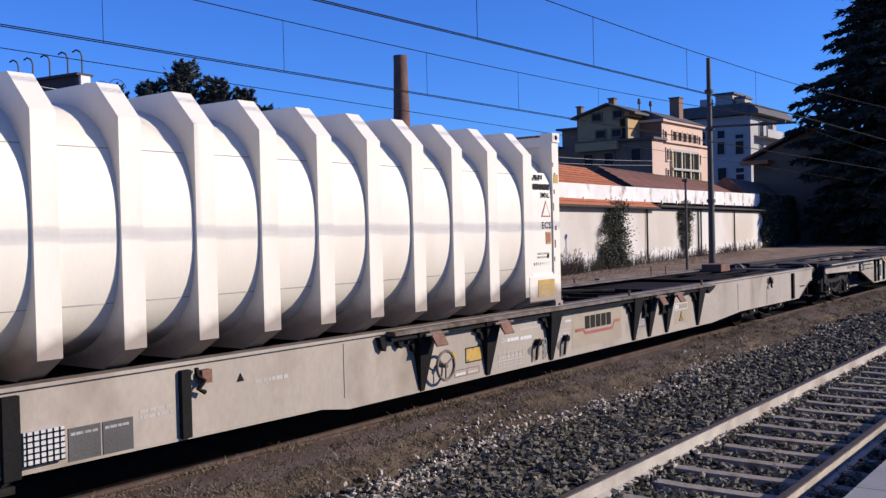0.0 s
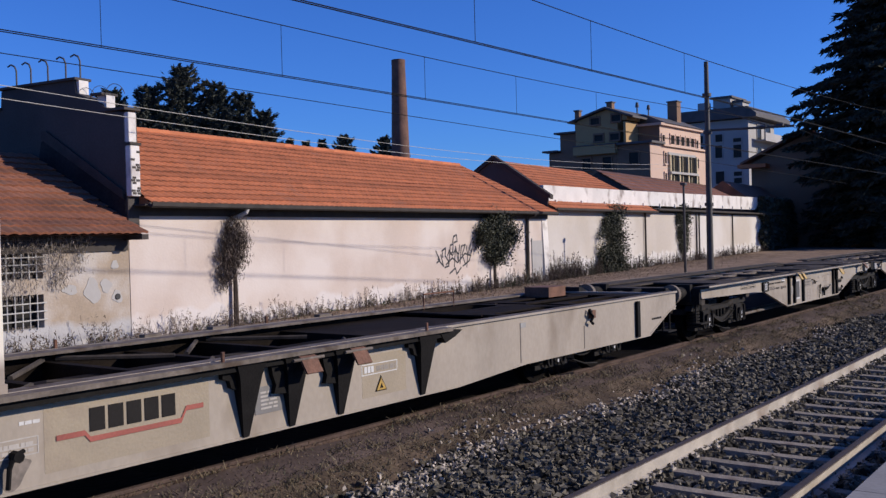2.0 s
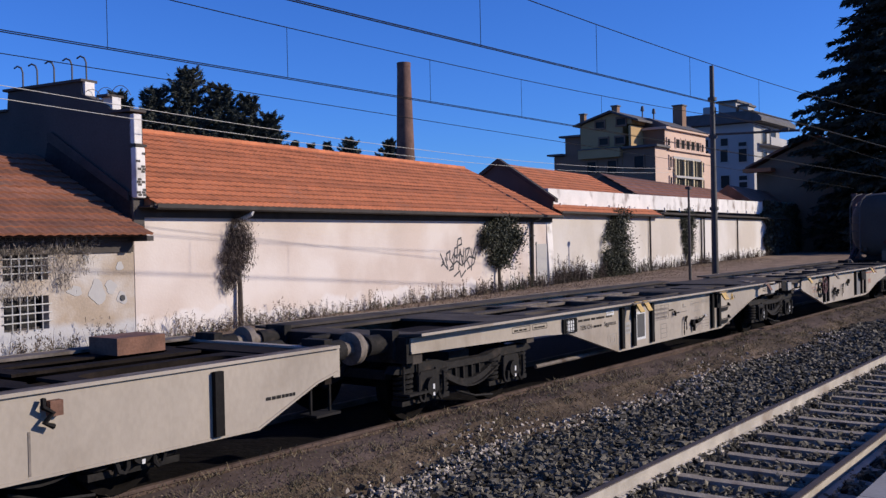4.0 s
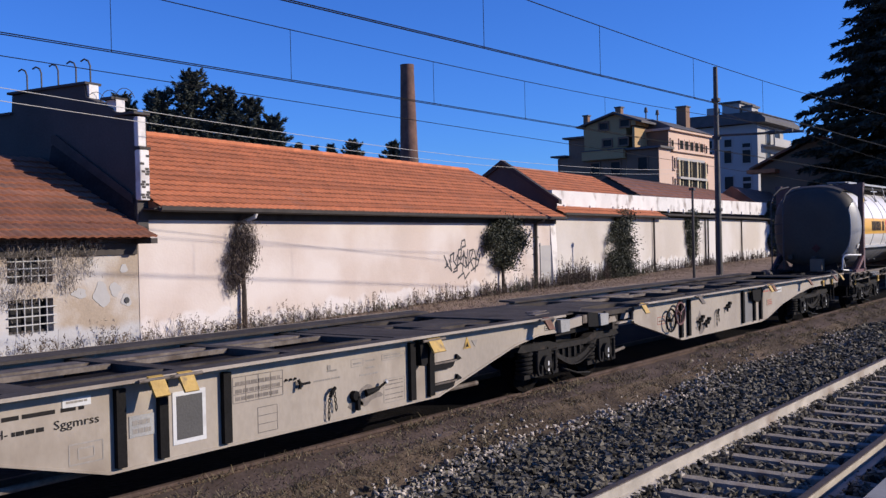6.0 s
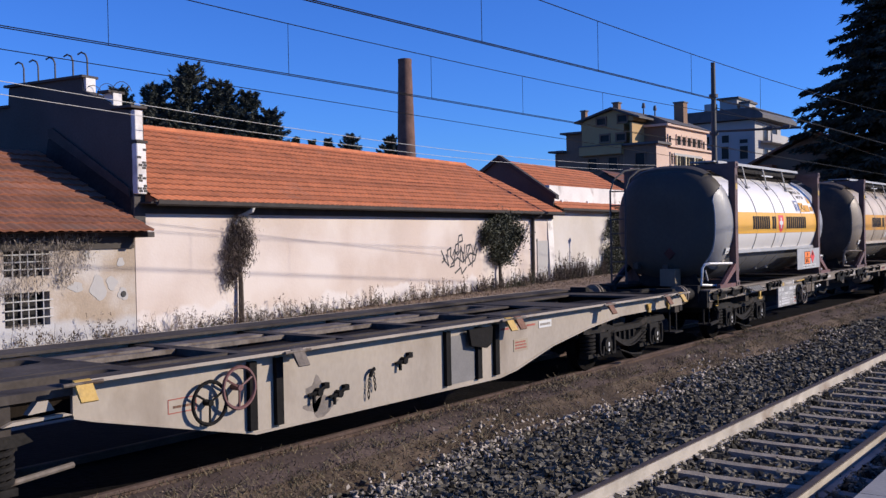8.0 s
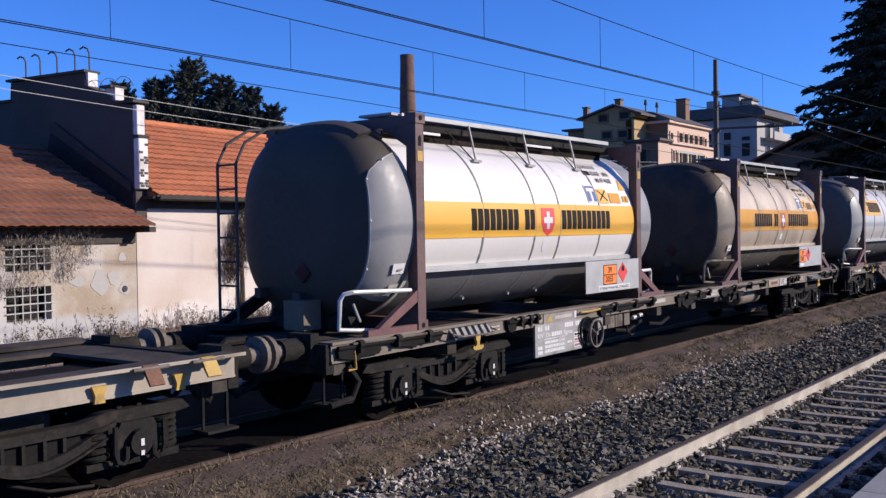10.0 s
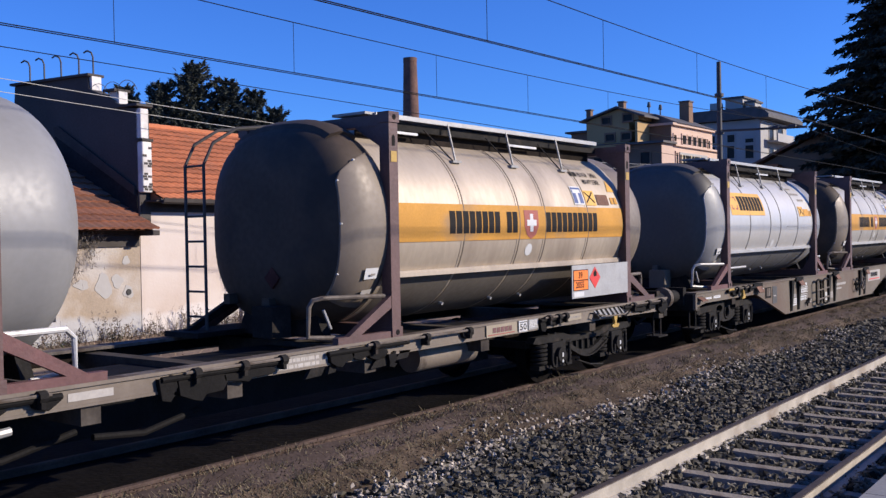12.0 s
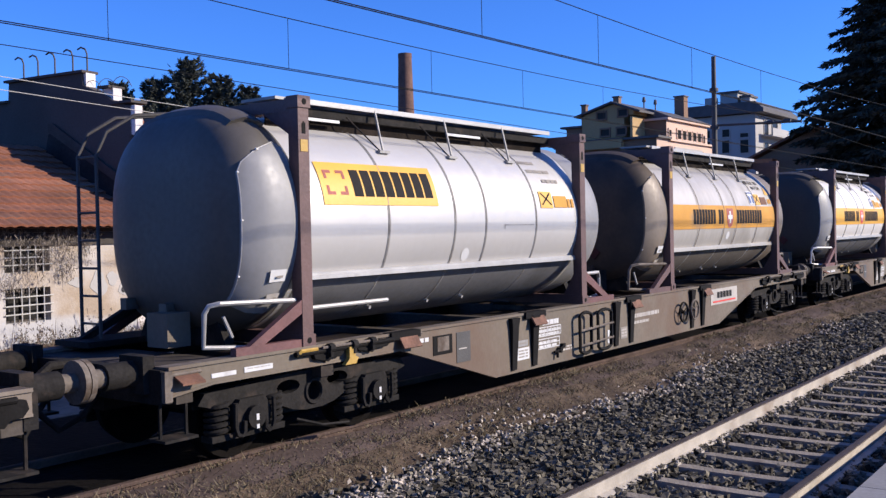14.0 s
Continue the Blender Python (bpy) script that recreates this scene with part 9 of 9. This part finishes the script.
        letter_row(-2.14, -0.72, 0.265, 0.575, 8, pn)
        br = B()
        for ca, cb, sa, sb in ((-2.54, 0.28, 1, 1), (-2.22, 0.28, -1, 1), (-2.54, 0.56, 1, -1), (-2.22, 0.56, -1, -1)):
            sheet(br, *sorted((ca, ca + 0.12 * sa)), *sorted((cb, cb + 0.035 * sb)))
            sheet(br, *sorted((ca, ca + 0.04 * sa)), *sorted((cb + 0.036 * sb, cb + 0.1 * sb)))
        tagged(skin_part("brackets", br, M_SALMON, pn, "", 0.012), kind="stuff")
        skin_part("round_label", disc(B(), -0.03, -0.44, 0.085), M_SIGN_WHITE, t, "small white label")
        skin_part("measuring_mark", sheet(B(), 0.78, 1.52, -0.075, -0.06), M_PLATE, t), skin_part("measuring_mark", sheet(B(), 0.78, 0.8, -0.12, -0.075), M_PLATE, t)
    # notices at the eastern end
    if livery != "panel":
        sg = skin_part("route_sign", sheet(B(), 1.27, 1.58, 0.29, 0.58), M_SIGN_WHITE, t, "blue and white letter sign", 0.009)
        fr = B()
        for a0, a1, b0, b1 in ((1.285, 1.31, 0.31, 0.56), (1.54, 1.565, 0.31, 0.56), (1.31, 1.39, 0.31, 0.47), (1.46, 1.54, 0.31, 0.47), (1.31, 1.54, 0.53, 0.56)):
            sheet(fr, a0, a1, b0, b1)
        skin_part("sign_ground", fr, M_SIGN_BLUE, sg, "", 0.012)
    nx = 0.12 if livery == "panel" else 0.0
    yx = skin_part("yellow_notice", sheet(B(), 1.61 + nx, 1.95 + nx, 0.28 - nx, 0.52 - nx), M_BAND, t, "yellow notice with a black cross", 0.009)
    xb = B()
    for s in (-1, 1):
        v = [xb.verts.new((p + nx, 0, q - nx)) for p, q in ((1.64, 0.41 - s * 0.08), (1.67, 0.41 - s * 0.09), (1.92, 0.41 + s * 0.08), (1.89, 0.41 + s * 0.09))]
        xb.faces.new(v)
    skin_part("black_cross", xb, M_LETTER, yx, "", 0.012)
    skin_part("brown_notice", sheet(B(), 1.99 + nx, 2.36 + nx, 0.29 - nx, 0.46 - nx), M_RUST if livery == "faded" else M_SIGN_ORANGE if livery == "none" else M_BAND_DUSTY, t, "small notice panel", 0.009)
    if livery == "panel":
        skin_part("writing", bars_sheet(B(), 1.62, 2.05, 0.86, 0.95, 1, 5), M_FAINT, t, "technical data in bars", 0.009)
        skin_part("writing", bars_sheet(B(), 1.68, 2.3, 0.7, 0.79, 1, 7), M_FAINT, t, "", 0.009), skin_part("writing", bars_sheet(B(), 1.96, 2.4, 0.54, 0.63, 1, 5), M_FAINT, t, "", 0.009)
        for a in (2.5, 2.6):
            skin_part("small_label", sheet(B(), a, a + 0.07, 0.17, 0.3), M_BAND_DUSTY, t, "", 0.009)
    else:
        skin_part("writing", bars_sheet(B(), 1.52, 2.1, 0.93, 1.05, 1), M_FAINT, t, "container number in bars", 0.009)
        for text, a, b, h in (("RID/ADR", 1.78, 2.08, 0.78), ("L4BN", 2.16, 2.36, 0.78), ("MAWP %d BAR" % (3 if livery == "faded" else 4), 1.8, 2.32, 0.64)):
            skin_part("lettering", stretched(text, a, b, h, 0.09, 0.0), M_LETTER, t, "black letters " + text, 0.009)
        skin_part("brand_block", sheet(B(), 1.54, 1.74, 0.78, 0.87), M_LETTER, t, "", 0.009)
        wt = B()
        wt.faces.new([wt.verts.new((a, 0, b)) for a, b in ((2.44, 0.52), (2.68, 0.52), (2.56, 0.74))])
        skin_part("warning_triangle", wt, M_BAND, t, "yellow warning triangle", 0.009)
        for a in (2.44, 2.56):
            skin_part("small_label", sheet(B(), a, a + 0.09, 0.31, 0.42), M_BAND_DUSTY, t, "", 0.009)
    if board:
        bx0, bx1, plates_at = board
        bd = part("hazard_board", box(B(), bx0, bx1, -1.24, -1.225, 1.24, 1.72), M_ALU, t, "aluminium board for hazard plates")
        px0 = plates_at
        hp = part("hazard_plate", box(B(), px0, px0 + 0.42, -1.246, -1.24, 1.36, 1.64), M_SIGN_ORANGE, bd, "orange hazard plate numbered 39 over 2055")
        part("divider", box(B(), px0, px0 + 0.42, -1.25, -1.246, 1.492, 1.506), M_LETTER, hp)
        for a, b, c, e in ((px0 - 0.012, px0, 1.348, 1.652), (px0 + 0.42, px0 + 0.432, 1.348, 1.652), (px0, px0 + 0.42, 1.348, 1.36), (px0, px0 + 0.42, 1.64, 1.652)):
            part("border", box(B(), a, b, -1.246, -1.24, c, e), M_LETTER, hp)
        for text, dx, z in (("39", 0.13, 1.53), ("2055", 0.05, 1.39)):
            lm = lettering(text, 0.09, 0.035)
            for v in lm.verts:
                v.co += Vector((px0 + dx, -1.2475, z))
            part("number", lm, M_LETTER, hp)
        dm = part("flame_diamond", prism(B(), [(px0 + 0.47, 1.52), (px0 + 0.64, 1.36), (px0 + 0.81, 1.52), (px0 + 0.64, 1.68)], "y", -1.246, -1.24), M_SIGN_RED, bd, "red flammable diamond")
        part("flame", prism(B(), [(px0 + 0.6, 1.54), (px0 + 0.68, 1.54), (px0 + 0.69, 1.59), (px0 + 0.64, 1.64), (px0 + 0.59, 1.59)], "y", -1.25, -1.246), M_LETTER, dm)
        if px0 > 1.5:
            lm = lettering("STYRENE MONOMER, STABILIZED", 0.042)
            wide = max(v.co.x for v in lm.verts)
            for v in lm.verts:
                v.co = Vector((v.co.x * 1.0 / wide + bx0 + 0.42, -1.2475, v.co.z + 1.275))
            part("cargo_name", lm, M_LETTER, bd, "black letters naming the cargo")
            part("white_strip", box(B(), bx0 + 0.38, bx0 + 1.46, -1.2445, -1.24, 1.26, 1.335), M_SIGN_WHITE, bd)
        else:
            part("white_strip", box(B(), px0, px0 + 0.3, -1.245, -1.24, 1.26, 1.33), M_SIGN_WHITE, bd)
    # fairing over the western end's heating panel, following the shoulder of the tank end
    fr = B()
    steps = 20
    rows = []
    for k in range(steps + 1):
        a = radians(-46 + 84 * k / steps)
        cut = (0.0, 0.04, 0.2, 0.44)[max(0, k - steps + 3)]      # its upper corner is cropped
        far = half + 0.682 - cut
        row = [fr.verts.new(around(xx, a, li)) for xx, li in ((half + 0.06, -0.02), (half + 0.07, 0.016), (half + 0.07 + (far - half) * 0.35, 0.016), (half + 0.04 + (far - half) * 0.7, 0.018), (far, 0.018), (far + 0.01, -0.03))]
        rows.append(row)
    for p, q in zip(rows, rows[1:]):
        for i in range(6):
            j = (i + 1) % 6
            fr.faces.new((p[i], p[j], q[j], q[i]))
    fr.faces.new(rows[0]), fr.faces.new(rows[-1][::-1])
    rim = [tuple(p[4].co) for p in rows] + [tuple(p[1].co) for p in rows[::-1]]
    part("fairing", fr, M_FAIRING if dome is not M_SHADED_DOME_DUSTY else M_FAIRING_DUSTY, t, "curved grey end fairing")
    part("fairing_bead", tube(B(), rim, 0.007, 5), M_ALU if dome is not M_SHADED_DOME_DUSTY else M_EDGE, t, "bright edge bead")
    for k in (4, 11, 17, 19):
        p = Vector(rim[k])
        part("clip", tube(B(), [p + Vector((0.025, 0, 0)), p + Vector((-0.015, -0.012, 0))], 0.011, 6), M_RAILING, t)
    for xa, xb, aa, ab, n in ((half + 0.2, half + 0.42, -0.5, -0.4, 2), (half + 0.22, half + 0.4, -0.68, -0.6, 1)):
        lb = B()
        lb.faces.new([lb.verts.new(around(p, q, 0.036)) for p, q in ((xa, aa), (xb, aa), (xb, ab), (xa, ab))])
        lp = part("label", lb, M_SIGN_WHITE if n == 2 else M_PALE_INK, t, "small white sticker")
        wr = B()
        wr.faces.new([wr.verts.new(around(p, q, 0.041)) for p, q in ((xa + 0.05, aa + 0.035), (xb - 0.08, aa + 0.035), (xb - 0.08, aa + 0.055), (xa + 0.05, aa + 0.055))])
        part("writing", wr, M_FAINT, lp)
    return t


def build_white_tank():
    """Thirty-foot white pressure tank in eleven chamfered ring ribs."""
    x0, x1 = 2.97, 12.11
    c = (x0 + x1) / 2
    t = rolling("ribbed_tank_container", "long white tank container with chamfered ring ribs", "tank container", c, "tank containers")
    d = -c
    zc, r = 2.3, 1.155
    def section(a, f=1.0):
        """The shell's rounded-square outline at an angle."""
        ca, sa = math.cos(a), math.sin(a)
        q = (abs(ca / 1.185) ** 2.7 + abs(sa / 1.13) ** 2.7) ** (-1 / 2.7) * f
        return q * ca, zc + q * sa
    sh = B()
    rows = [[sh.verts.new((xx + d, *section(2 * math.pi * k / 72, f))) for k in range(72)] for xx, f in ((x0 + 0.25, 0.4), (x0 + 0.12, 0.9), (x0 + 0.04, 0.99), (x0 + 0.03, 1.0), (x1 - 0.03, 1.0), (x1 - 0.04, 0.99), (x1 - 0.12, 0.9), (x1 - 0.25, 0.4))]
    for p, q in zip(rows, rows[1:]):
        for k in range(72):
            sh.faces.new((p[k], p[(k + 1) % 72], q[(k + 1) % 72], q[k]))
    sh.faces.new(rows[0]), sh.faces.new(rows[-1])
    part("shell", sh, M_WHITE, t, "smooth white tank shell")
    for ang in (210, 148):
        yy, zz = section(radians(ang))
        part("seam", box(B(), x0 + 0.6 + d, x1 - 0.6 + d, yy - 0.003, yy + 0.03, zz - 0.004, zz + 0.004), M_PLATE, t)

    def rib_ring(h0, h1):
        """An eight-cornered ring with a round hole for the shell."""
        outer = [(-1.22, 1.28), (-1.22, 3.22), (-0.92, 3.54), (0.92, 3.54), (1.22, 3.22), (1.22, 1.28), (0.92, 1.1), (-0.92, 1.1)]
        bm = B()
        k = 64
        def ray_out(a):
            cy, cz = math.cos(a), math.sin(a)
            best = None
            for (ya, za), (yb, zb) in zip(outer, outer[1:] + outer[:1]):
                ex, ez = yb - ya, zb - za
                den = cy * ez - cz * ex
                if abs(den) < 1e-9:
                    continue
                tt = (ya * ez - (za - zc) * ex) / den
                ss = (ya * cz - (za - zc) * cy) / den
                if tt > 0 and -1e-6 <= ss <= 1 + 1e-6 and (best is None or tt < best):
                    best = tt
            return best
        angs = sorted([2 * math.pi * i / k for i in range(k)] + [math.atan2(z - zc, y) % (2 * math.pi) for y, z in outer])
        rows = []
        for a in angs:
            q = ray_out(a)
            o, i = (q * math.cos(a), zc + q * math.sin(a)), section(a, 0.97)
            rows.append([bm.verts.new((xx, *p)) for xx, p in ((h0, o), (h1, o), (h1, i), (h0, i))])
        for a, b in zip(rows, rows[1:] + rows[:1]):
            for j in range(4):
                m = (j + 1) % 4
                bm.faces.new((a[j], a[m], b[m], b[j]))
        return bm
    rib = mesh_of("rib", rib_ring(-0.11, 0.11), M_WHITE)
    for i in range(10):
        piece("rib", rib, t, pose((4.2 + 0.785 * i if i < 9 else 11.345) + d, 0, 0))["label"] = "white chamfered ring rib"
    for s, xe in ((-1, x0), (1, x1)):
        f = B()
        for y in (-1, 1):
            box(f, xe + d - 0.09, xe + d + 0.09, min(y * 1.22, y * 1.04), max(y * 1.22, y * 1.04), 1.06, 3.56)
        box(f, xe + d - 0.09, xe + d + 0.09, -1.04, 1.04, 3.38, 3.52)
        box(f, xe + d - 0.09, xe + d + 0.09, -1.04, 1.04, 1.08, 1.25)
        for y in (-1, 1):
            prism(f, [(y * 1.04, 3.4), (y * 1.04, 2.7), (y * 0.95, 2.7), (y * 0.6, 3.3), (y * 0.6, 3.4)], "x", xe + d - 0.05, xe + d + 0.05)
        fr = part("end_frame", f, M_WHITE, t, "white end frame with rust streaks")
        for y in (-1, 1):
            for z in (1.05, 3.44):
                cc = part("corner_casting", box(B(), xe + d - 0.1, xe + d + 0.1, min(y * 1.24, y * 1.04), max(y * 1.24, y * 1.04), z, z + 0.13), M_WHITE, fr)
                part("aperture", tube(B(), [(xe + d, y * 1.2, z + 0.065), (xe + d, y * 1.243, z + 0.065)], 0.035, 10), M_BRACKET, cc)
        part("rust_cap", box(B(), xe + d - 0.1, xe + d + 0.1, -1.0, 1.0, 3.52, 3.55), M_RUST, fr)
        part("yellow_mark", box(B(), xe + d - 0.06, xe + d + 0.06, -1.226, -1.22, 2.86, 2.98), M_YELLOW, fr)
        # foot box below the last bay
        xa, xb = (xe - s * 0.02, xe - s * 0.78)
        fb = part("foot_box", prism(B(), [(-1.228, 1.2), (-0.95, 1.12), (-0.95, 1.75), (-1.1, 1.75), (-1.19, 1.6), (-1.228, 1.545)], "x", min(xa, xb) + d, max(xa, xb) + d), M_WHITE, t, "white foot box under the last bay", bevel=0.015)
        part("bay_web", prism(B(), [(-1.0, 1.12), (-1.0, 1.3), (1.0, 1.3), (1.0, 1.12)], "x", min(xa, xb) + d, max(xa, xb) + d), M_WHITE, fb)
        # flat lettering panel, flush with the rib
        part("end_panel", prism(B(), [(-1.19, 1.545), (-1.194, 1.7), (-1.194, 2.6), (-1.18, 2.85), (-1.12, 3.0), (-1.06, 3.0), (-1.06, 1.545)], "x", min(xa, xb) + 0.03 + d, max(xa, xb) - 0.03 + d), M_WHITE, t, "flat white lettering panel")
        for k in range(7):
            z = 1.75 + 0.23 * k + 0.04 * math.sin(5 * k)
            part("rust_streak", box(B(), xe + d - 0.085 + 0.02 * (k % 3), xe + d - 0.06 + 0.03 * (k % 3), -1.2225, -1.22, z, z + 0.06 + 0.05 * (k % 2)), M_RUST, fr)
    # notices on the eastern panel
    y = -1.194
    def panel_text(text, xa, xb, z, h):
        part("lettering", stretched(text, xa - c, xb - c, z, h, y - 0.004), M_LETTER, t, "black letters " + text)
    part("writing", bars(B(), 11.525 - c, 11.78 - c, 2.9, 2.98, 1, y - 0.003, fill=0.8, breaks=3), M_LETTER, t), part("writing", bars(B(), 11.53 - c, 11.98 - c, 2.76, 2.85, 1, y, fill=0.9, breaks=5), M_LETTER, t)
    panel_text("3MNL", 11.71, 11.965, 2.65, 0.075), panel_text("ECS", 11.73, 11.99, 2.215, 0.095)
    tri = part("warning_triangle", prism(B(), [(11.73 - c, 2.38), (11.98 - c, 2.38), (11.855 - c, 2.61)], "y", y - 0.005, y), M_SALMON, t, "red-edged warning triangle")
    part("white_field", prism(B(), [(11.757 - c, 2.395), (11.953 - c, 2.395), (11.855 - c, 2.575)], "y", y - 0.008, y - 0.005), M_WHITE, tri)
    part("brown_plate", plate(B(), 11.845 - c, 11.97 - c, 2.0, 2.17, y, 0.012), M_YELLOW, t, "small dull brown plate")
    part("plate_field", plate(B(), 11.862 - c, 11.953 - c, 2.02, 2.15, y - 0.012, 0.002), M_SALMON, t)
    part("writing", bars(B(), 11.6 - c, 11.95 - c, 1.8, 1.9, 2, y, breaks=7), M_PLATE, t), part("writing", plate(B(), 11.87 - c, 11.92 - c, 1.8, 1.86, y), M_LETTER, t)
    for k in range(9):
        part("chipped_paint", prism(B(), [(11.5 + 0.055 * k - c, 1.71 + 0.012 * (k % 3)), (11.53 + 0.05 * k - c, 1.7), (11.54 + 0.05 * k - c, 1.73 + 0.02 * (k % 2)), (11.515 + 0.055 * k - c, 1.75)], "y", y - 0.002, y), M_STAIN, t)
    yn = part("yellow_notice", box(B(), 11.555 - c, 12.0 - c, -1.234, -1.228, 1.27, 1.5), M_YELLOW, t, "yellow notice plate with worn writing")
    part("writing", bars(B(), 11.58 - c, 11.97 - c, 1.29, 1.47, 3, -1.234, fill=0.4, breaks=9), M_CREAM, yn)


build_long_flat()
build_articulated()
build_low_flat()
build_deep_flat(74.7, 93.3, "brown container wagon with deep sills under two tanks")
build_deep_flat(94.6, 113.2, "brown container wagon with deep sills under further tanks")
build_white_tank()
tank_container(58.69, M_SILVER, M_SHADED_DOME, "silver tank container with an orange-yellow stripe", "stripe", board=(1.03, 2.82, 1.6))
tank_container(69.125, M_TAN, M_SHADED_DOME_DUSTY, "dust-stained tan tank container with an orange stripe", "faded", board=(1.04, 2.82, 1.085), frame_mat=M_FRAME)
tank_container(79.33, M_SILVER_DULL, M_SHADED_DOME_PALE, "silver tank container with an orange logo panel", "panel")
tank_container(88.35, M_PALE_TAN, M_SHADED_DOME_DUSTY, "dusty pale tank container with an orange stripe", "faded", frame_mat=M_FRAME)
tank_container(98.85, M_SILVER, M_SHADED_DOME, "silver tank container with a bright yellow stripe", "stripe")
tank_container(108.3, M_SILVER, M_SHADED_DOME, "silver tank container with a yellow stripe", "stripe")


# ---- what moves ----
def motions():
    """The train rolls west past the camera, gaining speed; its wheels turn with it."""
    ts, ds = [t for t, _ in ROLLED], [s for _, s in ROLLED]
    for ob, x in train:
        walk(ob, [(t, pose(x - s, YT, 0)) for t, s in ROLLED])
    turn_times = [i / 10 for i in range(141)]
    for ob, x in wheelsets:
        walk(ob, [(t, pose(x, 0, 0.46, 0, -math.degrees(float(np.interp(t, ts, ds)) / 0.43), 0)) for t in turn_times])


motions()
